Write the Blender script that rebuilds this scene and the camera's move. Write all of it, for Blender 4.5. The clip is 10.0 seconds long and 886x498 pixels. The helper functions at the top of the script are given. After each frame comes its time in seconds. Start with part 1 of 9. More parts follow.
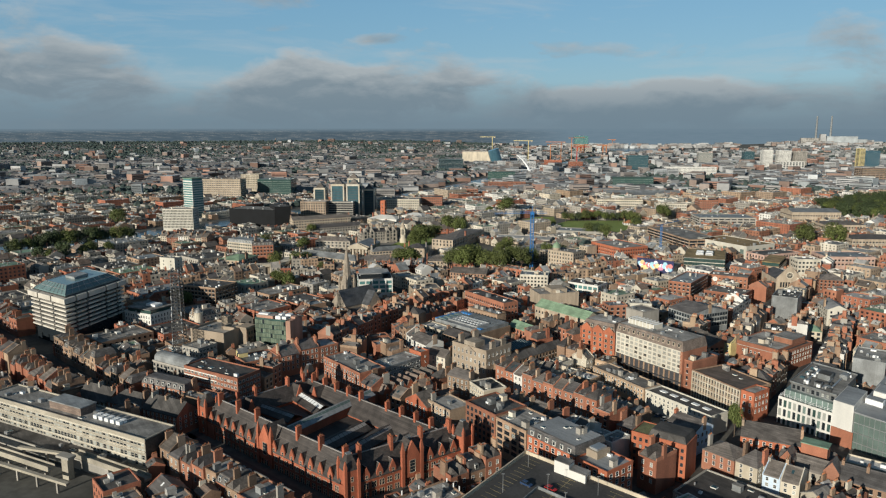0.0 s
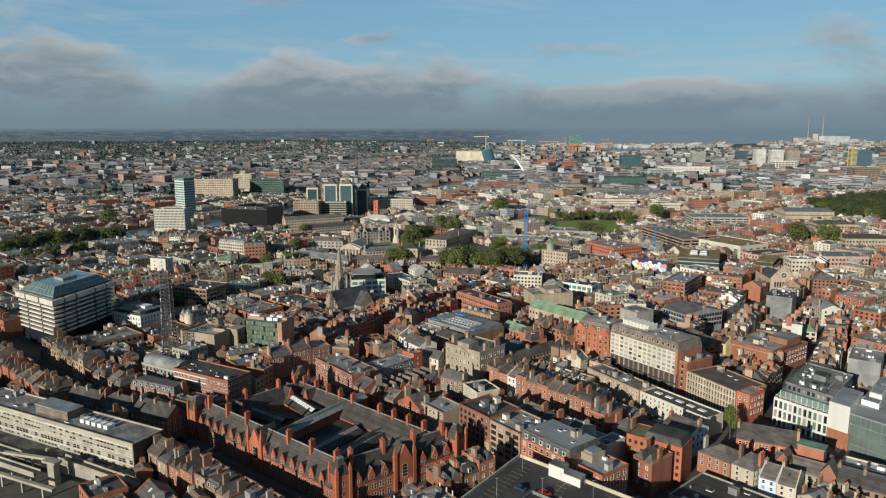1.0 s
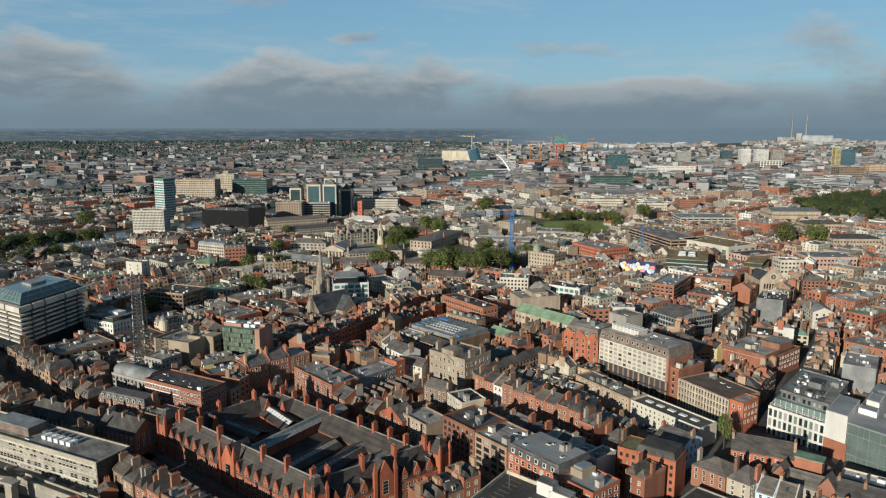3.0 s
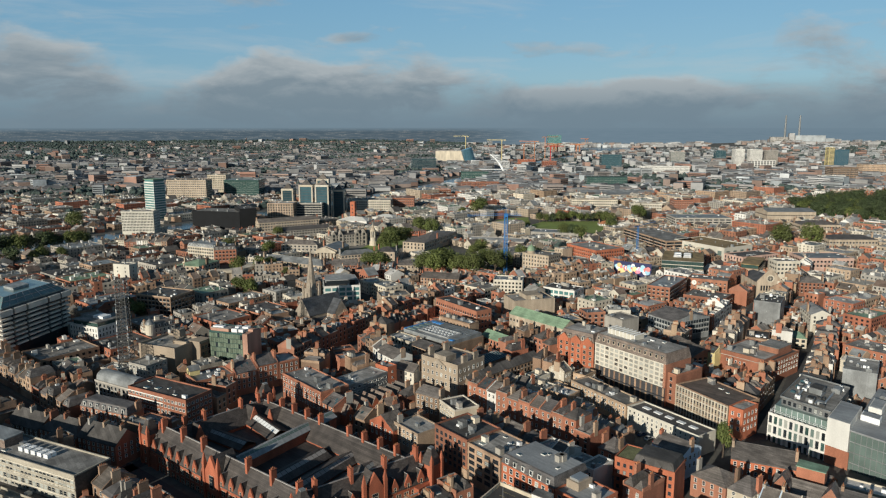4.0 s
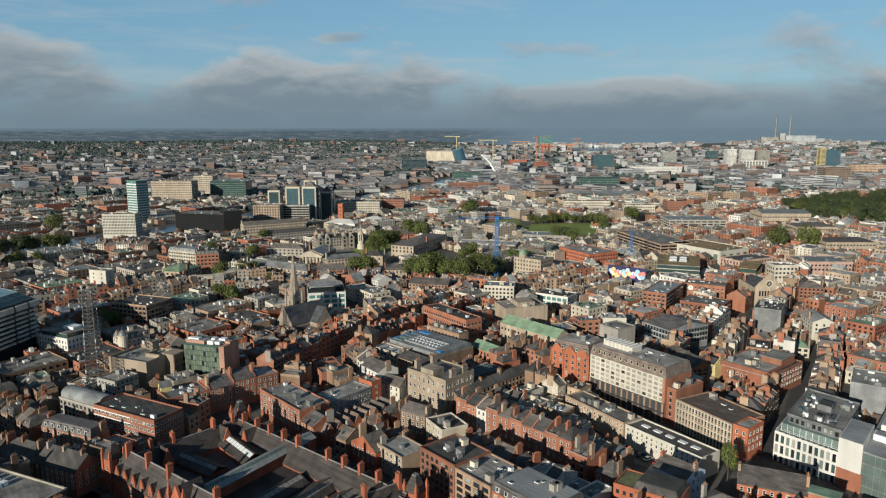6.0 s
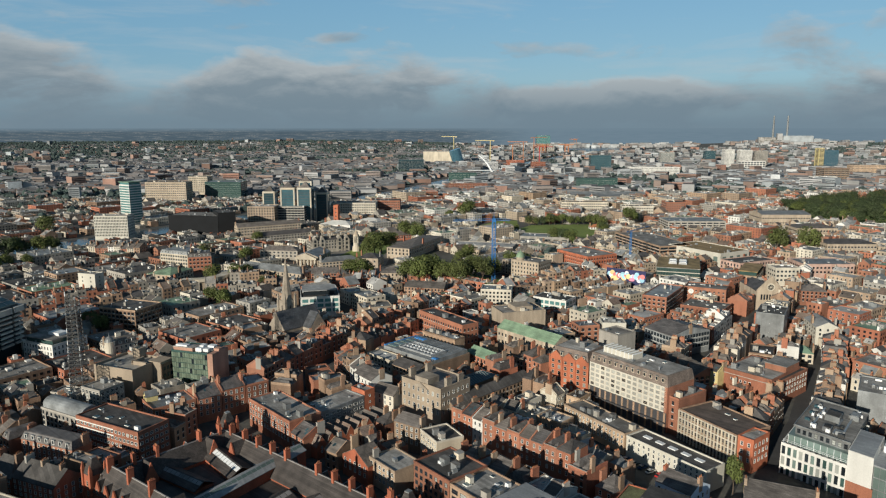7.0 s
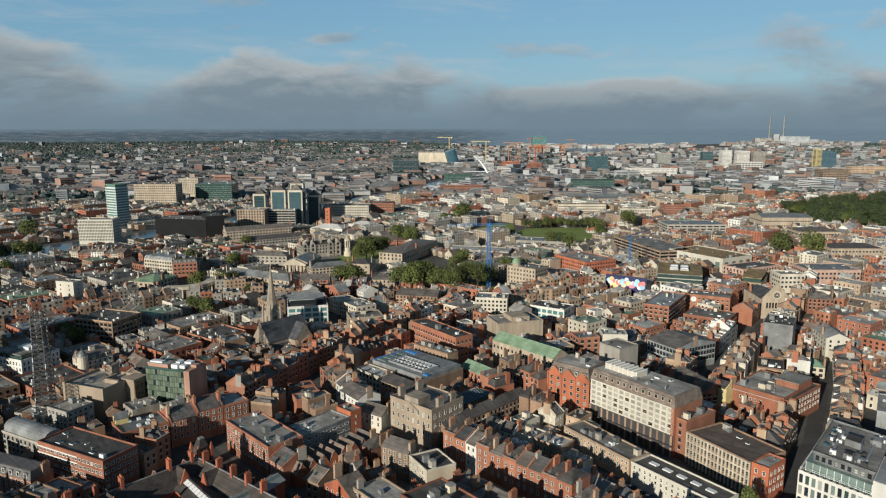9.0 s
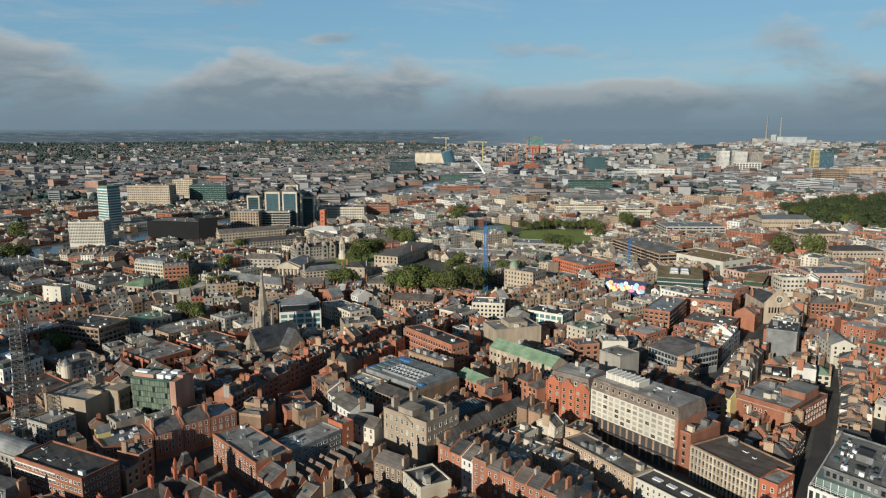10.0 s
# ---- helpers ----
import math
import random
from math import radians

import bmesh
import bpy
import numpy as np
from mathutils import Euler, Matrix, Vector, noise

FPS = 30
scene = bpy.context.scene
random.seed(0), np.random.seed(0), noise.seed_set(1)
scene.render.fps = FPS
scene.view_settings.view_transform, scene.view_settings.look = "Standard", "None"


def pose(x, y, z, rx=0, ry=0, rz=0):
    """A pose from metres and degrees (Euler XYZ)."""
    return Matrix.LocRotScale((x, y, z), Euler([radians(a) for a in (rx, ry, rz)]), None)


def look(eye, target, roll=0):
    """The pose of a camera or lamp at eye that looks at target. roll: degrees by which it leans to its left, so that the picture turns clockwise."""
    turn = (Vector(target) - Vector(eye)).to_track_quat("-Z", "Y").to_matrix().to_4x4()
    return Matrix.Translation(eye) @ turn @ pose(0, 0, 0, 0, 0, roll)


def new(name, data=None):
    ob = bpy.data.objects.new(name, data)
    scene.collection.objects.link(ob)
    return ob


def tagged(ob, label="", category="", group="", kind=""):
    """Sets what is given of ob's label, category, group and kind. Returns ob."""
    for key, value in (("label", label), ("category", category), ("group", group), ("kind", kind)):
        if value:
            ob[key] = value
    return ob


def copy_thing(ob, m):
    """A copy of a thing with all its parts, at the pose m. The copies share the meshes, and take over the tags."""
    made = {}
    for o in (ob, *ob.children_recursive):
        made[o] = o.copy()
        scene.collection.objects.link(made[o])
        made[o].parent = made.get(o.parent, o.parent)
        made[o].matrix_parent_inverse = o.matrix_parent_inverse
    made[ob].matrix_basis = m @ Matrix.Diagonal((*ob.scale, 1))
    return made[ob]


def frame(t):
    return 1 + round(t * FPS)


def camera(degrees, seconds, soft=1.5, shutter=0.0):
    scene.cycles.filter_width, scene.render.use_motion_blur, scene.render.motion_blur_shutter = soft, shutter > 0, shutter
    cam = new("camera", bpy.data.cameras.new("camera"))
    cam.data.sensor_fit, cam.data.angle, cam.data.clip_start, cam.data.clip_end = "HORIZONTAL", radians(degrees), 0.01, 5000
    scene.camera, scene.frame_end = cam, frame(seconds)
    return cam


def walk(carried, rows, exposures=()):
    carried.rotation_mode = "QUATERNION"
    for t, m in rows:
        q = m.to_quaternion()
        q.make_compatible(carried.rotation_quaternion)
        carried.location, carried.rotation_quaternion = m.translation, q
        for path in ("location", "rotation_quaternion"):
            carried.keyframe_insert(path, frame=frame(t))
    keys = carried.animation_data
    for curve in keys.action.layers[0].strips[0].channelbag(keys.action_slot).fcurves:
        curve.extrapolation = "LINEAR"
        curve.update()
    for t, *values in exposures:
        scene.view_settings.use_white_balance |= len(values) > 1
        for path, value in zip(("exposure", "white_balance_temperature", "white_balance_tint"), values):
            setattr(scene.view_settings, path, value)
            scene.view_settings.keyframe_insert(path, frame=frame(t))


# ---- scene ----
cam = camera(63.9, 10.0, soft=1.2)
PATH = [
    (0, -17.27, -200.41, 134.81, -0.654, -9.793),
    (0.5, -17.09, -198.88, 134.69, -0.896, -9.806),
    (1, -16.82, -196.76, 134.59, -1.162, -9.817),
    (1.5, -16.47, -194.12, 134.51, -1.440, -9.827),
    (2, -16.03, -191.03, 134.46, -1.721, -9.836),
    (2.5, -15.53, -187.54, 134.42, -1.999, -9.843),
    (4, -13.65, -175.30, 134.46, -2.746, -9.855),
    (4.5, -12.93, -170.78, 134.51, -2.953, -9.856),
    (5, -12.16, -166.10, 134.59, -3.136, -9.855),
    (5.5, -11.37, -161.29, 134.68, -3.295, -9.854),
    (7, -8.87, -146.33, 135.09, -3.640, -9.839),
    (7.5, -8.02, -141.21, 135.26, -3.724, -9.832),
    (8, -7.17, -136.03, 135.45, -3.801, -9.822),
    (8.5, -6.33, -130.80, 135.66, -3.880, -9.812),
    (9, -5.51, -125.50, 135.89, -3.968, -9.800),
    (9.5, -4.70, -120.12, 136.14, -4.075, -9.786),
    (10, -3.93, -114.65, 136.40, -4.213, -9.771),
]
walk(cam, [(t, pose(x, y, z, 90 + pitch, 0, yaw)) for t, x, y, z, yaw, pitch in PATH], exposures=[(0, 0.04, 6300, 6), (10, 0.04, 6300, 6)])

# ---- light: low warm sun behind the viewer, sky with broken cloud ----
SUN_X, SUN_Y, SUN_UP = -0.60, -0.80, 16.5
sun = new("sun", bpy.data.lights.new("sun", "SUN"))
sun.data.energy, sun.data.angle, sun.data.color = 5.0, radians(0.6), (1.0, 0.90, 0.755)
sun.matrix_world = look((0, 0, 0), (-SUN_X, -SUN_Y, -math.tan(radians(SUN_UP)) * math.hypot(SUN_X, SUN_Y)))

world = bpy.data.worlds.new("world")
scene.world = world
world.use_nodes = True
wn, wl = world.node_tree.nodes, world.node_tree.links
wn.clear()
w_out, w_bg = wn.new("ShaderNodeOutputWorld"), wn.new("ShaderNodeBackground")
sky = wn.new("ShaderNodeTexSky")
sky.sky_type, sky.sun_disc = "NISHITA", False
sky.sun_elevation, sky.sun_rotation = radians(SUN_UP), math.atan2(SUN_X, SUN_Y)
sky.air_density, sky.dust_density, sky.ozone_density = 1.0, 0.6, 1.6


def wnode(kind, **inputs):
    n = wn.new(kind)
    for k, v in inputs.items():
        n.inputs[k].default_value = v
    return n


def wmath(op, a, b=0.0, clamp=False):
    n = wn.new("ShaderNodeMath")
    n.operation, n.use_clamp = op, clamp
    for i, s in enumerate((a, b)):
        if isinstance(s, (int, float)):
            n.inputs[i].default_value = s
        else:
            wl.new(s, n.inputs[i])
    return n.outputs[0]


def wramp(fac, stops):
    n = wn.new("ShaderNodeValToRGB")
    e = n.color_ramp.elements
    while len(e) < len(stops):
        e.new(0.5)
    for el, (p, c) in zip(e, stops):
        el.position, el.color = p, c
    wl.new(fac, n.inputs[0])
    return n.outputs[0]


def wmix(fac, a, b):
    n = wn.new("ShaderNodeMix")
    n.data_type = "RGBA"
    for sock, s in ((n.inputs[0], fac), (n.inputs[6], a), (n.inputs[7], b)):
        if isinstance(s, (int, float, tuple)):
            sock.default_value = s
        else:
            wl.new(s, sock)
    return n.outputs[2]


w_co = wn.new("ShaderNodeTexCoord")
w_sep = wn.new("ShaderNodeSeparateXYZ")
wl.new(w_co.outputs["Generated"], w_sep.inputs[0])
SKY_X, SKY_Y, SKY_Z = w_sep.outputs[0], w_sep.outputs[1], w_sep.outputs[2]


def sky_noise(scale, at, detail, rough, twist=0.0):
    mp = wn.new("ShaderNodeMapping")
    mp.inputs["Scale"].default_value, mp.inputs["Location"].default_value = scale, at
    wl.new(w_co.outputs["Generated"], mp.inputs[0])
    n = wnode("ShaderNodeTexNoise", Scale=1.0, Detail=detail, Roughness=rough, Distortion=twist)
    wl.new(mp.outputs[0], n.inputs[0])
    return n.outputs[0]


# heaped cloud: soft banks at their bearings broken up by noise; the same a little higher up tells the sunlit tops
heap = sky_noise((8.0, 8.0, 21.0), (0.35, 0.9, 0.2), 10.0, 0.58, 0.25)
above = sky_noise((8.0, 8.0, 21.0), (0.35, 0.9, 0.44), 10.0, 0.58, 0.25)
broad = sky_noise((1.7, 1.7, 7.0), (2.1, 0.3, 0.6), 3.0, 0.5)
wisp = sky_noise((4.2, 4.2, 26.0), (1.7, 0.4, 0.9), 6.0, 0.6, 0.4)
grey = lambda v: (v, v, v, 1)
bearing = wmath("DIVIDE", SKY_X, wmath("MAXIMUM", SKY_Y, 0.25))
# banks: bearing, height, half width, half height, weight
BANKS = ((-0.62, 0.085, 0.34, 0.075, 0.62), (-0.13, 0.055, 0.22, 0.062, 0.50), (0.32, 0.036, 0.19, 0.034, 0.66), (0.24, 0.02, 0.1, 0.03, 0.3), (0.62, 0.08, 0.27, 0.085, 0.27))
STREAKS = ((-0.24, 0.162, 0.13, 0.02, 0.42), (-0.19, 0.128, 0.08, 0.011, 0.34), (-0.075, 0.116, 0.05, 0.009, 0.36), (0.18, 0.1, 0.12, 0.018, 0.24))


def banks(rows, lift):
    total = 0.0
    for u0, v0, a, b, gain in rows:
        du = wmath("MULTIPLY", wmath("SUBTRACT", bearing, u0), 1 / a)
        dv = wmath("MULTIPLY", wmath("SUBTRACT", SKY_Z, v0 - lift), 1 / b)
        r = wmath("ADD", wmath("MULTIPLY", du, du), wmath("MULTIPLY", dv, dv))
        total = wmath("ADD", total, wmath("MULTIPLY", wmath("SUBTRACT", 1.0, r, True), gain))
    return total


bias = wramp(SKY_Z, [(0.0, grey(0.70)), (0.03, grey(0.58)), (0.06, grey(0.34)), (0.09, grey(0.22)), (0.19, grey(0.20)), (0.3, grey(0.34)), (0.6, grey(0.2))])
mass = banks(BANKS, 0.0)
base_cover = wmath("ADD", wmath("ADD", wmath("SUBTRACT", wmath("MULTIPLY", heap, 1.8), 0.4), wmath("MULTIPLY", broad, 0.4)), wmath("ADD", bias, 0.075))
cover = wmath("ADD", base_cover, wmath("ADD", mass, banks(STREAKS, 0.0)))
cloud_mask = wramp(wmath("SUBTRACT", cover, 0.6), [(0.58, grey(0)), (0.92, grey(0.96))])
rising = wmath("ADD", wmath("MULTIPLY", wmath("SUBTRACT", heap, above), 1.5), wmath("SUBTRACT", mass, banks(BANKS, 0.016)))
lit = wmath("ADD", wmath("MULTIPLY", rising, 2.4), 0.29, True)
thick = wramp(wmath("SUBTRACT", cover, 0.6), [(0.72, grey(0)), (1.12, grey(1))])
pale = wmix(thick, (4.4, 4.9, 5.3, 1), (2.45, 2.95, 3.4, 1))
cloud_tone = wmix(lit, wmix(0.6, pale, (2.5, 3.1, 3.6, 1)), wmix(0.5, pale, (6.8, 6.9, 6.9, 1)))
clear = wmix(0.6, sky.outputs[0], (1.9, 4.4, 6.9, 1))
zenith = wramp(SKY_Z, [(0.16, grey(1)), (0.34, grey(0.42)), (0.8, (0.2, 0.21, 0.24, 1))])
deep = wn.new("ShaderNodeMix")
deep.data_type, deep.blend_type = "RGBA", "MULTIPLY"
deep.inputs[0].default_value = 1.0
wl.new(clear, deep.inputs[6])
wl.new(zenith, deep.inputs[7])
streaked = wmix(wramp(wisp, [(0.5, grey(0)), (0.76, grey(0.5))]), deep.outputs[2], wmix(wramp(SKY_Z, [(0.2, grey(0)), (0.5, grey(1))]), (5.6, 6.0, 6.3, 1), (2.0, 2.3, 2.6, 1)))
clouded = wmix(cloud_mask, streaked, cloud_tone)
haze = wramp(SKY_Z, [(0.003, grey(1)), (0.026, grey(0.72)), (0.06, grey(0))])
sky_col = wmix(wmath("MULTIPLY", haze, 0.92), clouded, (2.0, 2.7, 3.3, 1))
wl.new(sky_col, w_bg.inputs[0])
w_bg.inputs[1].default_value = 0.084
wl.new(w_bg.outputs[0], w_out.inputs[0])

# ---- materials ----
MATS = {}


def material(name, color, rough=0.8, spread=0.25, grain=0.25, size=2.0, stain=0.35, bump=0.15, island=False, metal=0.0, streak=1.0, tint=None, fine=0.0, sheets=None):
    """Procedural surface: colour varied per object or island, stains a few metres across, fine grain, relief."""
    m = bpy.data.materials.new(name)
    MATS[name] = m
    m.use_nodes = True
    nodes, links = m.node_tree.nodes, m.node_tree.links
    bs = nodes["Principled BSDF"]
    geo = nodes.new("ShaderNodeNewGeometry")
    mp = nodes.new("ShaderNodeMapping")
    mp.inputs["Scale"].default_value = (1, 1, streak)
    links.new(geo.outputs["Position"], mp.inputs[0])

    def noise_tex(scale, detail, vec):
        n = nodes.new("ShaderNodeTexNoise")
        n.inputs["Scale"].default_value, n.inputs["Detail"].default_value = scale, detail
        links.new(vec, n.inputs[0])
        return n.outputs[0]

    def ramp(sock, lo, hi, a=0.3, b=0.7):
        n = nodes.new("ShaderNodeMapRange")
        for k, v in ((1, a), (2, b), (3, lo), (4, hi)):
            n.inputs[k].default_value = v
        links.new(sock, n.inputs[0])
        return n.outputs[0]

    def times(a, b):
        n = nodes.new("ShaderNodeMath")
        n.operation = "MULTIPLY"
        links.new(a, n.inputs[0])
        links.new(b, n.inputs[1])
        return n.outputs[0]

    big = noise_tex(1.0 / (size * 4), 3, mp.outputs[0])
    small = noise_tex(4.0 / size, 5, geo.outputs["Position"])
    if island:
        rnd = geo.outputs["Random Per Island"]
    else:
        rnd = nodes.new("ShaderNodeObjectInfo").outputs["Random"]
    val = times(times(ramp(big, 1 - stain, 1 + stain * 0.6), ramp(small, 1 - grain, 1 + grain)), ramp(rnd, 1 - spread, 1 + spread, 0, 1))
    if sheets:
        # laid sheets, slabs or slate courses: each a little lighter or darker, with thin dark joints
        long, high, turn, share, upright = sheets
        rot = nodes.new("ShaderNodeMapping")
        if upright:
            sep = nodes.new("ShaderNodeSeparateXYZ")
            links.new(geo.outputs["Position"], sep.inputs[0])
            comb = nodes.new("ShaderNodeCombineXYZ")
            add = nodes.new("ShaderNodeMath")
            links.new(sep.outputs[0], add.inputs[0])
            links.new(sep.outputs[1], add.inputs[1])
            links.new(add.outputs[0], comb.inputs[0])
            links.new(sep.outputs[2], comb.inputs[1])
            links.new(comb.outputs[0], rot.inputs[0])
        else:
            links.new(geo.outputs["Position"], rot.inputs[0])
            rot.inputs["Rotation"].default_value = (0, 0, turn)
        br = nodes.new("ShaderNodeTexBrick")
        for key, v in (("Scale", 1.0), ("Mortar Size", high * 0.035), ("Mortar Smooth", 0.3), ("Bias", 0.0), ("Brick Width", long), ("Row Height", high)):
            br.inputs[key].default_value = v
        for key, v in (("Color1", 1 - share), ("Color2", 1 + share), ("Mortar", 1 - 1.3 * share)):
            br.inputs[key].default_value = (v, v, v, 1)
        links.new(rot.outputs[0], br.inputs[0])
        val = times(val, br.outputs[0])
    hsv = nodes.new("ShaderNodeHueSaturation")
    hsv.inputs["Color"].default_value = (*color, 1)
    links.new(val, hsv.inputs["Value"])
    src = hsv.outputs[0]
    if tint:
        wn_ = nodes.new("ShaderNodeTexWhiteNoise")
        wn_.noise_dimensions = "1D"
        links.new(rnd, wn_.inputs["W"])
        mx = nodes.new("ShaderNodeMix")
        mx.data_type = "RGBA"
        links.new(wn_.outputs[0], mx.inputs[0])
        mx.inputs[6].default_value, mx.inputs[7].default_value = (*color, 1), (*tint, 1)
        links.new(mx.outputs[2], hsv.inputs["Color"])
    links.new(src, bs.inputs["Base Color"])
    bs.inputs["Roughness"].default_value, bs.inputs["Metallic"].default_value = rough, metal
    if bump:
        bp = nodes.new("ShaderNodeBump")
        bp.inputs["Strength"].default_value, bp.inputs["Distance"].default_value = bump, 0.1
        links.new(small, bp.inputs["Height"])
        links.new(bp.outputs[0], bs.inputs["Normal"])
    return m


material("red_brick", (0.33, 0.118, 0.07), 0.88, 0.28, 0.22, 1.5, 0.3, tint=(0.32, 0.145, 0.09), streak=0.3)
material("market_brick", (0.345, 0.105, 0.056), 0.85, 0.08, 0.22, 1.2, 0.28, streak=0.3)
material("orange_brick", (0.335, 0.132, 0.078), 0.86, 0.15, 0.2, 1.2, 0.2, tint=(0.30, 0.14, 0.09), streak=0.3)
material("brown_brick", (0.27, 0.17, 0.115), 0.9, 0.3, 0.25, 1.5, 0.35, tint=(0.32, 0.225, 0.155), streak=0.3)
material("buff_brick", (0.41, 0.29, 0.195), 0.9, 0.2, 0.2, 1.5, 0.3, tint=(0.36, 0.275, 0.205), streak=0.3)
material("stucco", (0.60, 0.56, 0.48), 0.85, 0.15, 0.08, 2.0, 0.25, tint=(0.50, 0.43, 0.33), streak=0.3)
material("white_paint", (0.64, 0.625, 0.59), 0.7, 0.05, 0.06, 2.0, 0.18, streak=0.3)
material("concrete", (0.37, 0.34, 0.30), 0.9, 0.15, 0.15, 1.0, 0.22, tint=(0.29, 0.275, 0.25), streak=0.18)
material("pale_stone", (0.39, 0.32, 0.245), 0.9, 0.12, 0.2, 0.8, 0.28, streak=0.2)
material("grey_stone", (0.31, 0.28, 0.24), 0.92, 0.12, 0.3, 0.8, 0.35, streak=0.3)
material("slate", (0.098, 0.092, 0.092), 0.62, 0.35, 0.3, 1.0, 0.4, tint=(0.16, 0.138, 0.12), sheets=(0.9, 0.42, 0, 0.28, True))
material("tile_roof", (0.175, 0.125, 0.10), 0.8, 0.3, 0.25, 1.0, 0.35, tint=(0.15, 0.128, 0.112), sheets=(0.9, 0.42, 0, 0.22, True))
material("felt_roof", (0.205, 0.192, 0.178), 0.85, 0.4, 0.2, 2.5, 0.5, tint=(0.31, 0.30, 0.285), sheets=(5.5, 1.3, 0.96, 0.22, False))
material("dark_roof", (0.075, 0.070, 0.067), 0.8, 0.3, 0.2, 2.5, 0.5, sheets=(5.5, 1.3, 0.96, 0.25, False))
material("lead", (0.215, 0.225, 0.23), 0.5, 0.25, 0.15, 1.5, 0.4, sheets=(6.0, 0.8, 0.9, 0.12, False))
material("copper_green", (0.17, 0.265, 0.195), 0.7, 0.15, 0.2, 1.5, 0.4, tint=(0.22, 0.31, 0.20), sheets=(7.0, 0.7, 0.98, 0.1, False))
material("glass", (0.022, 0.028, 0.034), 0.12, 0.4, 0.1, 1.0, 0.1, bump=0.0)
material("sky_glass", (0.05, 0.10, 0.12), 0.08, 0.3, 0.1, 1.5, 0.2, bump=0.0)
material("green_glass", (0.045, 0.085, 0.078), 0.12, 0.2, 0.1, 1.5, 0.2, bump=0.0)
material("blue_glass", (0.05, 0.11, 0.15), 0.1, 0.2, 0.1, 1.5, 0.2, bump=0.0)
material("frame_white", (0.72, 0.71, 0.67), 0.6, 0.1, 0.05, 1.0, 0.1)
material("frame_dark", (0.06, 0.06, 0.065), 0.5, 0.1, 0.05, 1.0, 0.1)
material("metal", (0.42, 0.43, 0.44), 0.4, 0.2, 0.1, 1.0, 0.2, metal=0.6)
material("white_metal", (0.78, 0.79, 0.80), 0.45, 0.08, 0.05, 1.0, 0.1)
material("clay_pot", (0.42, 0.17, 0.08), 0.85, 0.25, 0.15, 1.0, 0.2)
material("asphalt", (0.055, 0.054, 0.055), 0.9, 0.0, 0.2, 3.0, 0.3)
material("city_ground", (0.085, 0.083, 0.075), 0.92, 0.0, 0.25, 12.0, 0.5, tint=None)
material("paving", (0.20, 0.19, 0.175), 0.9, 0.0, 0.2, 2.0, 0.3)
material("lawn", (0.17, 0.225, 0.05), 0.95, 0.0, 0.2, 6.0, 0.2, sheets=(400.0, 9.0, 0.6, 0.06, False))
material("leaf", (0.088, 0.112, 0.027), 0.8, 0.2, 0.3, 2.0, 0.35, bump=0.0, tint=(0.10, 0.118, 0.03))
material("dark_leaf", (0.045, 0.064, 0.024), 0.75, 0.25, 0.3, 2.0, 0.35, bump=0.0, tint=(0.045, 0.066, 0.024))
material("bark", (0.10, 0.075, 0.055), 0.9, 0.2, 0.3, 0.5, 0.3)
# far leaf green is paled and blued, haze painted into the colour
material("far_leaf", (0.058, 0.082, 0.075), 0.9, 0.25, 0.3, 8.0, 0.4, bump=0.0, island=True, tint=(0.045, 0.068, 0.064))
# far walls and roofs: distance haze put in as cooler, closer colours
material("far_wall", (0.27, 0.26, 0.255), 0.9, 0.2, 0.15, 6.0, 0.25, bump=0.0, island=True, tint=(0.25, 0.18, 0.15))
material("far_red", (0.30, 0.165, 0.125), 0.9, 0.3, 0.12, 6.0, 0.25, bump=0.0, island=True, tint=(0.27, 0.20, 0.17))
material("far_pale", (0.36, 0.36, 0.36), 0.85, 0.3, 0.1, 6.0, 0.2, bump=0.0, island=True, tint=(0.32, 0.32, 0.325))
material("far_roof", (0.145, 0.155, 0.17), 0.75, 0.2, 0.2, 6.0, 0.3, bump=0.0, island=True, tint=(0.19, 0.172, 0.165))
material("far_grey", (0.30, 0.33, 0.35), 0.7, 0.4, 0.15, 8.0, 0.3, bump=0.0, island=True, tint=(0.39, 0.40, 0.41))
material("water", (0.045, 0.07, 0.085), 0.18, 0.0, 0.1, 30.0, 0.15, bump=0.1)
material("crane_blue", (0.03, 0.16, 0.42), 0.5, 0.05, 0.05, 1.0, 0.15)
material("black_net", (0.006, 0.007, 0.009), 0.95, 0.1, 0.2, 2.0, 0.3)
material("yellow_paint", (0.60, 0.50, 0.24), 0.75, 0.08, 0.08, 1.5, 0.2)
material("pink_paint", (0.50, 0.34, 0.28), 0.85, 0.1, 0.1, 1.5, 0.25)
material("office_stone", (0.36, 0.325, 0.265), 0.9, 0.05, 0.15, 2.0, 0.3)
material("pale_roof", (0.42, 0.41, 0.395), 0.75, 0.3, 0.12, 2.5, 0.4, tint=(0.32, 0.325, 0.33), sheets=(5.5, 1.3, 1.0, 0.12, False))
material("blind", (0.30, 0.31, 0.29), 0.5, 0.3, 0.05, 1.0, 0.1, bump=0.0)
material("buff_frame", (0.50, 0.42, 0.33), 0.8, 0.1, 0.05, 1.0, 0.1)
material("ridge_lead", (0.30, 0.28, 0.27), 0.6, 0.1, 0.1, 1.0, 0.2)
material("market_slate", (0.062, 0.053, 0.049), 0.68, 0.1, 0.3, 1.0, 0.4, sheets=(0.9, 0.45, 0, 0.3, True))
material("teal_glass", (0.10, 0.22, 0.22), 0.15, 0.05, 0.1, 2.0, 0.2, bump=0.0)
material("roof_grey", (0.29, 0.30, 0.31), 0.6, 0.05, 0.1, 3.0, 0.3, sheets=(7.0, 0.9, 0.93, 0.12, False))
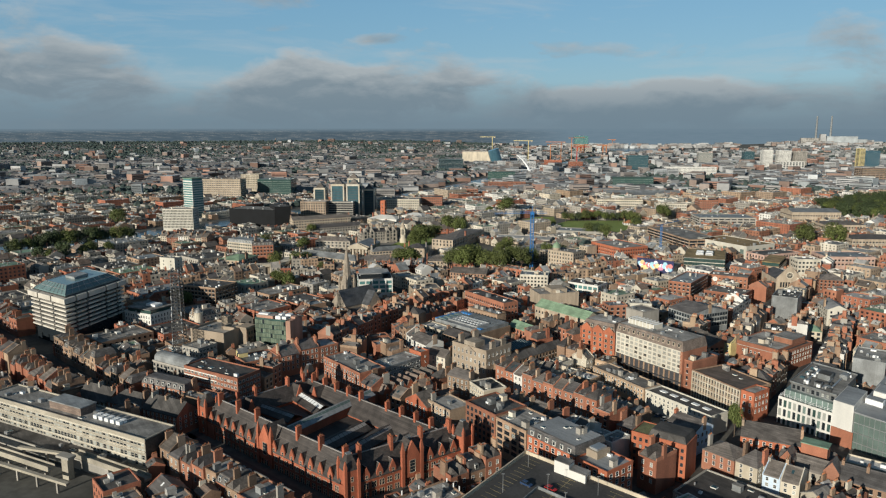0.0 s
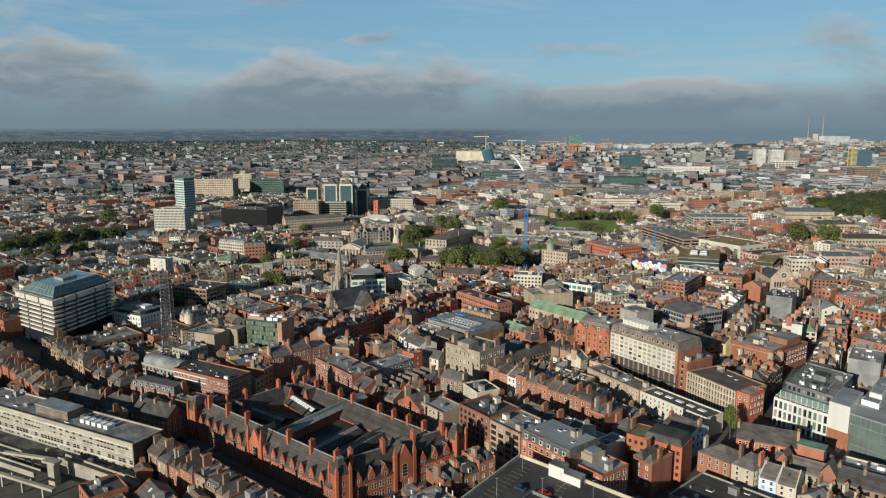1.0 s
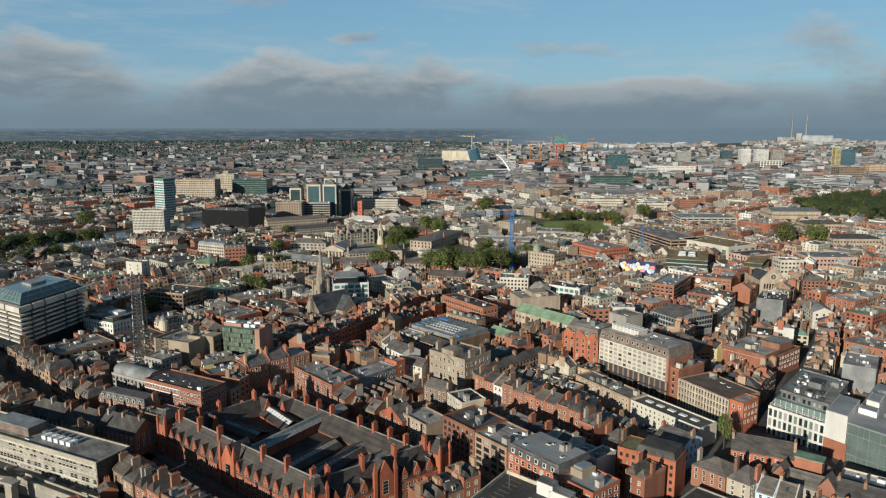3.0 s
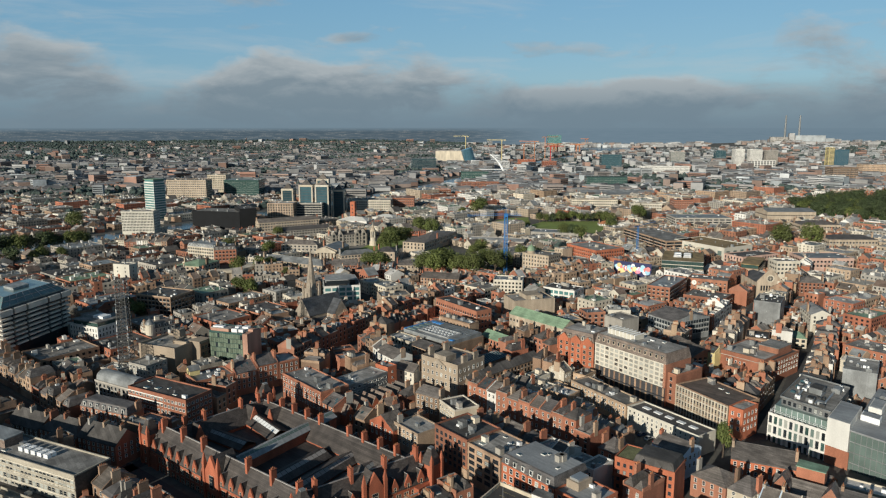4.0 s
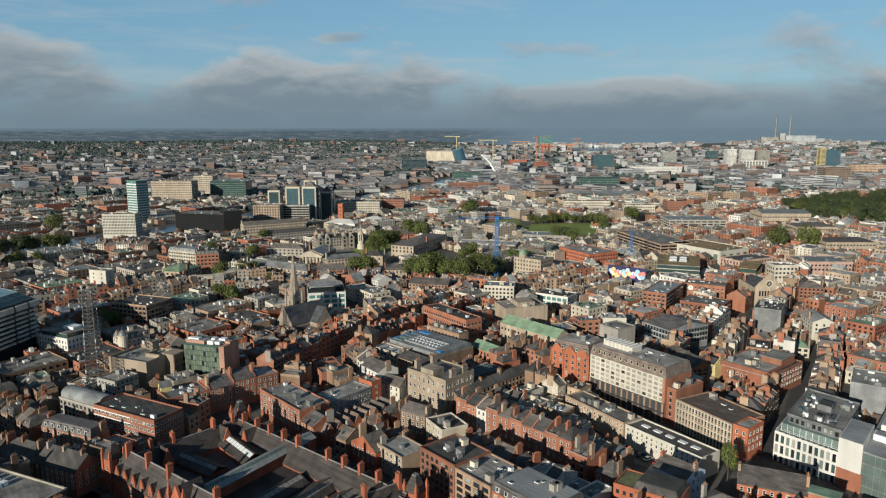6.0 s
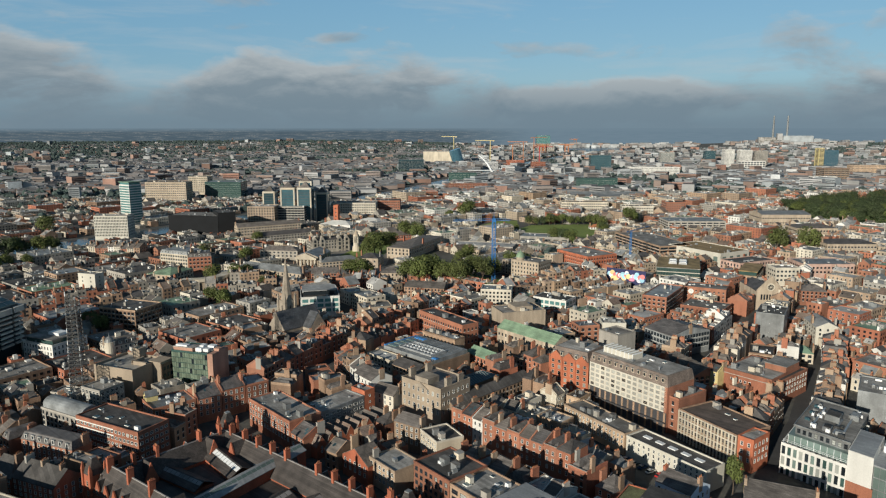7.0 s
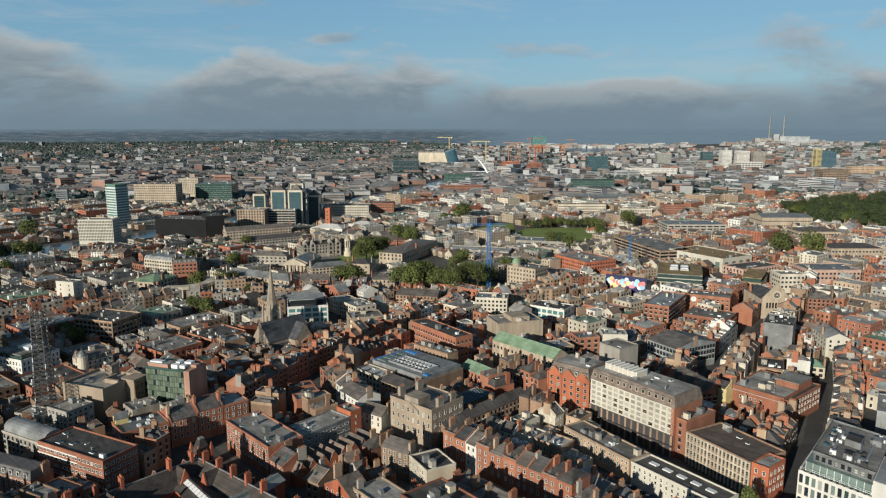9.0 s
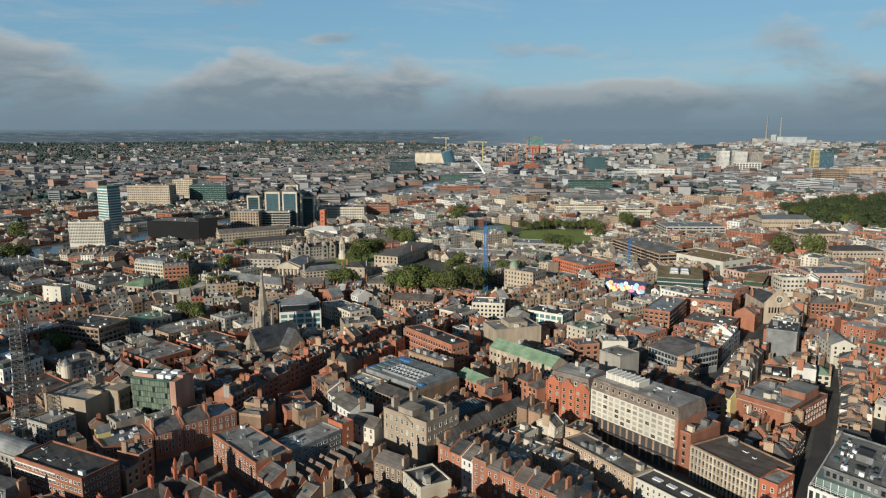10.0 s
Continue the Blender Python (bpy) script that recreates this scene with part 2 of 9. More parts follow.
material("pale_glass", (0.15, 0.20, 0.185), 0.12, 0.25, 0.1, 1.5, 0.2, bump=0.0)
material("line_paint", (0.45, 0.36, 0.16), 0.8, 0.1, 0.1, 1.0, 0.4)
material("car_red", (0.45, 0.03, 0.03), 0.3, 0.05, 0.02, 1.0, 0.05, bump=0.0)
material("car_blue", (0.03, 0.06, 0.14), 0.3, 0.05, 0.02, 1.0, 0.05, bump=0.0)
material("car_silver", (0.42, 0.43, 0.44), 0.3, 0.05, 0.02, 1.0, 0.05, bump=0.0, metal=0.6)
material("car_white", (0.75, 0.75, 0.74), 0.3, 0.05, 0.02, 1.0, 0.05, bump=0.0)
material("moss_roof", (0.14, 0.145, 0.07), 0.95, 0.1, 0.35, 1.0, 0.5)
material("sedum_roof", (0.30, 0.205, 0.10), 0.95, 0.15, 0.35, 2.0, 0.45, tint=(0.23, 0.185, 0.085))
material("roof_glass", (0.15, 0.225, 0.23), 0.15, 0.05, 0.1, 2.0, 0.2, bump=0.0)
material("hotel_white", (0.55, 0.52, 0.45), 0.8, 0.05, 0.06, 2.0, 0.15, streak=0.3)
material("pink_brick", (0.40, 0.235, 0.175), 0.9, 0.1, 0.2, 1.2, 0.25, streak=0.3)
material("green_panel", (0.125, 0.16, 0.12), 0.35, 0.3, 0.1, 1.5, 0.2, bump=0.0)
material("concrete_warm", (0.335, 0.27, 0.205), 0.9, 0.05, 0.15, 1.6, 0.15, streak=0.35)
material("green_hoarding", (0.05, 0.28, 0.06), 0.6, 0.05, 0.05, 2.0, 0.2)
material("pool_blue", (0.05, 0.22, 0.55), 0.4, 0.05, 0.05, 2.0, 0.2)
material("church_stone", (0.30, 0.255, 0.205), 0.92, 0.08, 0.3, 1.2, 0.35)
material("church_slate", (0.075, 0.079, 0.088), 0.6, 0.05, 0.25, 1.0, 0.35, sheets=(0.9, 0.42, 0, 0.25, True))
material("tower_band", (0.56, 0.52, 0.46), 0.8, 0.06, 0.08, 2.0, 0.2, streak=0.4)
material("vivid_brick", (0.40, 0.128, 0.066), 0.86, 0.06, 0.22, 1.2, 0.22, streak=0.3)
material("mast_steel", (0.085, 0.085, 0.085), 0.5, 0.1, 0.1, 1.0, 0.2, metal=0.5)
material("navy_paint", (0.015, 0.02, 0.09), 0.6, 0.05, 0.05, 2.0, 0.15)
for disc, rgb in (("red", (0.70, 0.22, 0.22)), ("yellow", (0.80, 0.62, 0.30)), ("cyan", (0.35, 0.62, 0.78)), ("white", (0.85, 0.82, 0.85)), ("pink", (0.80, 0.30, 0.45))):
    material("disc_" + disc, rgb, 0.6, 0.15, 0.05, 2.0, 0.2, bump=0.0)
material("pale_blue", (0.55, 0.66, 0.78), 0.75, 0.05, 0.06, 1.5, 0.15)


for base_name in ("red_brick", "orange_brick", "brown_brick", "buff_brick", "stucco", "white_paint", "concrete", "pale_stone", "grey_stone", "slate", "tile_roof", "felt_roof", "dark_roof", "lead", "copper_green", "pale_roof"):
    old = MATS[base_name]
    twin = old.copy()
    twin.name = base_name + "_mixed"
    MATS[twin.name] = twin
    info = next(n for n in twin.node_tree.nodes if n.type == "OBJECT_INFO")
    geo = next(n for n in twin.node_tree.nodes if n.type == "NEW_GEOMETRY")
    for link in list(info.outputs["Random"].links):
        twin.node_tree.links.new(geo.outputs["Random Per Island"], link.to_socket)
    twin.node_tree.nodes.remove(info)


def distance_material():
    """Hazy sea and far hills beyond the land, a plain backdrop that glows with painted haze."""
    m = bpy.data.materials.new("distance")
    MATS["distance"] = m
    m.use_nodes = True
    nodes, links = m.node_tree.nodes, m.node_tree.links
    nodes.remove(nodes["Principled BSDF"])
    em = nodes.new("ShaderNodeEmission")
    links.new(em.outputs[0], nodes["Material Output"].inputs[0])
    geo = nodes.new("ShaderNodeNewGeometry")
    sep = nodes.new("ShaderNodeSeparateXYZ")
    links.new(geo.outputs["Position"], sep.inputs[0])
    mp = nodes.new("ShaderNodeMapping")
    mp.inputs["Scale"].default_value = (0.012, 0.012, 0.16)
    links.new(geo.outputs["Position"], mp.inputs[0])
    nz = nodes.new("ShaderNodeTexNoise")
    nz.inputs["Scale"].default_value, nz.inputs["Detail"].default_value = 1.0, 5
    links.new(mp.outputs[0], nz.inputs[0])

    def span(sock, lo, hi):
        n = nodes.new("ShaderNodeMapRange")
        n.inputs[1].default_value, n.inputs[2].default_value = lo, hi
        links.new(sock, n.inputs[0])
        return n.outputs[0]

    def mix(fac, a, c):
        n = nodes.new("ShaderNodeMix")
        n.data_type = "RGBA"
        links.new(fac, n.inputs[0])
        for sock, v in ((n.inputs[6], a), (n.inputs[7], c)):
            if isinstance(v, tuple):
                sock.default_value = v
            else:
                links.new(v, sock)
        return n.outputs[2]

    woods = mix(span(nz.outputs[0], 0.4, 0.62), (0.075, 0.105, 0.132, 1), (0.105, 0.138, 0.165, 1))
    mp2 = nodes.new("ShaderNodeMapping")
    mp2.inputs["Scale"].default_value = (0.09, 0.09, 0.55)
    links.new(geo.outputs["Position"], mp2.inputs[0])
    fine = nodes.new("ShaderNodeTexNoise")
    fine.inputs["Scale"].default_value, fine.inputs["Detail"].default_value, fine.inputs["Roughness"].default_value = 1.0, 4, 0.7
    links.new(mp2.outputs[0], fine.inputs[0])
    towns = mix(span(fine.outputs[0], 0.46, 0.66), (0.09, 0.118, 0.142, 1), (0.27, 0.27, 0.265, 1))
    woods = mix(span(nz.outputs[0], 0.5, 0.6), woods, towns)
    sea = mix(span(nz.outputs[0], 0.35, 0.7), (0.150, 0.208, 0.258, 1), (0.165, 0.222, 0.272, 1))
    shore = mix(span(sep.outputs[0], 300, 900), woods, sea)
    # haze is painted in: colours fade to the sky's tone near the top
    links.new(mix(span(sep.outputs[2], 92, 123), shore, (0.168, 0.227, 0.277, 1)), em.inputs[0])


distance_material()
rng = random.Random(7)
LEVEL = 4.0  # street level

# ---- building kit ----
class Kit:
    """Collects faces with material slots and links them as one mesh."""

    def __init__(self):
        self.v, self.f, self.m, self.mats = [], [], [], []

    def slot(self, mat):
        if mat not in self.mats:
            self.mats.append(mat)
        return self.mats.index(mat)

    def face(self, pts, mat):
        i = len(self.v)
        self.v.extend(pts)
        self.f.append(tuple(range(i, i + len(pts))))
        self.m.append(self.slot(mat))

    def solid(self, rings, mat, cap=True):
        """Lofted closed rings of equal length, capped."""
        i0, n, s = len(self.v), len(rings[0]), self.slot(mat)
        for r in rings:
            self.v.extend(r)
        for k in range(len(rings) - 1):
            a, b = i0 + k * n, i0 + (k + 1) * n
            for j in range(n):
                self.f.append((a + j, a + (j + 1) % n, b + (j + 1) % n, b + j))
                self.m.append(s)
        if cap:
            self.f.append(tuple(range(i0 + n - 1, i0 - 1, -1)))
            self.f.append(tuple(range(i0 + (len(rings) - 1) * n, i0 + len(rings) * n)))
            self.m.extend((s, s))

    def box(self, fr, s0, s1, t0, t1, z0, z1, mat):
        q = ((s0, t0), (s1, t0), (s1, t1), (s0, t1))
        self.solid([[fr(s, t, z0) for s, t in q], [fr(s, t, z1) for s, t in q]], mat)

    def tube(self, p, q, r0, r1, mat, n=6):
        p, q = Vector(p), Vector(q)
        d = (q - p).normalized()
        a = d.orthogonal().normalized()
        b = d.cross(a)
        ring = lambda c, r: [tuple(c + r * (math.cos(6.28319 * k / n) * a + math.sin(6.28319 * k / n) * b)) for k in range(n)]
        self.solid([ring(p, r0), ring(q, r1)], mat)

    def make(self, name, parent=None, base=(0, 0, 0), label="", kind=""):
        if not self.f:
            return None
        me = bpy.data.meshes.new(name)
        b = base
        me.from_pydata([(x - b[0], y - b[1], z - b[2]) for x, y, z in self.v], [], self.f)
        for m in self.mats:
            me.materials.append(MATS[m])
        me.polygons.foreach_set("material_index", self.m)
        ob = new(name, me)
        if parent:
            ob.parent = parent
        else:
            ob.location = base
        if label or kind:
            tagged(ob, label=label, kind=kind)
        return ob


class Plot:
    """A rectangle on the ground: front edge from o along u, depth inwards along n."""

    def __init__(self, a, b, depth, n=None):
        a, b = Vector(a), Vector(b)
        self.o, self.w, self.d = a, (b - a).length, depth
        self.u = (b - a) / self.w
        self.n = Vector(n).normalized() if n else Vector((-self.u.y, self.u.x))
        self.angle = math.atan2(self.u.y, self.u.x)
        self.side_angle = math.atan2(self.n.y, self.n.x)

    def __call__(self, s, t, z):
        return (self.o.x + self.u.x * s + self.n.x * t, self.o.y + self.u.y * s + self.n.y * t, z)

    def corners(self, g=0.0):
        return [Vector(self(s, t, 0)[:2]) for s, t in ((-g, -g), (self.w + g, -g), (self.w + g, self.d + g), (-g, self.d + g))]

    def mid(self):
        return self(self.w / 2, self.d / 2, 0)


TAKEN = {}


def overlap(a, b):
    for poly in (a, b):
        for i in range(len(poly)):
            e = poly[(i + 1) % len(poly)] - poly[i]
            ax = Vector((-e.y, e.x))
            pa, pb = [ax.dot(p) for p in a], [ax.dot(p) for p in b]
            if max(pa) <= min(pb) or max(pb) <= min(pa):
                return False
    return True


def cells(poly):
    xs, ys = [p.x for p in poly], [p.y for p in poly]
    for i in range(int(min(xs) // 30), int(max(xs) // 30) + 1):
        for j in range(int(min(ys) // 30), int(max(ys) // 30) + 1):
            yield i, j


def is_free(poly):
    return not any(overlap(poly, q) for c in cells(poly) for q in TAKEN.get(c, ()))


def take(poly):
    for c in cells(poly):
        TAKEN.setdefault(c, []).append(poly)


def take_line(pts, half):
    for a, b in zip(pts, pts[1:]):
        a, b = Vector(a), Vector(b)
        d = (b - a).normalized()
        n = Vector((-d.y, d.x)) * half
        take([a - n - d, b - n + d, b + n + d, a + n - d])


WINDOWS = {}


def window_mesh(w, h, frame_mat, bars=1, glass="glass"):
    key = (round(w, 1), round(h, 1), frame_mat, bars, glass)
    if key not in WINDOWS:
        k = Kit()
        e, zs = 0.1, [0.0]
        f, g = k.slot(frame_mat), k.slot(glass)
        rows = bars + 1
        z_cut = [0, e] + [c for i in range(bars) for c in (h * (i + 1) / rows - 0.04, h * (i + 1) / rows + 0.04)] + [h - e, h]
        x_cut = [-w / 2, -w / 2 + e, w / 2 - e, w / 2]
        for z in z_cut:
            k.v.extend((x, -0.14 if z == 0 else -0.07, z) for x in x_cut)
        for r in range(len(z_cut) - 1):
            for c in range(3):
                pane = c == 1 and r % 2 == 1
                i = r * 4 + c
                if not pane:
                    k.f.append((i, i + 1, i + 5, i + 4))
                    k.m.append(f)
                    continue
                q = len(k.v)
                k.v.extend((x_cut[a], -0.015, z_cut[b]) for a, b in ((1, r), (2, r), (2, r + 1), (1, r + 1)))
                k.f.append((q, q + 1, q + 2, q + 3))
                k.m.append(g)
                ring = (i, i + 1, i + 5, i + 4)
                for a in range(4):
                    k.f.append((ring[a], ring[(a + 1) % 4], q + (a + 1) % 4, q + a))
                    k.m.append(f)
        n, top = len(k.v), (len(z_cut) - 1) * 4
        k.v.extend(((-w / 2, 0.02, -0.08), (w / 2, 0.02, -0.08), (w / 2, 0.02, h), (-w / 2, 0.02, h)))
        for quad in ((n, n + 1, 3, 0), (n + 1, n + 2, top + 3, 3), (n + 2, n + 3, top, top + 3), (n + 3, n, 0, top)):
            k.f.append(quad)
            k.m.append(f)
        ob = k.make("window")
        WINDOWS[key] = ob.data
        bpy.data.objects.remove(ob)
    return WINDOWS[key]


def window(parent, base, at, angle, mesh):
    ob = new("window", mesh)
    ob.parent = parent
    ob.location = (at[0] - base[0], at[1] - base[1], at[2] - base[2])
    ob.rotation_euler = (0, 0, angle)
    return ob


def facade_points(p, side, floors, z0, fh, bay, edge=0.0):
    """Places of windows on one side of a plot: point and turn."""
    long = p.w if side in "fb" else p.d
    n = max(1, int((long - 2 * edge) / bay))
    for fl in range(floors):
        for i in range(n):
            c = edge + (long - 2 * edge) * (i + 0.5) / n
            z = z0 + fl * fh
            if side == "f":
                yield p(c, 0, z), p.angle
            elif side == "b":
                yield p(p.w - c, p.d, z), p.angle + math.pi
            elif side == "r":
                yield p(p.w, c, z), p.side_angle
            else:
                yield p(0, p.d - c, z), p.side_angle + math.pi


def windows_on(p, base, parent, sides, floors, z0, fh, bay, w, h, frame_mat, near, bars=1, glass="glass", edge=0.3, blinds=0.12):
    """Single window objects close by, one joined set far off."""
    if near:
        me, drawn = window_mesh(w, h, frame_mat, bars, glass), window_mesh(w, h, frame_mat, bars, "blind")
        for side in sides:
            for at, ang in facade_points(p, side, floors, z0, fh, bay, edge):
                window(parent, base, at, ang, drawn if rng.random() < blinds else me)
        return
    k = Kit()
    for side in sides:
        for at, ang in facade_points(p, side, floors, z0, fh, bay, edge):
            c, s = math.cos(ang), math.sin(ang)
            g = lambda a, b, z: (at[0] + c * a - s * b, at[1] + s * a + c * b, at[2] + z)
            k.face([g(-w / 2, -0.06, 0), g(w / 2, -0.06, 0), g(w / 2, -0.06, h), g(-w / 2, -0.06, h)], glass)
            k.box(g, -w / 2 - 0.1, w / 2 + 0.1, -0.2, 0, -0.15, 0, frame_mat)
    k.make("glazing", parent, base, kind="stuff")


def chimney(p, base, parent, s, t, z0, z1, rng, wall, long=1.7, deep=0.75, across=True):
    k = Kit()
    a, b = (deep / 2, long / 2) if across else (long / 2, deep / 2)
    k.box(p, s - a, s + a, t - b, t + b, z0, z1, wall)
    k.box(p, s - a - 0.08, s + a + 0.08, t - b - 0.08, t + b + 0.08, z1, z1 + 0.18, wall)
    n = max(2, int(long / 0.62))
    for i in range(n):
        f = (i + 0.5) / n * 2 - 1
        c = p(s + (0 if across else f * a * 0.8), t + (f * b * 0.8 if across else 0), z1 + 0.18)
        k.tube(c, (c[0], c[1], c[2] + rng.uniform(0.5, 0.9)), 0.16, 0.12, "clay_pot", 6)
    k.make("chimney", parent, base)


def roof_clutter(p, base, parent, z, rng, amount=1.0, m=1.2):
    """Plant boxes, vents, skylights and stair huts on a flat roof."""
    n = int(p.w * p.d / 48 * amount) + (1 if amount > 0 else 0)
    for i in range(min(n, 9)):
        w, d, h = rng.uniform(0.8, 2.6), rng.uniform(0.8, 2.2), rng.uniform(0.5, 1.5)
        if p.w < w + 2 * m + 0.4 or p.d < d + 2 * m + 0.4:
            continue
        s, t = rng.uniform(m, p.w - m - w), rng.uniform(m, p.d - m - d)
        k = Kit()
        kind = rng.random()
        if kind < 0.4:
            mat = rng.choice(("white_metal", "metal", "lead"))
            k.box(p, s, s + w, t, t + d, z - 0.02, z + h, mat)
            k.box(p, s + 0.15, s + w - 0.15, t + 0.15, t + d - 0.15, z + h, z + h + 0.12, "metal")
            k.make("plant_unit", parent, base)
        elif kind < 0.7:
            k.box(p, s, s + w, t, t + d, z - 0.02, z + 0.3, "frame_white")
            k.box(p, s + 0.12, s + w - 0.12, t + 0.12, t + d - 0.12, z + 0.3, z + 0.36, "sky_glass")
            k.make("skylight", parent, base)
        elif kind < 0.85:
            c = p(s, t, z - 0.02)
            k.tube(c, (c[0], c[1], z + h * 0.9), 0.3, 0.3, "metal", 8)
            k.tube((c[0], c[1], z + h * 0.9), (c[0], c[1], z + h * 0.9 + 0.25), 0.45, 0.15, "metal", 8)
            k.make("roof_vent", parent, base)
        else:
            k.box(p, s, s + w + 0.6, t, t + d + 0.4, z - 0.02, z + 2.3, rng.choice(("stucco", "concrete", "lead")))
            k.box(p, s - 0.15, s + w + 0.75, t - 0.15, t + d + 0.55, z + 2.3, z + 2.45, "felt_roof")
            k.make("stair_hut", parent, base)


def body(k, p, h, wall):
    k.box(p, 0, p.w, 0, p.d, LEVEL - 0.5, h, wall)


def flat_top(p, base, parent, h, wall, roof, rng, parapet=0.7, thick=0.3):
    k = Kit()
    w, d = p.w, p.d
    for s0, s1, t0, t1 in ((0, w, 0, thick), (0, w, d - thick, d), (0, thick, thick, d - thick), (w - thick, w, thick, d - thick)):
        k.box(p, s0 - 0.06, s1 + 0.06, t0 - 0.06, t1 + 0.06, h - 0.05, h + parapet, wall)
    k.make("parapet", parent, base)
    k = Kit()
    k.box(p, thick, w - thick, thick, d - thick, h, h + 0.12, roof)
    k.make("roof", parent, base)


def slab(k, p4, up, mat):
    """A roof plane with thickness."""
    q = [(x, y, z + up) for x, y, z in p4]
    k.solid([p4, q], mat)


def pitched_top(p, base, parent, h, rise, roof, along=True, hip=0.0, over=0.25, ends=None):
    """Slate planes over a gabled body; along: the ridge runs with the front. Gable ends go with the wall."""
    k = Kit()
    w, d, o = p.w, p.d, over
    if along:
        e = hip
        A = lambda s, t, z: p(s, t, z)
        dz = rise * o / (d / 2)
        slab(k, [A(-0.05, -o, h - dz), A(w + 0.05, -o, h - dz), A(w - e + 0.05, d / 2, h + rise), A(e - 0.05, d / 2, h + rise)], 0.2, roof)
        slab(k, [A(w + 0.05, d + o, h - dz), A(-0.05, d + o, h - dz), A(e - 0.05, d / 2, h + rise), A(w - e + 0.05, d / 2, h + rise)], 0.2, roof)
        if e > 0:
            slab(k, [A(w, -o, h - dz), A(w, d + o, h - dz), A(w - e, d / 2, h + rise)], 0.2, roof)
            slab(k, [A(0, d + o, h - dz), A(0, -o, h - dz), A(e, d / 2, h + rise)], 0.2, roof)
        k.box(p, e, w - e, d / 2 - 0.15, d / 2 + 0.15, h + rise + 0.1, h + rise + 0.3, roof)
    else:
        dz = rise * o / (w / 2)
        slab(k, [p(-o, d + 0.05, h - dz), p(-o, -0.05, h - dz), p(w / 2, -0.05, h + rise), p(w / 2, d + 0.05, h + rise)], 0.2, roof)
        slab(k, [p(w + o, -0.05, h - dz), p(w + o, d + 0.05, h - dz), p(w / 2, d + 0.05, h + rise), p(w / 2, -0.05, h + rise)], 0.2, roof)
        k.box(p, w / 2 - 0.15, w / 2 + 0.15, 0, d, h + rise + 0.1, h + rise + 0.3, roof)
    k.make("roof", parent, base)


def gable_body(k, p, h, rise, wall, along=True):
    w, d = p.w, p.d
    body(k, p, h, wall)
    if along:
        for s0, s1 in ((0, 0.3), (w - 0.3, w)):
            tri = lambda s: [p(s, 0, h), p(s, d, h), p(s, d / 2, h + rise)]
            k.solid([tri(s1), tri(s0)], wall)
    else:
        for t0, t1 in ((0, 0.3), (d - 0.3, d)):
            tri = lambda t: [p(0, t, h), p(w, t, h), p(w / 2, t, h + rise)]
            k.solid([tri(t1), tri(t0)], wall)


WALL_WORDS = {"red_brick": "red brick", "market_brick": "red terracotta brick", "orange_brick": "orange-red brick", "brown_brick": "brown brick",
              "buff_brick": "buff brick", "stucco": "cream rendered", "white_paint": "white painted", "concrete": "grey concrete",
              "pale_stone": "pale stone", "grey_stone": "grey stone", "yellow_paint": "yellow painted", "pink_paint": "pink painted", "pale_blue": "pale blue painted"}
ROOF_WORDS = {"flat": "flat felted roof", "pitched": "pitched slate roof", "gable": "gable towards the street", "hip": "hipped slate roof",
              "mansard": "slate mansard with dormers", "valley": "double slate roof behind a parapet"}


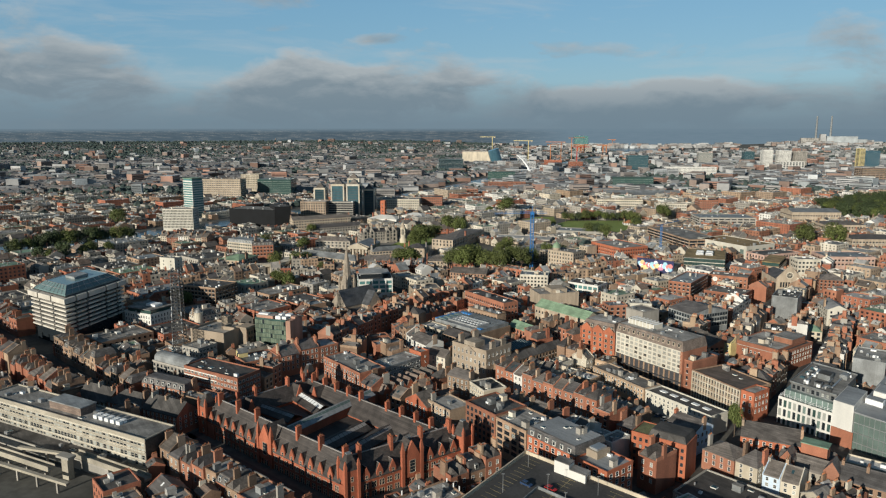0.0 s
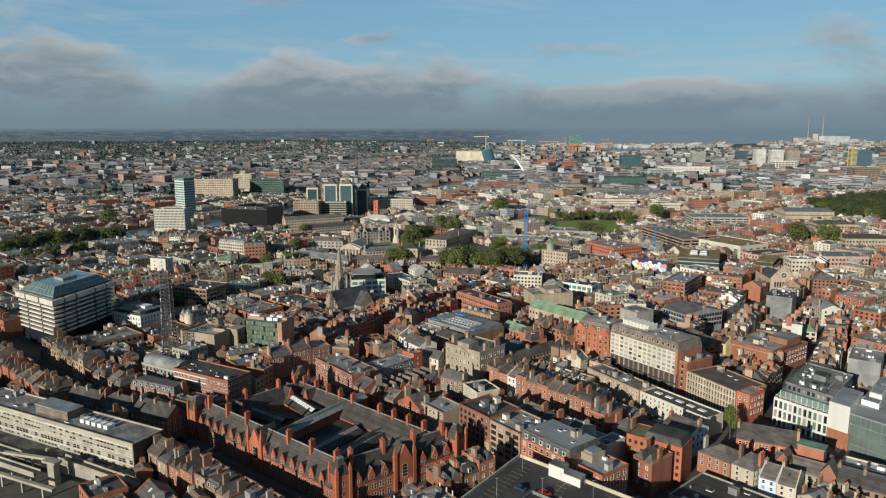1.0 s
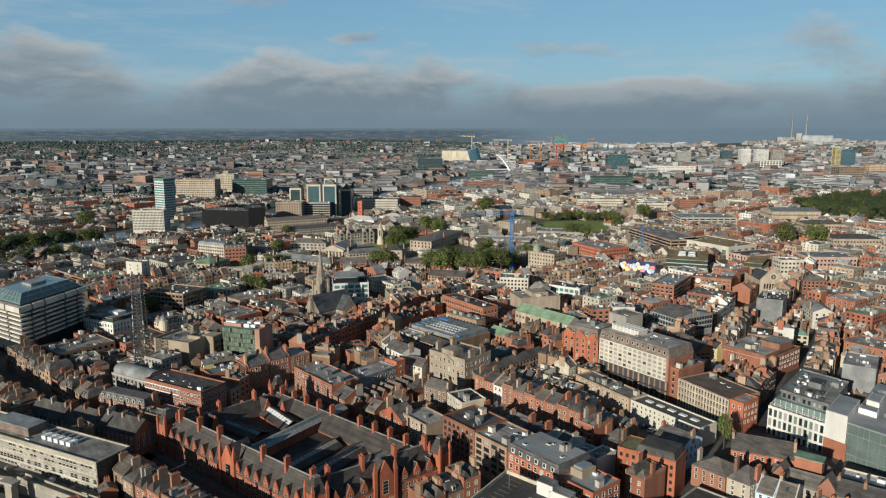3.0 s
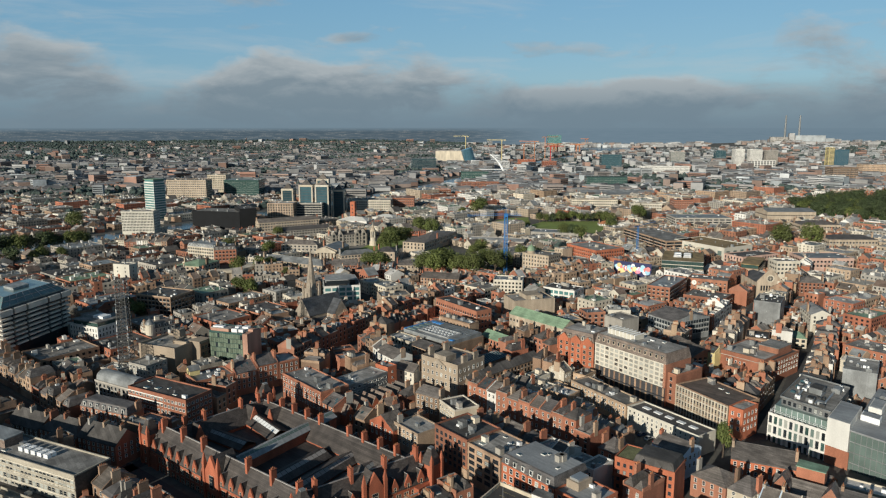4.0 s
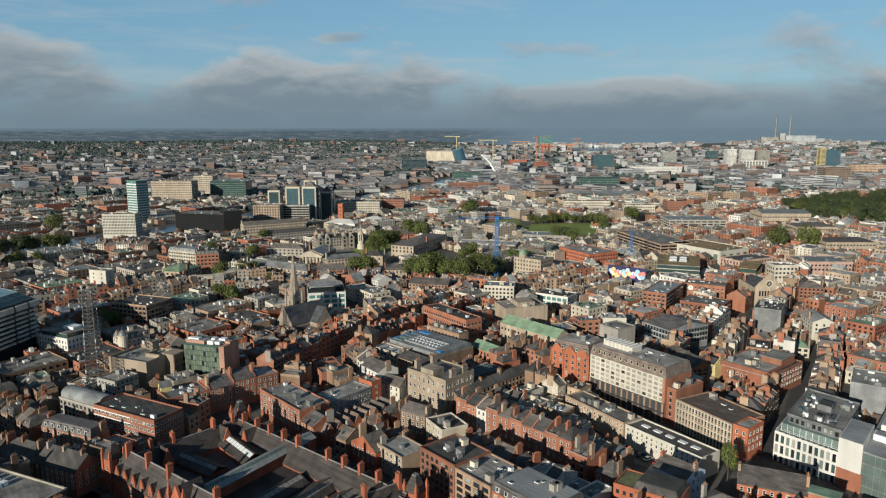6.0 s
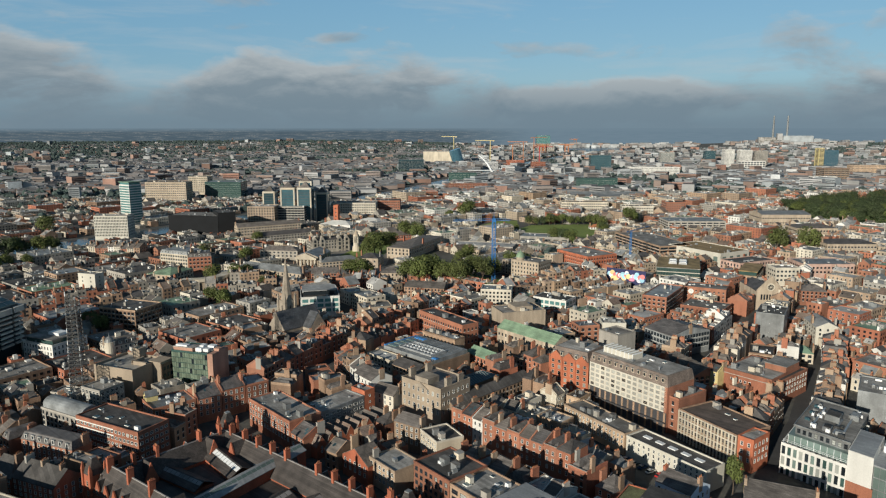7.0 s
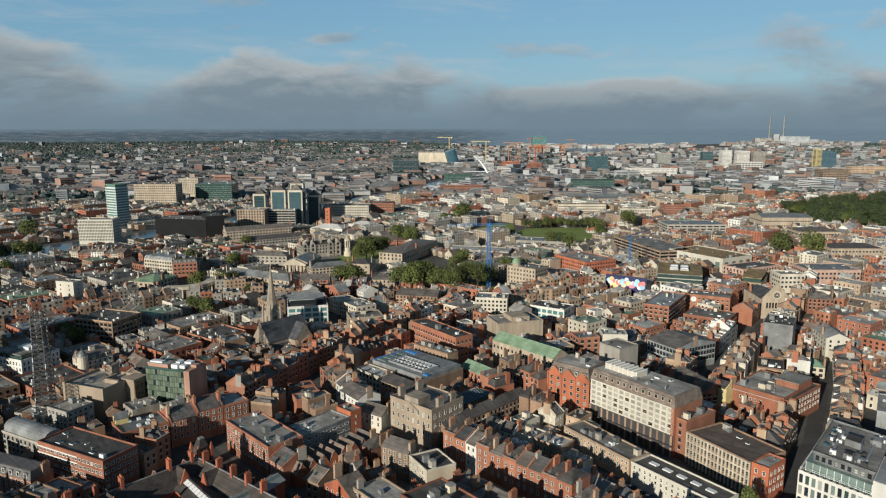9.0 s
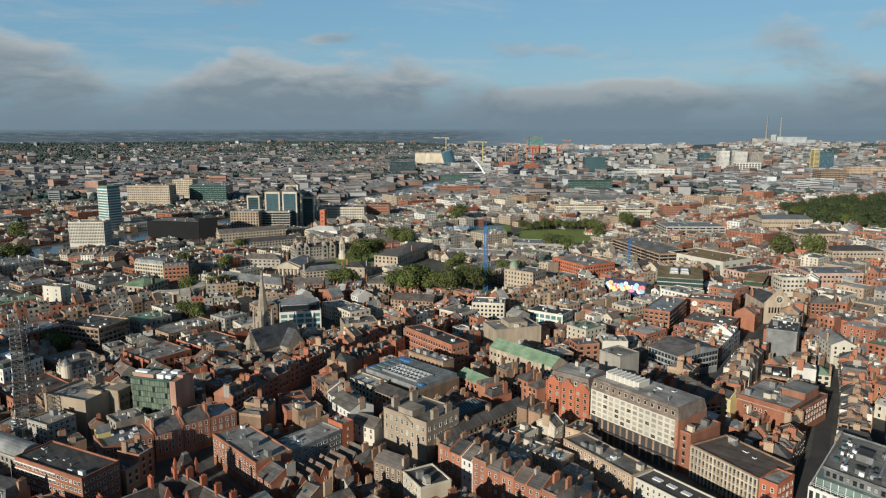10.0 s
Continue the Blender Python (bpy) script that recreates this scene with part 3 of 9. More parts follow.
def house(a, b, depth, h, wall, style, rng, near=2, roof=None, floors=None, bay=2.6, win=(1.1, 1.7), sides="fb", frame="frame_white", stacks=None,
          rise=None, name="townhouse", label="", category="house", group="", clutter=0.8, bars=1, glass="glass", z0=None, parapet=0.7, base_floor=True, blinds=0.12, mans=(1.1, 2.9, None)):
    """One building with walls, roof, chimneys and windows. near 2: windows as single parts; 1: joined; 0: none."""
    p = Plot(a, b, depth)
    base = p.mid()
    root = new(name)
    root.location = base
    floors = floors or max(1, int((h - LEVEL) / 2.7))
    if label and len(label.split()) < 4:
        label += " above lower city roofs"
    words = label or f"{WALL_WORDS.get(wall, 'rendered')} {name.replace('_', ' ')} with {ROOF_WORDS[style]}"
    tagged(root, words, category, group)
    rise = rise if rise is not None else min(p.d, 11) * rng.uniform(0.26, 0.36)
    k = Kit()
    if style == "flat":
        body(k, p, h, wall)
        k.make("wall", root, base)
        flat_top(p, base, root, h, wall, roof or rng.choice(("felt_roof", "felt_roof", "dark_roof", "lead")), rng, parapet)
        roof_clutter(p, base, root, h + 0.12, rng, clutter)
    elif style in ("pitched", "hip"):
        hip = 0.0 if style == "pitched" else min(p.w * 0.45, p.d / 2)
        if hip:
            body(k, p, h, wall)
        else:
            gable_body(k, p, h, rise, wall)
        k.make("wall", root, base)
        pitched_top(p, base, root, h, rise, roof or "slate", True, hip)
    elif style == "gable":
        rise = rise if rise else p.w * 0.42
        gable_body(k, p, h, rise, wall, False)
        k.make("wall", root, base)
        pitched_top(p, base, root, h, rise, roof or "slate", False)
    elif style == "valley":
        body(k, p, h, wall)
        k.make("wall", root, base)
        kk = Kit()
        half = p.w / 2
        r2 = half * rng.uniform(0.5, 0.7)
        hp = min(half * 0.9, p.d * 0.3)
        for s0 in (0, half):
            kk.solid([[p(s0 + 0.1, 0.5, h), p(s0 + half - 0.1, 0.5, h), p(s0 + half - 0.1, p.d - 0.3, h), p(s0 + 0.1, p.d - 0.3, h)],
                      [p(s0 + half / 2 - 0.05, 0.5 + hp, h + r2), p(s0 + half / 2 + 0.05, 0.5 + hp, h + r2), p(s0 + half / 2 + 0.05, p.d - 0.3 - hp * 0.4, h + r2), p(s0 + half / 2 - 0.05, p.d - 0.3 - hp * 0.4, h + r2)]], roof or "slate")
        kk.make("roof", root, base)
        kk = Kit()
        kk.box(p, -0.03, p.w + 0.03, -0.05, 0.35, h, h + 0.9, wall)
        kk.box(p, -0.08, p.w + 0.08, -0.12, 0.42, h + 0.9, h + 1.02, "concrete")
        kk.make("parapet", root, base)
    elif style == "mansard":
        body(k, p, h, wall)
        k.make("wall", root, base)
        k = Kit()
        m, mh, top = mans
        ring = lambda g, z: [p(g, g, z), p(p.w - g, g, z), p(p.w - g, p.d - g, z), p(g, p.d - g, z)]
        k.solid([ring(-0.15, h), ring(m, h + mh), ring(m + 0.5, h + mh + 0.15)], roof or "slate")
        if top:
            k.m[-1] = k.slot(top)
        k.make("roof", root, base)
        for side in sides:
            for at, ang in facade_points(p, side, 1, h + (0.7 if mh < 4 else 1.9), 3, bay * (1.25 if mh < 4 else 1.0), 0.8):
                dk = Kit()
                c, s = math.cos(ang), math.sin(ang)
                g = lambda x, y, z: (at[0] + c * x - s * y, at[1] + s * x + c * y, at[2] + z)
                y0 = 0.1 if mh < 3 else -0.2
                dk.box(g, -0.7, 0.7, y0, 1.9, -0.3, 1.6, frame)
                dk.box(g, -0.8, 0.8, y0 - 0.1, 1.9, 1.6, 1.75, "lead")
                dk.face([g(-0.5, y0 - 0.02, 0), g(0.5, y0 - 0.02, 0), g(0.5, y0 - 0.02, 1.4), g(-0.5, y0 - 0.02, 1.4)], "glass")
                dk.make("dormer", root, base)
        roof_clutter(p, base, root, h + mh + 0.15, rng, clutter * 0.6, 2.2)
    if style in ("pitched", "valley") and category == "house" and p.w < 12:
        kk = Kit()
        if style == "pitched":
            for s0 in (-0.02, p.w - 0.33):
                prof = lambda s: [p(s, -0.3, h - 0.4), p(s, p.d + 0.3, h - 0.4), p(s, p.d + 0.3, h + 0.45), p(s, p.d / 2, h + rise + 0.6), p(s, -0.3, h + 0.45)]
                kk.solid([prof(s0), prof(s0 + 0.35)], wall)
        else:
            kk.box(p, -0.02, 0.3, 0.35, p.d, h - 0.2, h + 1.1, wall)
            kk.box(p, p.w - 0.3, p.w + 0.02, 0.35, p.d, h - 0.2, h + 1.1, wall)
        kk.make("party_wall", root, base)
        if style == "pitched" and rng.random() < 0.5:
            for _ in range(rng.randint(1, 2)):
                s, f = rng.uniform(1, p.w - 2), rng.uniform(0.25, 0.6)
                at = lambda ss, ff: p(ss, p.d / 2 * ff, h + rise * ff + 0.26)
                kk = Kit()
                kk.face([at(s, f), at(s + 0.9, f), at(s + 0.9, f + 0.22), at(s, f + 0.22)], "sky_glass")
                kk.make("roof_light", root, base)
    if style != "flat":
        for s, t in stacks if stacks is not None else [(0.35, p.d * rng.uniform(0.3, 0.7))] + ([(p.w - 0.35, p.d * rng.uniform(0.25, 0.75))] if p.w > 7 else []):
            chimney(p, base, root, s, t, h - 0.5, h + max(rise, 2.6) + rng.uniform(0.9, 1.9), rng, wall if "brick" in wall and rng.random() < 0.4 else rng.choice(("brown_brick", "brown_brick", "red_brick", "concrete", "buff_brick")),
                    rng.uniform(1.8, 3.6), 0.95)
    if near:
        fh = (h - LEVEL - 0.5) / floors
        start = 1 if (base_floor and floors > 2) else 0
        windows_on(p, base, root, sides, floors - start, (z0 if z0 is not None else LEVEL + 0.7) + start * fh, fh, bay, win[0], min(win[1], fh * 0.66), frame, near == 2, bars, glass, blinds=blinds)
    return root, p

# ---- ground, water ----
def sheet(name, poly, z, mat, label, category="", thick=0.0):
    k = Kit()
    if thick:
        k.solid([[(x, y, LEVEL + z - thick) for x, y in poly], [(x, y, LEVEL + z) for x, y in poly]], mat)
    else:
        k.face([(x, y, LEVEL + z) for x, y in poly], mat)
    return tagged(k.make(name), label, category or name, kind="structure")


def hill(x, y):
    """Height of the land: flat city, rising to wooded hills inland, low towards the bay."""
    r = math.hypot(x + 10, y + 150)
    az = math.degrees(math.atan2(x + 10, y + 150))
    up = max(0.0, min(1.0, (r - 3500) / 1450))
    inland = max(0.0, min(1.0, (9.0 - az) / 12.0)) if az > -120 else 1.0
    south = max(0.0, min(1.0, (az - 19.5) / 7.0)) * 0.55
    return LEVEL + up ** 1.2 * max(inland * 34, south * 60)


def land():
    k = Kit()
    radii = [0, 150, 400, 800, 1400, 2000, 2600, 2900, 3200, 3500, 3800, 4100, 4400, 4700, 5000, 5300]
    n = 120
    for r in radii:
        for j in range(n):
            a = 2 * math.pi * j / n
            x, y = -10 + r * math.sin(a), -150 + r * math.cos(a)
            k.v.append((x, y, hill(x, y)))
    s = k.slot("city_ground")
    for i in range(len(radii) - 1):
        for j in range(n):
            a, b = i * n + j, i * n + (j + 1) % n
            k.f.append((a, b, b + n, a + n) if i else (a, b + n, a + n))
            k.m.append(s)
    return tagged(k.make("ground"), "grey paved city ground with green gardens reaching to the hills", "ground", kind="structure")


land()


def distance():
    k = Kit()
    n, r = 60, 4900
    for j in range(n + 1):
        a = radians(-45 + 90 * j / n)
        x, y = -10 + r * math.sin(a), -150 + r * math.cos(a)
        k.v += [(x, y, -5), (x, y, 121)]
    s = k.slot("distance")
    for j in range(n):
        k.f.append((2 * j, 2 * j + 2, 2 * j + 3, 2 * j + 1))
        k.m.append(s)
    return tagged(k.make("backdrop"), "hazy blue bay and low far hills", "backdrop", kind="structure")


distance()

RIVER = [(-900, 260), (-520, 520), (-395, 640), (-250, 850), (-120, 1080), (0, 1300), (110, 1560), (230, 1860), (420, 2300), (700, 2900), (1000, 3500)]


def band(pts, half):
    left, right = [], []
    for i, q in enumerate(pts):
        a, b = Vector(pts[max(i - 1, 0)]), Vector(pts[min(i + 1, len(pts) - 1)])
        d = (b - a).normalized()
        n = Vector((-d.y, d.x)) * half
        left.append((q[0] + n.x, q[1] + n.y))
        right.append((q[0] - n.x, q[1] - n.y))
    return left + right[::-1]


def strip(name, pts, half, z, mat, label, category):
    k = Kit()
    poly = band(pts, half)
    n = len(pts)
    for i in range(n - 1):
        a, b, c, d = poly[i], poly[i + 1], poly[2 * n - 2 - i], poly[2 * n - 1 - i]
        k.face([(*d, LEVEL + z), (*c, LEVEL + z), (*b, LEVEL + z), (*a, LEVEL + z)], mat)
    return tagged(k.make(name), label, category, kind="structure")


strip("river_water", RIVER, 24, 0.06, "water", "dark river water between the quays", "river")
sheet("bay_water", [(1000, 3480), (1500, 3600), (2300, 3900), (2750, 5190), (800, 5190), (500, 4300)], 0.08, "water", "pale grey-blue sea bay with docks", "sea")

take_line(RIVER, 38)
take([Vector(q) for q in ((950, 3450), (2350, 3850), (2800, 5200), (700, 5200), (450, 4300))])

# ---- streets ----
STREETS = {
    "wide_street": ([(30, -52), (-54, 22), (-124, 83), (-180, 133), (-260, 205), (-330, 268)], 8),
    "market_street": ([(-54, 20), (-43, 25), (3, 57)], 4.5),
    "back_street": ([(-84, 158), (-80, 152), (-58, 125.5), (-27, 98), (-14, 80), (13, 50.5), (38, 20)], 4.6),
    "curving_street": ([(-124, 83), (-103, 117), (-86, 155), (-72, 195), (-52, 232), (-25, 275), (8, 318), (60, 385)], 5),
    "long_street": ([(-52, 232), (-34, 190), (-15, 161), (3, 140), (18, 120), (54, 74), (90, 28)], 5),
    "hotel_street": ([(44, 222), (62, 190), (76, 176), (98, 132), (118, 92), (138, 60)], 4.6),
    "store_street": ([(106, 62), (142, 113), (168, 143), (206, 198), (232, 240)], 5.5),
    "shopping_street": ([(150, 212), (184, 254), (258, 340), (302, 399), (340, 450)], 5.5),
    "broad_street": ([(60, 385), (20, 430), (-60, 440), (-170, 420), (-290, 330)], 9),
    "college_street": ([(60, 385), (180, 440), (330, 520), (480, 620)], 8),
}
for name, (pts, half) in STREETS.items():
    strip("road", pts, half - 2.2, 0.02, "asphalt", "narrow asphalt city street between tall terraces", "road")
    take_line(pts, half)



def hero(a, b, depth, h, wall, style="flat", gap=0.4, **kw):
    root, p = house(a, b, depth, h, wall, style, rng, **kw)
    take(p.corners(gap))
    return root, p


# ---- large buildings close by ----
def pyramid(k, p, s0, s1, t0, t1, z0, z1, mat, top=0.1):
    sm, tm = (s0 + s1) / 2, (t0 + t1) / 2
    k.solid([[p(s0, t0, z0), p(s1, t0, z0), p(s1, t1, z0), p(s0, t1, z0)],
             [p(sm - top, tm - top, z1), p(sm + top, tm - top, z1), p(sm + top, tm + top, z1), p(sm - top, tm + top, z1)]], mat)


def market_hall():
    """Red brick block of four steep-roofed ranges with gabled dormers, turrets and tall stacks round glazed sheds."""
    root = new("market_hall")
    A, B, C, D = Vector((-118.5, 91)), Vector((-48.5, 30)), Vector((-3.5, 61)), Vector((-78, 131))
    centre = (A + B + C + D) / 4
    base = (centre.x, centre.y, 0)
    root.location = base
    tagged(root, "red terracotta brick market hall with steep slate roofs and tall chimneys", "market hall")
    take([A, B, C, D])
    win, small = window_mesh(0.85, 2.3, "buff_frame"), window_mesh(0.95, 1.9, "buff_frame")
    DEEP = 11.0
    for a, b, front in ((A, B, True), (B, C, True), (C, D, False), (D, A, False)):
        p = Plot(a, b, DEEP)
        H, R = (10.9, 7.9) if front else (10.2, 5.8)
        k = Kit()
        k.box(p, 0, p.w, 0, DEEP, -0.5, H, "market_brick")
        for z in (3.2, 6.8, H - 0.25):
            k.box(p, -0.1, p.w + 0.1, -0.18, 0.1, z, z + 0.3, "market_brick")
        k.make("wall", root, base)
        k = Kit()
        cap = lambda s: [p(s, -0.3, H), p(s, DEEP / 2, H + R), p(s, DEEP + 0.3, H), p(s, DEEP + 0.3, H + 0.25), p(s, DEEP / 2, H + R + 0.25), p(s, -0.3, H + 0.25)]
        k.solid([cap(3), cap(p.w - 3)], "market_slate")
        k.make("roof", root, base)
        k = Kit()
        k.box(p, 3, p.w - 3, DEEP / 2 - 0.2, DEEP / 2 + 0.2, H + R + 0.15, H + R + 0.45, "ridge_lead")
        k.make("ridge", root, base)
        if not front:
            for i in range(2):
                s = 14 + i * (p.w - 32)
                if s > p.w - 5:
                    break
                kk = Kit()
                cap4 = lambda t: [p(s - 2.6, t, H + 0.4), p(s, t, H + R + 0.9), p(s + 2.6, t, H + 0.4)]
                kk.solid([cap4(DEEP / 2), cap4(DEEP + 0.6)], "market_slate")
                kk.make("cross_roof", root, base)
                kk = Kit()
                cap5 = lambda t: [p(s - 2.6, t, H - 1), p(s + 2.6, t, H - 1), p(s + 2.6, t, H + 0.5), p(s, t, H + R + 1.3), p(s - 2.6, t, H + 0.5)]
                kk.solid([cap5(DEEP + 0.3), cap5(DEEP + 0.8)], "market_brick")
                kk.make("rear_gable", root, base)
        n = int(p.w / 3.1)
        for side in ("f",):
            for i in range(n):
                s = (i + 0.5) * p.w / n
                if 3 < s < p.w - 3:
                    for z in (3.9, 7.4):
                        at = p(s, 0 if side == "f" else DEEP, z)
                        for off in (-0.55, 0.55):
                            c = p(s + off, 0 if side == "f" else DEEP, z)
                            window(root, base, c, p.angle + (0 if side == "f" else math.pi), win)
        # gabled dormers along the eaves
        m = int(p.w / 5.4)
        for i in range(m):
            s = (i + 0.5) * p.w / m
            if abs(s - p.w / 2) < 4.5 or s < 4 or s > p.w - 4:
                continue
            k = Kit()
            prof = lambda t: [p(s - 1.35, t, H - 0.4), p(s + 1.35, t, H - 0.4), p(s + 1.35, t, H + 2.0), p(s, t, H + 5.0), p(s - 1.35, t, H + 2.0)]
            k.solid([prof(-0.15), prof(0.35)], "market_brick")
            g = k.make("gable", root, base)
            k = Kit()
            cap2 = lambda t: [p(s - 1.3, t, H + 1.8), p(s, t, H + 4.7), p(s + 1.3, t, H + 1.8)]
            k.solid([cap2(0.3), cap2(4.0)], "market_slate")
            k.make("dormer_roof", root, base)
            window(root, base, p(s, -0.15, H - 0.1), p.angle, small)
            k = Kit()
            k.tube(p(s, 0.35, H + 4.9), p(s, 3.4, H + 4.75), 0.14, 0.14, "ridge_lead", 4)
            k.make("dormer_ridge", root, base)
        # tall stacks behind the ridge
        step = 13.2 if front else 8.5
        for i in range(int(p.w / step)):
            s = 8 + i * step
            if s < p.w - 5 and abs(s - p.w / 2) > 3.5:
                chimney(p, base, root, s, DEEP * 0.46, H + 2, H + R + 3.6, rng, "market_brick", 2.2, 1.1)
        # central cross gable with pinnacles and a traceried window
        s = p.w / 2
        if front:
            k = Kit()
            prof = lambda t: [p(s - 3.6, t, H - 4), p(s + 3.6, t, H - 4), p(s + 3.6, t, H + 3.6), p(s, t, H + 10.0), p(s - 3.6, t, H + 3.6)]
            k.solid([prof(-0.5), prof(0.4)], "market_brick")
            for e in (-4.1, 4.1):
                k.box(p, s + e - 0.6, s + e + 0.6, -0.9, 0.4, -0.5, H + 6.0, "market_brick")
                pyramid(k, p, s + e - 0.7, s + e + 0.7, -1.0, 0.5, H + 6.0, H + 10.2, "market_brick")
            k.make("front_gable", root, base)
            k = Kit()
            cap3 = lambda t: [p(s - 3.5, t, H + 3.4), p(s, t, H + 9.6), p(s + 3.5, t, H + 3.4)]
            k.solid([cap3(0.3), cap3(9)], "market_slate")
            k.make("gable_roof", root, base)
            big = window_mesh(2.4, 5.0, "buff_frame", 3)
            window(root, base, p(s, -0.5, H - 2.4), p.angle, big)
    # corner turrets with slate spires
    H = 13.2
    for c, a, b in ((A, D, B), (B, A, C), (C, B, D), (D, C, A)):
        d1, d2 = (b - c).normalized(), (a - c).normalized()
        o = c - (d1 + d2) * 0.4
        p = Plot(o, o + d1 * 5.2, 5.2)
        k = Kit()
        k.box(p, 0, 5.2, 0, 5.2, -0.5, H + 3.2, "market_brick")
        for s, t in ((0, 0), (5.2, 0), (0, 5.2), (5.2, 5.2)):
            k.box(p, s - 0.5, s + 0.5, t - 0.5, t + 0.5, 0, H + 4.6, "market_brick")
            pyramid(k, p, s - 0.6, s + 0.6, t - 0.6, t + 0.6, H + 4.6, H + 7.4, "market_brick")
        t_ob = k.make("turret", root, base)
        k = Kit()
        pyramid(k, p, -0.1, 5.3, -0.1, 5.3, H + 3.2, H + 8.6, "market_slate", 0.9)
        k.box(p, 1.7, 3.5, 1.7, 3.5, H + 8.6, H + 9.0, "lead")
        k.make("spire", t_ob, base)
        for side in "fr":
            for at, ang in facade_points(p, side, 3, 5.0, 3.6, 2.4, 0.3):
                window(root, base, at, ang, small)
    # glazed sheds in the yard
    for a, b, w, z, mat, strip_mat in (((-77, 66), (-45, 110), 6.5, 13.2, "roof_grey", "pale_glass"), ((-84, 112), (-70, 94), 10, 10.8, "market_slate", "white_metal"), ((-72, 116), (-60, 99), 7, 11.4, "lead", "white_metal"),
                                       ((-97, 99), (-80, 86), 8, 10.4, "market_slate", "lead"), ((-60, 58), (-44, 80), 9, 9.8, "market_slate", "ridge_lead"), ((-50, 52), (-33, 76), 9, 10.0, "market_slate", "ridge_lead"),
                                       ((-40, 47), (-22, 72), 9, 9.8, "market_slate", "lead")):
        p = Plot(a, b, w)
        k = Kit()
        k.box(p, 0, p.w, 0, w, -0.5, z, "market_brick")
        k.make("shed_wall", root, base)
        k = Kit()
        cap = lambda s: [p(s, -0.3, z), p(s, w / 2, z + w * 0.27), p(s, w + 0.3, z), p(s, w + 0.3, z + 0.2), p(s, w / 2, z + w * 0.27 + 0.2), p(s, -0.3, z + 0.2)]
        k.solid([cap(-0.2), cap(p.w + 0.2)], mat)
        k.make("shed_roof", root, base)
        k = Kit()
        f = lambda s, t: p(s, t, z + 0.27 + w * 0.27 * (1 - abs(t - w / 2) / (w / 2)))
        n = int(p.w / 2.2)
        for i in range(n):
            s0, s1 = i * p.w / n + 0.1, (i + 1) * p.w / n - 0.1
            k.face([f(s0, w * 0.22), f(s1, w * 0.22), f(s1, w * 0.44), f(s0, w * 0.44)], strip_mat)
        k.make("roof_glazing", root, base, kind="stuff")
    k = Kit()
    q = [A.lerp(centre, 0.25), B.lerp(centre, 0.25), C.lerp(centre, 0.25), D.lerp(centre, 0.25)]
    k.solid([[(v.x, v.y, 0) for v in q], [(v.x, v.y, 9.5) for v in q]], "market_slate")
    k.make("yard_roof", root, base)


market_hall()


def bank_tower():
    """Pale tower of overhanging floor bands, split by dark slots, under a hipped glass roof."""
    p = Plot((-270, 232), (-234, 206), 56, n=(0.22, 0.975))
    root = new("bank_tower")
    base = p.mid()
    root.location = base
    tagged(root, "pale bank tower of stacked overhanging floors under a glass roof", "office tower")
    take(p.corners(3))
    w, d = p.w, p.d
    k = Kit()
    k.box(p, 3.2, w - 3.2, 3.2, d - 3.2, LEVEL - 0.5, 34.5, "glass")
    k.make("core", root, base)
    k = Kit()
    k.box(p, 9, w - 9, 9, d - 9, LEVEL - 0.5, 13.2, "concrete")
    k.make("stem", root, base)

    def bays(long, cuts):
        edges = [0.0, *[c * long for c in cuts], long]
        return [(a + (0.75 if n else 0.0), b - (0.75 if n < len(edges) - 2 else 0.0)) for n, (a, b) in enumerate(zip(edges, edges[1:]))]

    for fl in range(8):
        z0, e = 13.6 + fl * 2.62, 0.0 if fl == 7 else 1.3
        z1 = z0 + (0.95 if fl < 7 else 3.1)
        for s0, s1 in bays(w, (0.28, 0.64)):
            for t0 in (e, d - 2.6 - e):
                kk = Kit()
                kk.box(p, max(s0, e), min(s1, w - e), t0, t0 + 2.6, z0, z1, "tower_band")
                kk.make("floor_band", root, base)
        for t0, t1 in bays(d, (0.18, 0.36, 0.66, 0.85)):
            for s0 in (e, w - 2.6 - e):
                kk = Kit()
                kk.box(p, s0, s0 + 2.6, max(t0, e + 2.62), min(t1, d - 2.62 - e), z0, z1, "tower_band")
                kk.make("floor_band", root, base)
    ring = lambda e, z: [p(e, e, z), p(w - e, e, z), p(w - e, d - e, z), p(e, d - e, z)]
    k = Kit()
    k.solid([ring(2.7, 34.4), ring(2.7, 35.6)], "dark_roof")
    k.make("roof_deck", root, base)
    k = Kit()
    k.solid([ring(3.6, 35.6), ring(3.6, 36.4), ring(9.5, 40.2)], "roof_glass")
    k.make("glass_roof", root, base)
    for i in range(9):
        for a, b in ((p(3.6 + (w - 7.2) * i / 8, 3.6, 36.5), p(9.5 + (w - 19) * i / 8, 9.5, 40.4)), (p(w - 3.6, 3.6 + (d - 7.2) * i / 8, 36.5), p(w - 9.5, 9.5 + (d - 19) * i / 8, 40.4)),
                     (p(3.6, 3.6 + (d - 7.2) * i / 8, 36.5), p(9.5, 9.5 + (d - 19) * i / 8, 40.4))):
            kk = Kit()
            kk.tube(a, b, 0.14, 0.14, "metal", 4)
            kk.make("roof_bar", root, base)
    for e, z in ((9.5, 40.3), (6.4, 38.4)):
        q = ring(e, z)
        for a, b in zip(q, q[1:] + q[:1]):
            k = Kit()
            k.tube(a, b, 0.16, 0.16, "metal", 4)
            k.make("roof_rail", root, base)
    k = Kit()
    k.box(p, w * 0.35, w * 0.6, d * 0.4, d * 0.62, 40.1, 41.6, "lead")
    k.make("roof_plant", root, base)


bank_tower()


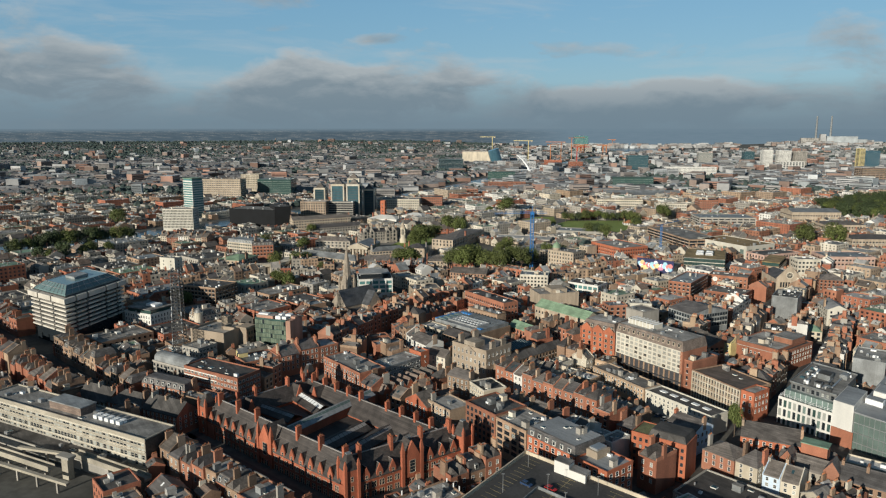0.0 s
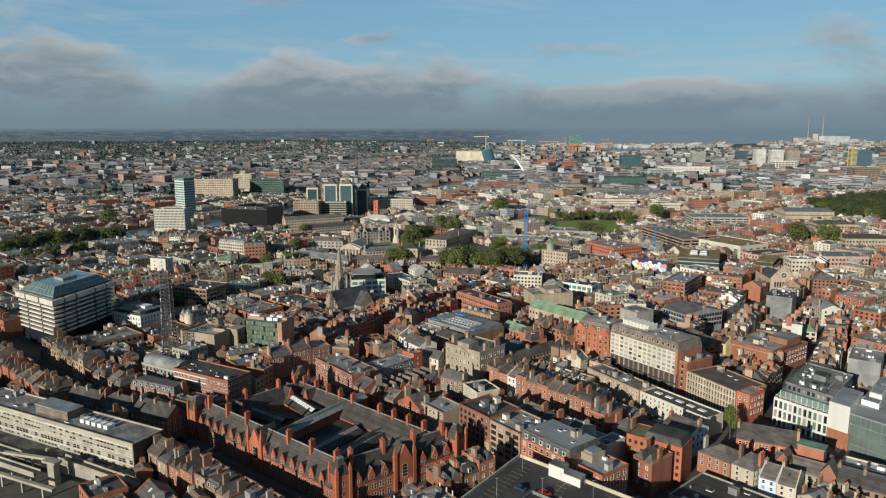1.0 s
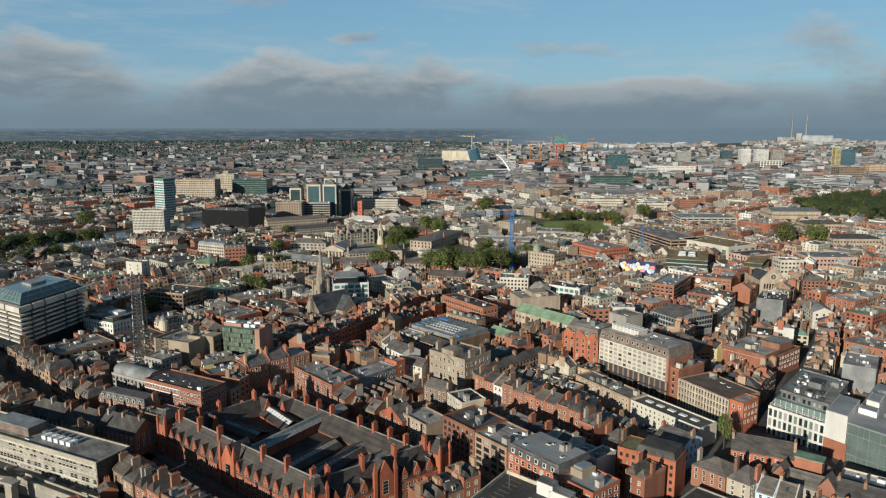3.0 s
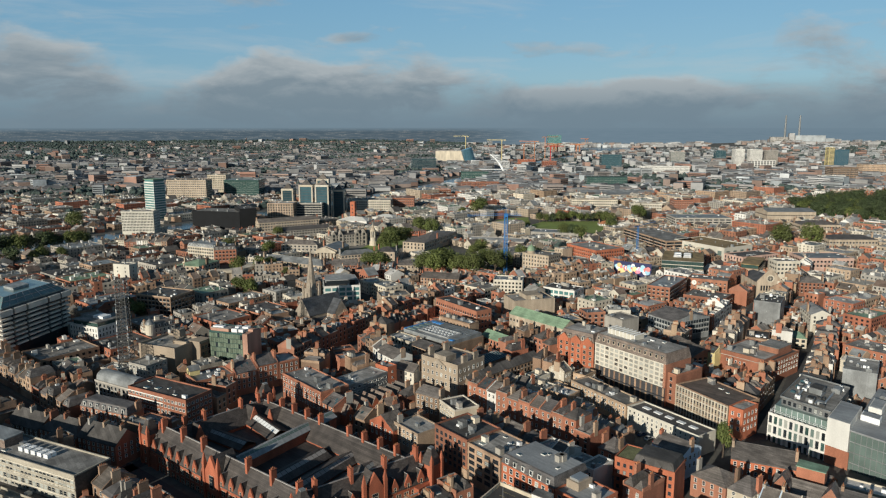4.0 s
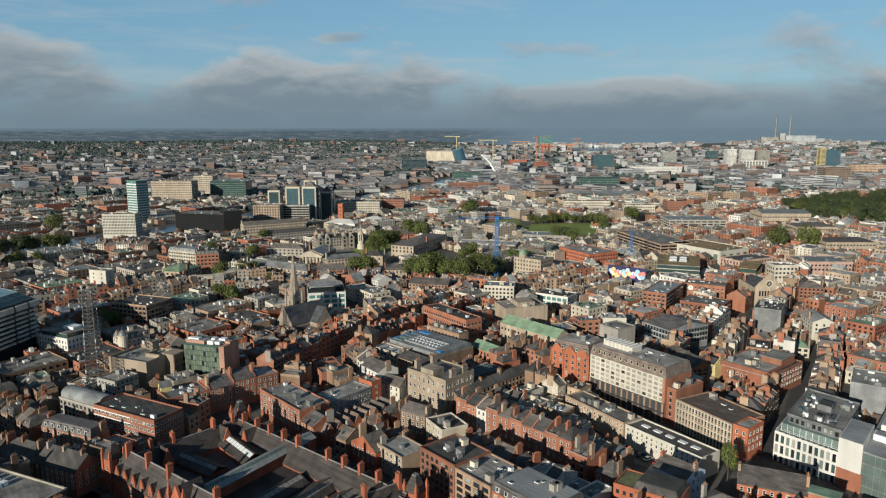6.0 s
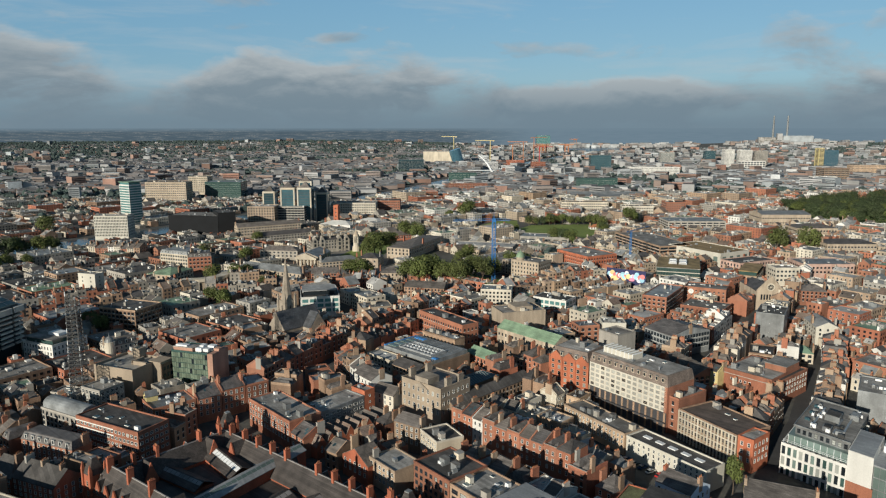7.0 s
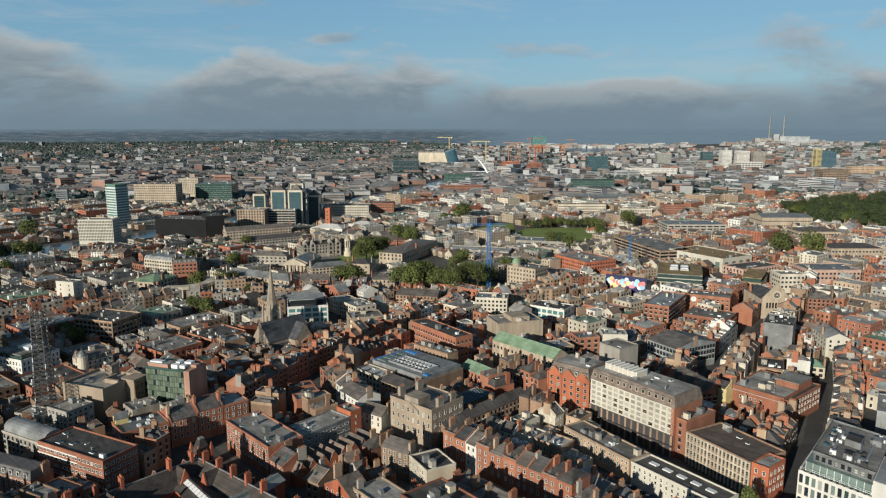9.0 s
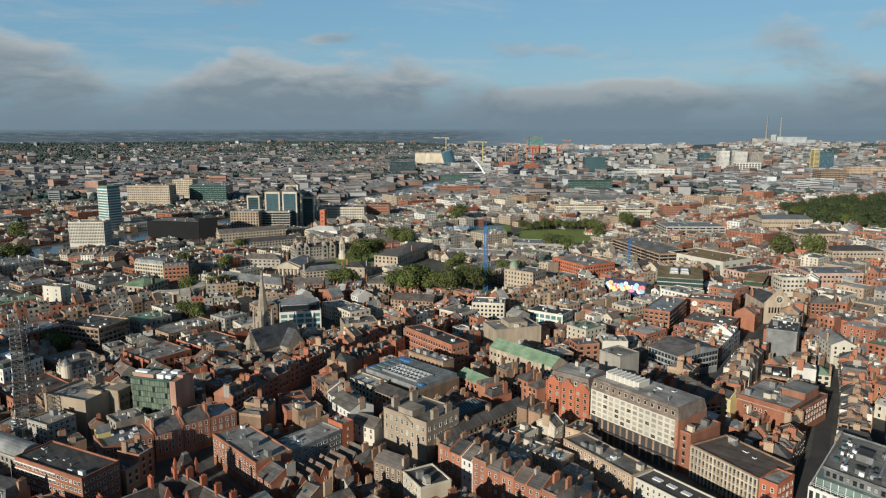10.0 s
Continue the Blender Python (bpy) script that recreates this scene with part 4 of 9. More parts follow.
def shopping_centre():
    p = Plot((136, 99.3), (149.1, 79.2), 44, n=(0.685, 0.729))
    root = new("shopping_centre")
    base = p.mid()
    root.location = (base[0], base[1], 3.0)
    tagged(root, "white stone shopping centre with glazed setback storeys and grey metal roof", "shopping centre")
    take(p.corners(0.5))
    take(Plot((149.1, 79.2), (176, 38), 46, n=(0.685, 0.729)).corners())
    w, d = p.w, p.d
    k = Kit()
    k.box(p, 0.5, w, 0.5, d, -0.5, 12.6, "concrete")
    k.make("core", root, base)
    # white framed front: piers and beams leave real window recesses
    k = Kit()
    n = 11
    for i in range(n + 1):
        s = i * w / n
        k.box(p, s - (0.0 if i == 0 else 0.42), s + (0.0 if i == n else 0.42), 0, 0.8, -0.5, 13.4, "white_paint")
    for z0, z1 in ((3.6, 4.6), (8.0, 8.9), (12.2, 13.4)):
        k.box(p, 0, w, 0.02, 0.78, z0, z1, "white_paint")
    k.make("front_frame", root, base)
    for fl, (z0, z1) in enumerate(((0.2, 3.6), (4.6, 8.0), (8.9, 12.2))):
        for i in range(n):
            kk = Kit()
            c = (i + 0.5) * w / n
            kk.box(p, c - w / n / 2 + 0.4, c + w / n / 2 - 0.4, 0.42, 0.5, z0, z1, ("glass", "pale_glass", "glass", "blind", "pale_glass", "green_glass")[(i * 5 + fl * 3) % 6])
            kk.make("window", root, base)
    k = Kit()
    k.box(p, -0.02, 0.5, 0.8, d, -0.5, 13.4, "white_paint")
    k.box(p, 0.5, w, d - 0.5, d, -0.5, 13.4, "white_paint")
    k.make("side_wall", root, base)
    k = Kit()
    k.box(p, 1.8, w - 0.5, 3.0, d - 4, 12.6, 16.2, "pale_glass")
    k.make("glass_storey", root, base)
    for i in range(10):
        kk = Kit()
        s = 1.8 + (w - 2.3) * i / 9
        kk.box(p, s - 0.08, s + 0.08, 2.9, 3.06, 12.7, 16.2, "white_metal")
        kk.make("mullion", root, base)
    k = Kit()
    k.box(p, 3.6, w - 0.5, 5.5, 39, 16.2, 19.2, "lead")
    k.box(p, 3.0, w - 0.2, 4.9, 39.6, 19.2, 19.5, "felt_roof")
    k.make("attic", root, base)
    windows_on(Plot(p(3.6, 5.5, 0)[:2], p(w - 0.5, 5.5, 0)[:2], 10), base, root, "f", 1, 16.8, 3, 2.0, 1.3, 1.8, "frame_dark", True)
    for s, t, ww, dd, h in ((6, 14, 2.6, 1.5, 0.6), (6, 22, 2.6, 1.5, 0.6), (6, 30, 2.6, 1.5, 0.6), (16, 9, 4, 3, 1.6), (22, 9, 3, 3, 1.2), (14, 20, 7, 6, 2.4), (24, 28, 4, 5, 1.8)):
        kk, s, ww = Kit(), s * 0.79, ww * 0.79
        kk.box(p, s, s + ww, t, t + dd, 19.4, 19.5 + h, (("metal", "lead", "roof_grey")[int(s + t) % 3]) if h > 1 else "sky_glass")
        kk.box(p, s + 0.3, s + ww - 0.3, t + 0.3, t + dd - 0.3, 19.5 + h, 19.7 + h, ("dark_roof" if int(s + t) % 2 else "lead") if h > 1 else "sky_glass")
        kk.make("plant_room" if h > 1 else "skylight", root, base)
    # parapet, roof rail, air units and ducts
    kk = Kit()
    for s0, s1, t0, t1 in ((3.0, w - 0.2, 4.9, 5.2), (3.0, 3.3, 5.2, 39.6), (3.3, w - 0.2, 39.3, 39.6)):
        kk.box(p, s0, s1, t0, t1, 19.5, 20.1, "lead")
    kk.make("parapet", root, base)
    kk = Kit()
    for i in range(15):
        s = 0.5 + (w - 1) * i / 14
        kk.tube(p(s, 1.1, 13.4), p(s, 1.1, 14.5), 0.05, 0.05, "white_metal", 4)
    for z in (13.9, 14.5):
        kk.tube(p(0.5, 1.1, z), p(w - 0.5, 1.1, z), 0.05, 0.05, "white_metal", 4)
    kk.make("railing", root, base)
    unit_rng = random.Random(77)
    for i in range(16):
        s, t = unit_rng.uniform(4.5, w - 3), unit_rng.uniform(6.5, 36)
        z, ww, dd, h = 19.5, unit_rng.uniform(0.8, 2.4), unit_rng.uniform(0.8, 1.8), unit_rng.uniform(0.7, 1.5)
        kk = Kit()
        kk.box(p, s, s + ww, t, t + dd, z - 0.05, z + h, unit_rng.choice(("white_metal", "lead", "lead", "mast_steel")))
        kk.tube(p(s + ww / 2, t + dd / 2, z + h), p(s + ww / 2, t + dd / 2, z + h + 0.18), 0.34, 0.34, "mast_steel", 8)
        kk.make("air_unit", root, base)
    for s, t0, t1 in ((8.5, 7, 31), (16.5, 8, 24), (19.5, 12, 33)):
        kk = Kit()
        kk.box(p, s, s + 0.7, t0, t1, 19.7, 20.3, "metal")
        kk.make("duct", root, base)
    # tall white slab, brick panel and glass hall beside it
    q = Plot((149.1, 79.2), (153.7, 72.2), 16, n=(0.685, 0.729))
    k = Kit()
    k.box(q, 0, q.w, -0.6, 22, -0.5, 19.5, "white_paint")
    k.box(q, 0.3, q.w - 0.3, -0.3, 21.7, 19.45, 19.56, "roof_grey")
    k.make("white_slab", root, base)
    k = Kit()
    k.box(q, 0.02, q.w + 0.6, -0.9, -0.6, -0.5, 8.2, "orange_brick")
    k.make("brick_panel", root, base)
    q = Plot((153.7, 72.2), (163.8, 56.6), 58, n=(0.685, 0.729))
    k = Kit()
    k.box(q, 0.1, q.w, 0.6, 58, -0.5, 16.5, "pale_glass")
    k.make("glass_hall", root, base)
    for i in range(10):
        k = Kit()
        s = 0.2 + (q.w - 0.5) * i / 9
        k.box(q, s - 0.07, s + 0.07, 0.42, 0.6, 0, 16.5, "metal")
        k.make("glazing_bar", root, base)
    for z in (4, 8.2, 12.4, 16.4):
        k = Kit()
        k.box(q, 0.1, q.w, 0.4, 0.62, z - 0.15, z + 0.15, "metal")
        k.make("glazing_bar", root, base)
    k = Kit()
    k.box(q, 0, q.w + 0.3, 0.3, 58, 16.5, 16.9, "roof_grey")
    k.make("hall_roof", root, base)
    for s, t, ww, dd, h, mat in ((1, 14, 7, 5, 2.2, "white_metal"), (10, 18, 6, 8, 1.6, "lead"), (2, 24, 5, 12, 2.8, "white_paint"), (9, 32, 8, 7, 2.2, "blue_glass"), (3, 42, 10, 6, 2.0, "lead"), (5, 51, 6, 4, 2.4, "white_metal")):
        kk = Kit()
        kk.box(q, s, s + ww, t, t + dd, 16.85, 16.9 + h, mat)
        kk.box(q, s + 0.4, s + ww - 0.4, t + 0.4, t + dd - 0.4, 16.9 + h, 17.1 + h, "roof_grey")
        kk.make("plant_room", root, base)
    q = Plot((163.8, 56.6), (169.3, 47.3), 20, n=(0.685, 0.729))
    k = Kit()
    k.box(q, 0, q.w, -0.5, 20, -0.5, 17.5, "white_paint")
    k.make("white_wing", root, base)


shopping_centre()


def car_park():
    p = Plot((-25, -13), (29, -66), 68, n=(0.598, 0.802))
    root = new("car_park")
    base = p.mid()
    root.location = base
    tagged(root, "multi-storey car park with open asphalt deck and marked bays", "car park")
    take(p.corners())
    H = 17.5
    k = Kit()
    k.box(p, 0, p.w, 0, p.d, -0.5, H - 0.02, "concrete")
    k.make("body", root, base)
    k = Kit()
    k.box(p, 0.4, p.w - 0.4, 0.4, p.d - 0.4, H - 0.02, H + 0.06, "asphalt")
    k.make("deck", root, base)
    k = Kit()
    for s0, s1, t0, t1 in ((0, p.w, p.d - 0.45, p.d), (0, 0.45, 0, p.d - 0.45), (p.w - 0.45, p.w, 0, p.d - 0.45), (0.45, p.w - 0.45, 0, 0.45)):
        k.box(p, s0, s1, t0, t1, H, H + 1.3, "stucco")
    k.make("parapet", root, base)
    k = Kit()
    for row in range(4):
        for i in range(24):
            t = p.d - 3 - i * 2.6
            s = 5.6 + row * 16.5
            k.box(p, s - 2.4, s + 2.4, t - 0.06, t + 0.06, H + 0.05, H + 0.075, "line_paint")
        if row:
            s = 5.6 + row * 16.5
            k.box(p, s - 0.06, s + 0.06, 2, p.d - 4, H + 0.05, H + 0.08, "line_paint")
    k.make("bay_marking", root, base, kind="stuff")
    k = Kit()
    k.box(p, 15.0, 21, p.d - 4.6, p.d - 0.5, H, H + 4.4, "white_paint")
    k.box(p, 21, 27.5, p.d - 4.6, p.d - 0.5, H, H + 2.9, "white_paint")
    k.box(p, 14.9, 21.1, p.d - 4.7, p.d - 0.45, H + 4.4, H + 4.65, "felt_roof")
    k.box(p, 21.1, 27.6, p.d - 4.7, p.d - 0.45, H + 2.9, H + 3.15, "felt_roof")
    k.box(p, 27.5, 27.54, p.d - 3.6, p.d - 1.6, H + 0.1, H + 2.2, "frame_dark")
    k.make("stair_hut", root, base)
    k = Kit()
    k.box(p, 16, 16.3, p.d - 34, p.d - 18, H, H + 1.1, "lead")
    k.box(p, 16.3, 30, p.d - 18.3, p.d - 18, H, H + 1.1, "lead")
    k.make("ramp_wall", root, base)
    for s, t in ((6, 60), (20, 50), (34, 60), (30, 44), (8, 40)):
        k = Kit()
        a = p(s, t, H)
        k.tube(a, (a[0], a[1], H + 6.5), 0.09, 0.06, "metal", 6)
        k.box(lambda x, y, z: (a[0] + x, a[1] + y, z), -0.5, 0.5, -0.1, 0.1, H + 6.45, H + 6.6, "metal")
        tagged(k.make("lamp_post"), "slim grey lamp post on the parking deck", "lamp post", "deck lamps")
    return p, H


DECK, DECK_H = car_park()


def car(at, angle, z, paint, words):
    root = new("car")
    root.location = (at[0], at[1], z)
    root.rotation_euler = (0, 0, angle)
    tagged(root, words, "car")
    fr = lambda s, t, zz: (s, t, zz)
    k = Kit()
    prof = [(-2.1, 0.35), (2.1, 0.35), (2.15, 0.75), (1.2, 0.9), (-2.0, 0.95), (-2.15, 0.7)]
    k.solid([[(x, -0.85, zz) for x, zz in prof], [(x, 0.85, zz) for x, zz in prof]], paint)
    k.make("body", root)
    k = Kit()
    prof = [(-1.9, 0.93), (1.15, 0.9), (0.5, 1.42), (-1.4, 1.45)]
    k.solid([[(x, -0.74, zz) for x, zz in prof], [(x, 0.74, zz) for x, zz in prof]], "glass")
    k.make("cabin", root)
    k = Kit()
    k.box(fr, -1.35, 0.45, -0.7, 0.7, 1.43, 1.48, paint)
    k.make("roof", root)
    for x in (-1.3, 1.35):
        for y in (-0.8, 0.8):
            k = Kit()
            k.tube((x, y - 0.1, 0.32), (x, y + 0.1, 0.32), 0.32, 0.32, "frame_dark", 10)
            k.make("wheel", root)


car(DECK(20, 52, 0), DECK.angle, DECK_H + 0.06, "car_red", "small red car parked on the open deck")
car(DECK(12, 49, 0), DECK.angle, DECK_H + 0.06, "car_blue", "dark blue car parked on the open deck")

# long pale office with bands of windows
root, p = hero((-215, 99.2), (-126.8, 52.3), 14.5, 18, "office_stone", name="office_building", label="long pale stone office slab with bands of windows and flat roof", category="office", floors=5, bay=1.95,
               win=(1.72, 2.05), clutter=1.0, frame="hotel_white", sides="f", roof="felt_roof", blinds=0.45)
b0 = p.mid()
# dark sheet on the brown end wall; its shade is put into the colour
k = Kit()
k.box(p, p.w, p.w + 0.25, 0.05, 14.45, -0.3, 18.2, "market_slate")
k.make("end_cladding", root, b0)
for i in range(5):
    k = Kit()
    z = 2.6 + i * 3.5
    k.box(p, -0.1, p.w + 0.1, -0.3, 0.0, z + 0.15, z + 0.55, "stucco")
    k.make("string_course", root, b0)
k = Kit()
k.box(p, 38, 58, 4, 11, 18, 21.4, "tile_roof")
k.box(p, 37.6, 58.4, 3.6, 11.4, 21.4, 21.8, "lead")
k.make("penthouse", root, b0)
for i in range(5):
    for t in (5.0, 7.0):
        k = Kit()
        k.box(p, 64 + i * 3.4, 66.2 + i * 3.4, t, t + 1.5, 18.1, 19.6, "white_metal")
        k.make("plant_unit", root, b0)
# concrete decks and walkways before it
for a, b, w, z, wide in (((-158.5, 59.5), (-122, 38.5), 3.2, 9.2, True), ((-215, 75), (-161, 47), 3.0, 9.2, True), ((-196, 59), (-149, 36.4), 1.5, 9.2, False),
                         ((-182, 64), (-160, 57.5), 1.5, 10.4, False)):
    q = Plot(a, b, w)
    k = Kit()
    k.box(q, 0, q.w, 0, w, z - 0.9, z, "office_stone")
    for e in (0, w - 0.25) if wide else ():
        k.box(q, 0, q.w, e, e + 0.25, z, z + 1.1, "office_stone")
    for i in range(int(q.w / 11) + 1):
        k.box(q, 2 + i * 11, 2.7 + i * 11, w * 0.3, w * 0.8, LEVEL - 0.3, z - 0.8, "concrete")
    tagged(k.make("walkway"), "pale concrete raised walkway beam on piers", "walkway")
    take(q.corners())
q = Plot((-157.6, 50.2), (-154.6, 48.8), 2.4)
k = Kit()
k.box(q, 0, q.w, 0, 2.4, LEVEL - 0.3, 12.4, "office_stone")
k.box(q, -2.2, q.w + 1.2, -0.5, 2.9, 12.4, 13.3, "concrete")
tagged(k.make("concrete_pier"), "tall pale concrete pier with flat head", "pier")
take(q.corners(1))
hero((-220, 92), (-140, 49.5), 9, 7.4, "concrete", name="podium", label="low grey concrete podium before the office slab", category="podium", near=0, clutter=0.6, roof="dark_roof")

root, p = hero((-220, 252), (-198.6, 240.5), 22, 16, "white_paint", name="white_office", label="white four-storey office with setback dark attic", category="office", floors=4, bay=2.3, win=(1.1, 1.9), sides="fr")
k = Kit()
k.box(p, 1.6, p.w - 1.6, 1.6, 18, 15.9, 18.6, "green_glass")
k.make("attic", root, p.mid())
k = Kit()
k.box(p, 0.8, p.w - 0.8, 0.8, 18.8, 18.6, 19.1, "felt_roof")
k.box(p, p.w * 0.45, p.w * 0.8, 8, 14, 19.1, 20.6, "white_metal")
k.make("attic_roof", root, p.mid())
hero((-4.4, 84.3), (6.9, 69), 17, 20, "red_brick", name="brown_office", category="office", floors=6, bay=2.5, win=(1.4, 1.5), sides="f", frame="frame_dark", label="dark red brick office block with small square windows", roof="dark_roof", clutter=1.5)
hero((7.1, 68.7), (17.4, 54.8), 17, 19.4, "brown_brick", name="banded_office", category="office", floors=6, bay=3.4, win=(2.9, 1.6), sides="f", frame="frame_dark", label="brown brick office with wide dark window bands", roof="felt_roof", clutter=1.5)
root, p = hero((-30.7, 16.7), (-23.6, 7.0), 20, 13.4, "brown_brick", name="service_block", category="building", floors=4, bay=2.4, sides="l", label="flat-roofed brick block crowded with aerials and plant", roof="felt_roof", clutter=5)
b0 = p.mid()
for s, t, h in ((1.2, 2, 3.0), (1.0, 9, 2.6), (4, 18.5, 3.4), (7, 19, 2.8), (10.5, 18.8, 3.2), (11, 8, 2.4)):
    k = Kit()
    c = p(s, t, 13.4)
    k.tube(c, (c[0], c[1], 13.5 + h), 0.09, 0.07, "mast_steel", 6)
    k.box(lambda x, y, z: (c[0] + x, c[1] + y, z), -0.18, 0.18, -0.12, 0.12, 13.5 + h * 0.45, 13.5 + h, "white_metal")
    k.make("aerial", root, b0)
for t0 in (4, 12):
    k = Kit()
    k.box(p, 3, 9, t0, t0 + 0.7, 13.7, 14.3, "metal")
    k.make("duct", root, b0)
root, p = hero((17.8, 54.2), (32.3, 35), 17, 19.2, "vivid_brick", "mansard", name="apartment_building", category="apartments", floors=5, bay=2.7, win=(1.5, 1.9), roof="slate", sides="f", stacks=[], mans=(0.7, 3.2, "roof_grey"),
               label="red brick apartment block with grey mansard and white windows", clutter=1.2)
root, p = hero((32.5, 34.7), (41, 23.5), 14, 18.6, "vivid_brick", name="apartment_building", category="apartments", floors=5, bay=2.7, win=(1.5, 1.9), roof="roof_grey", sides="fr", label="red brick apartment block with flat grey roof", clutter=0.8)
k = Kit()
k.box(p, 0.5, 5.5, 5, 12, 18.6, 21.4, "concrete_warm")
k.box(p, 1.2, 4.8, 5.8, 11, 21.4, 22.2, "metal")
k.make("plant_room", root, p.mid())
root, p = hero((58.5, 57), (75.2, 43.9), 12, 18.4, "vivid_brick", "flat", name="brick_block", category="building", floors=5, bay=2.1, win=(1.1, 1.4), sides="f", frame="frame_dark", clutter=0, stacks=[], roof="dark_roof",
               label="square orange brick block with dark attic and mossy flat roof", base_floor=False)
k = Kit()
ring = lambda e, z: [p(6.5 + e, 0.2 + e, z), p(p.w - 0.2 - e, 0.2 + e, z), p(p.w - 0.2 - e, p.d - 0.2 - e, z), p(6.5 + e, p.d - 0.2 - e, z)]
k.solid([ring(0, 19.0), ring(0.9, 21.4), ring(1.5, 21.6)], "dark_roof")
k.make("attic", root, p.mid())
k = Kit()
k.box(p, 0.5, 6.2, 0.5, p.d - 0.5, 18.5, 18.85, "moss_roof")
k.make("mossy_roof", root, p.mid())
# hotel: white upper storeys on a dark base, brown tiled mansard
root, p = hero((81.5, 172.5), (105.3, 136), 19, 24.8, "hotel_white", "mansard", name="hotel", category="hotel", floors=5, bay=3.1, win=(2.1, 1.5), roof="tile_roof", sides="f", stacks=[], frame="buff_frame", mans=(0.8, 4.7, "felt_roof"), near=0,
               label="white hotel front with rows of paired windows and brown mansard", clutter=1.2)
b0 = p.mid()
windows_on(p, b0, root, "f", 5, 13.85, 2.22, 3.05, 2.1, 1.45, "buff_frame", True, bars=1, blinds=0.85)
k = Kit()
k.box(p, 4, 21, 5, 12, 29.6, 32.2, "hotel_white")
for i in range(8):
    k.box(p, 3.9 + i * 2.4, 4.15 + i * 2.4, 4.85, 12.15, 29.6, 32.7, "white_metal")
k.make("wrapped_plant", root, b0)
k = Kit()
k.box(p, -0.1, p.w + 0.1, -0.35, 0.0, LEVEL - 0.3, 13.2, "frame_dark")
k.box(p, -0.1, p.w + 0.1, -1.5, 0.0, 8.6, 9.1, "frame_dark")
k.make("shop_front", root, b0)
for i in range(14):
    k = Kit()
    s = 0.6 + i * (p.w - 1.2) / 13
    k.box(p, s - 0.45, s + 0.45, -0.55, -0.35, LEVEL - 0.3, 13.1, "brown_brick")
    k.make("pilaster", root, b0)
k = Kit()
k.box(p, p.w - 1.4, p.w + 0.06, -0.06, 19.06, LEVEL - 0.3, 24.7, "red_brick")
k.make("end_wall", root, b0)
# orange brick wing with three gables
root, p = hero((65.6, 188.6), (81.1, 173.1), 19, 22.4, "vivid_brick", "mansard", name="hotel_wing", category="hotel", roof="tile_roof", sides="f", stacks=[], mans=(2.0, 5.2, "felt_roof"), near=0, bay=3.4, frame="stucco",
               label="orange brick hotel wing with gables and brown mansard", clutter=0.5)
b0 = p.mid()
windows_on(p, b0, root, "f", 5, 8.0, 3.0, 3.55, 1.5, 1.85, "buff_frame", True, bars=1, blinds=0.3)
for c in (3.7, 10.96, 18.2):
    k = Kit()
    prof = lambda t: [p(c - 3.0, t, 21.6), p(c + 3.0, t, 21.6), p(c + 3.0, t, 23.3), p(c, t, 26.0), p(c - 3.0, t, 23.3)]
    k.solid([prof(-0.3), prof(0.25)], "vivid_brick")
    cope = lambda t: [p(c - 3.1, t, 23.3), p(c, t, 26.05), p(c + 3.1, t, 23.3), p(c + 3.1, t, 23.55), p(c, t, 26.3), p(c - 3.1, t, 23.55)]
    k.solid([cope(-0.4), cope(0.35)], "orange_brick")
    k.make("gable", root, b0)
for i in range(4):
    k = Kit()
    s = 0.1 + i * 7.22
    k.box(p, s - 0.3, s + 0.3, -0.35, 0.0, LEVEL - 0.3, 23.6, "vivid_brick")
    k.make("pilaster", root, b0)
root, p = hero((109, 131.5), (121, 104.2), 19, 16.6, "brown_brick", name="framed_office", category="office", floors=4, near=0, label="brown brick office with pale framed narrow windows", roof="tile_roof", clutter=0.4)
b0 = p.mid()
FRAMED = [LEVEL + 0.4 + 3.05 * i for i in range(5)]
n = 17
for i in range(n + 1):
    k = Kit()
    s = 0.2 + (p.w - 0.4) * i / n
    k.box(p, s - 0.19, s + 0.19, -0.45, 0.0, LEVEL - 0.3, 16.9, "stucco")
    k.make("pier", root, b0)
for z in FRAMED[1:]:
    k = Kit()
    k.box(p, 0, p.w, -0.32, 0.0, z - 0.28, z + 0.1, "stucco")
    k.make("beam", root, b0)
me = window_mesh((p.w - 0.4) / n - 0.5, 1.75, "buff_frame")
for i in range(n):
    for z in FRAMED[:4]:
        window(root, b0, p(0.2 + (p.w - 0.4) * (i + 0.5) / n, -0.02, z + 0.95), p.angle, me)
hero((106.3, 137.6), (109.2, 132.8), 19, 20.2, "red_brick", gap=0, name="stair_block", category="building", floors=5, near=1, sides="f", bay=2.6, label="narrow red brick stair block between two offices", roof="felt_roof", clutter=2)
hero((121.2, 103.8), (124.8, 98.6), 12, 16.9, "vivid_brick", name="corner_block", category="building", floors=4, bay=2.4, sides="fr", label="orange brick corner block with sash windows", clutter=0.3)
root, p = hero((81.5, 116), (100.5, 84.5), 11, 12.4, "hotel_white", name="white_warehouse", category="building", floors=4, bay=2.3, win=(1.0, 1.6), roof="dark_roof", sides="f", label="white painted rear range with dark roof and skylights", clutter=0)
b0 = p.mid()
for i in range(5):
    k = Kit()
    k.box(p, 4 + i * 6, 7.4 + i * 6, 5, 7, 12.45, 12.9, "white_metal")
    k.make("skylight", root, b0)
take(Plot(p(-2, -7.5, 0)[:2], p(p.w + 2, -7.5, 0)[:2], 7.4).corners())
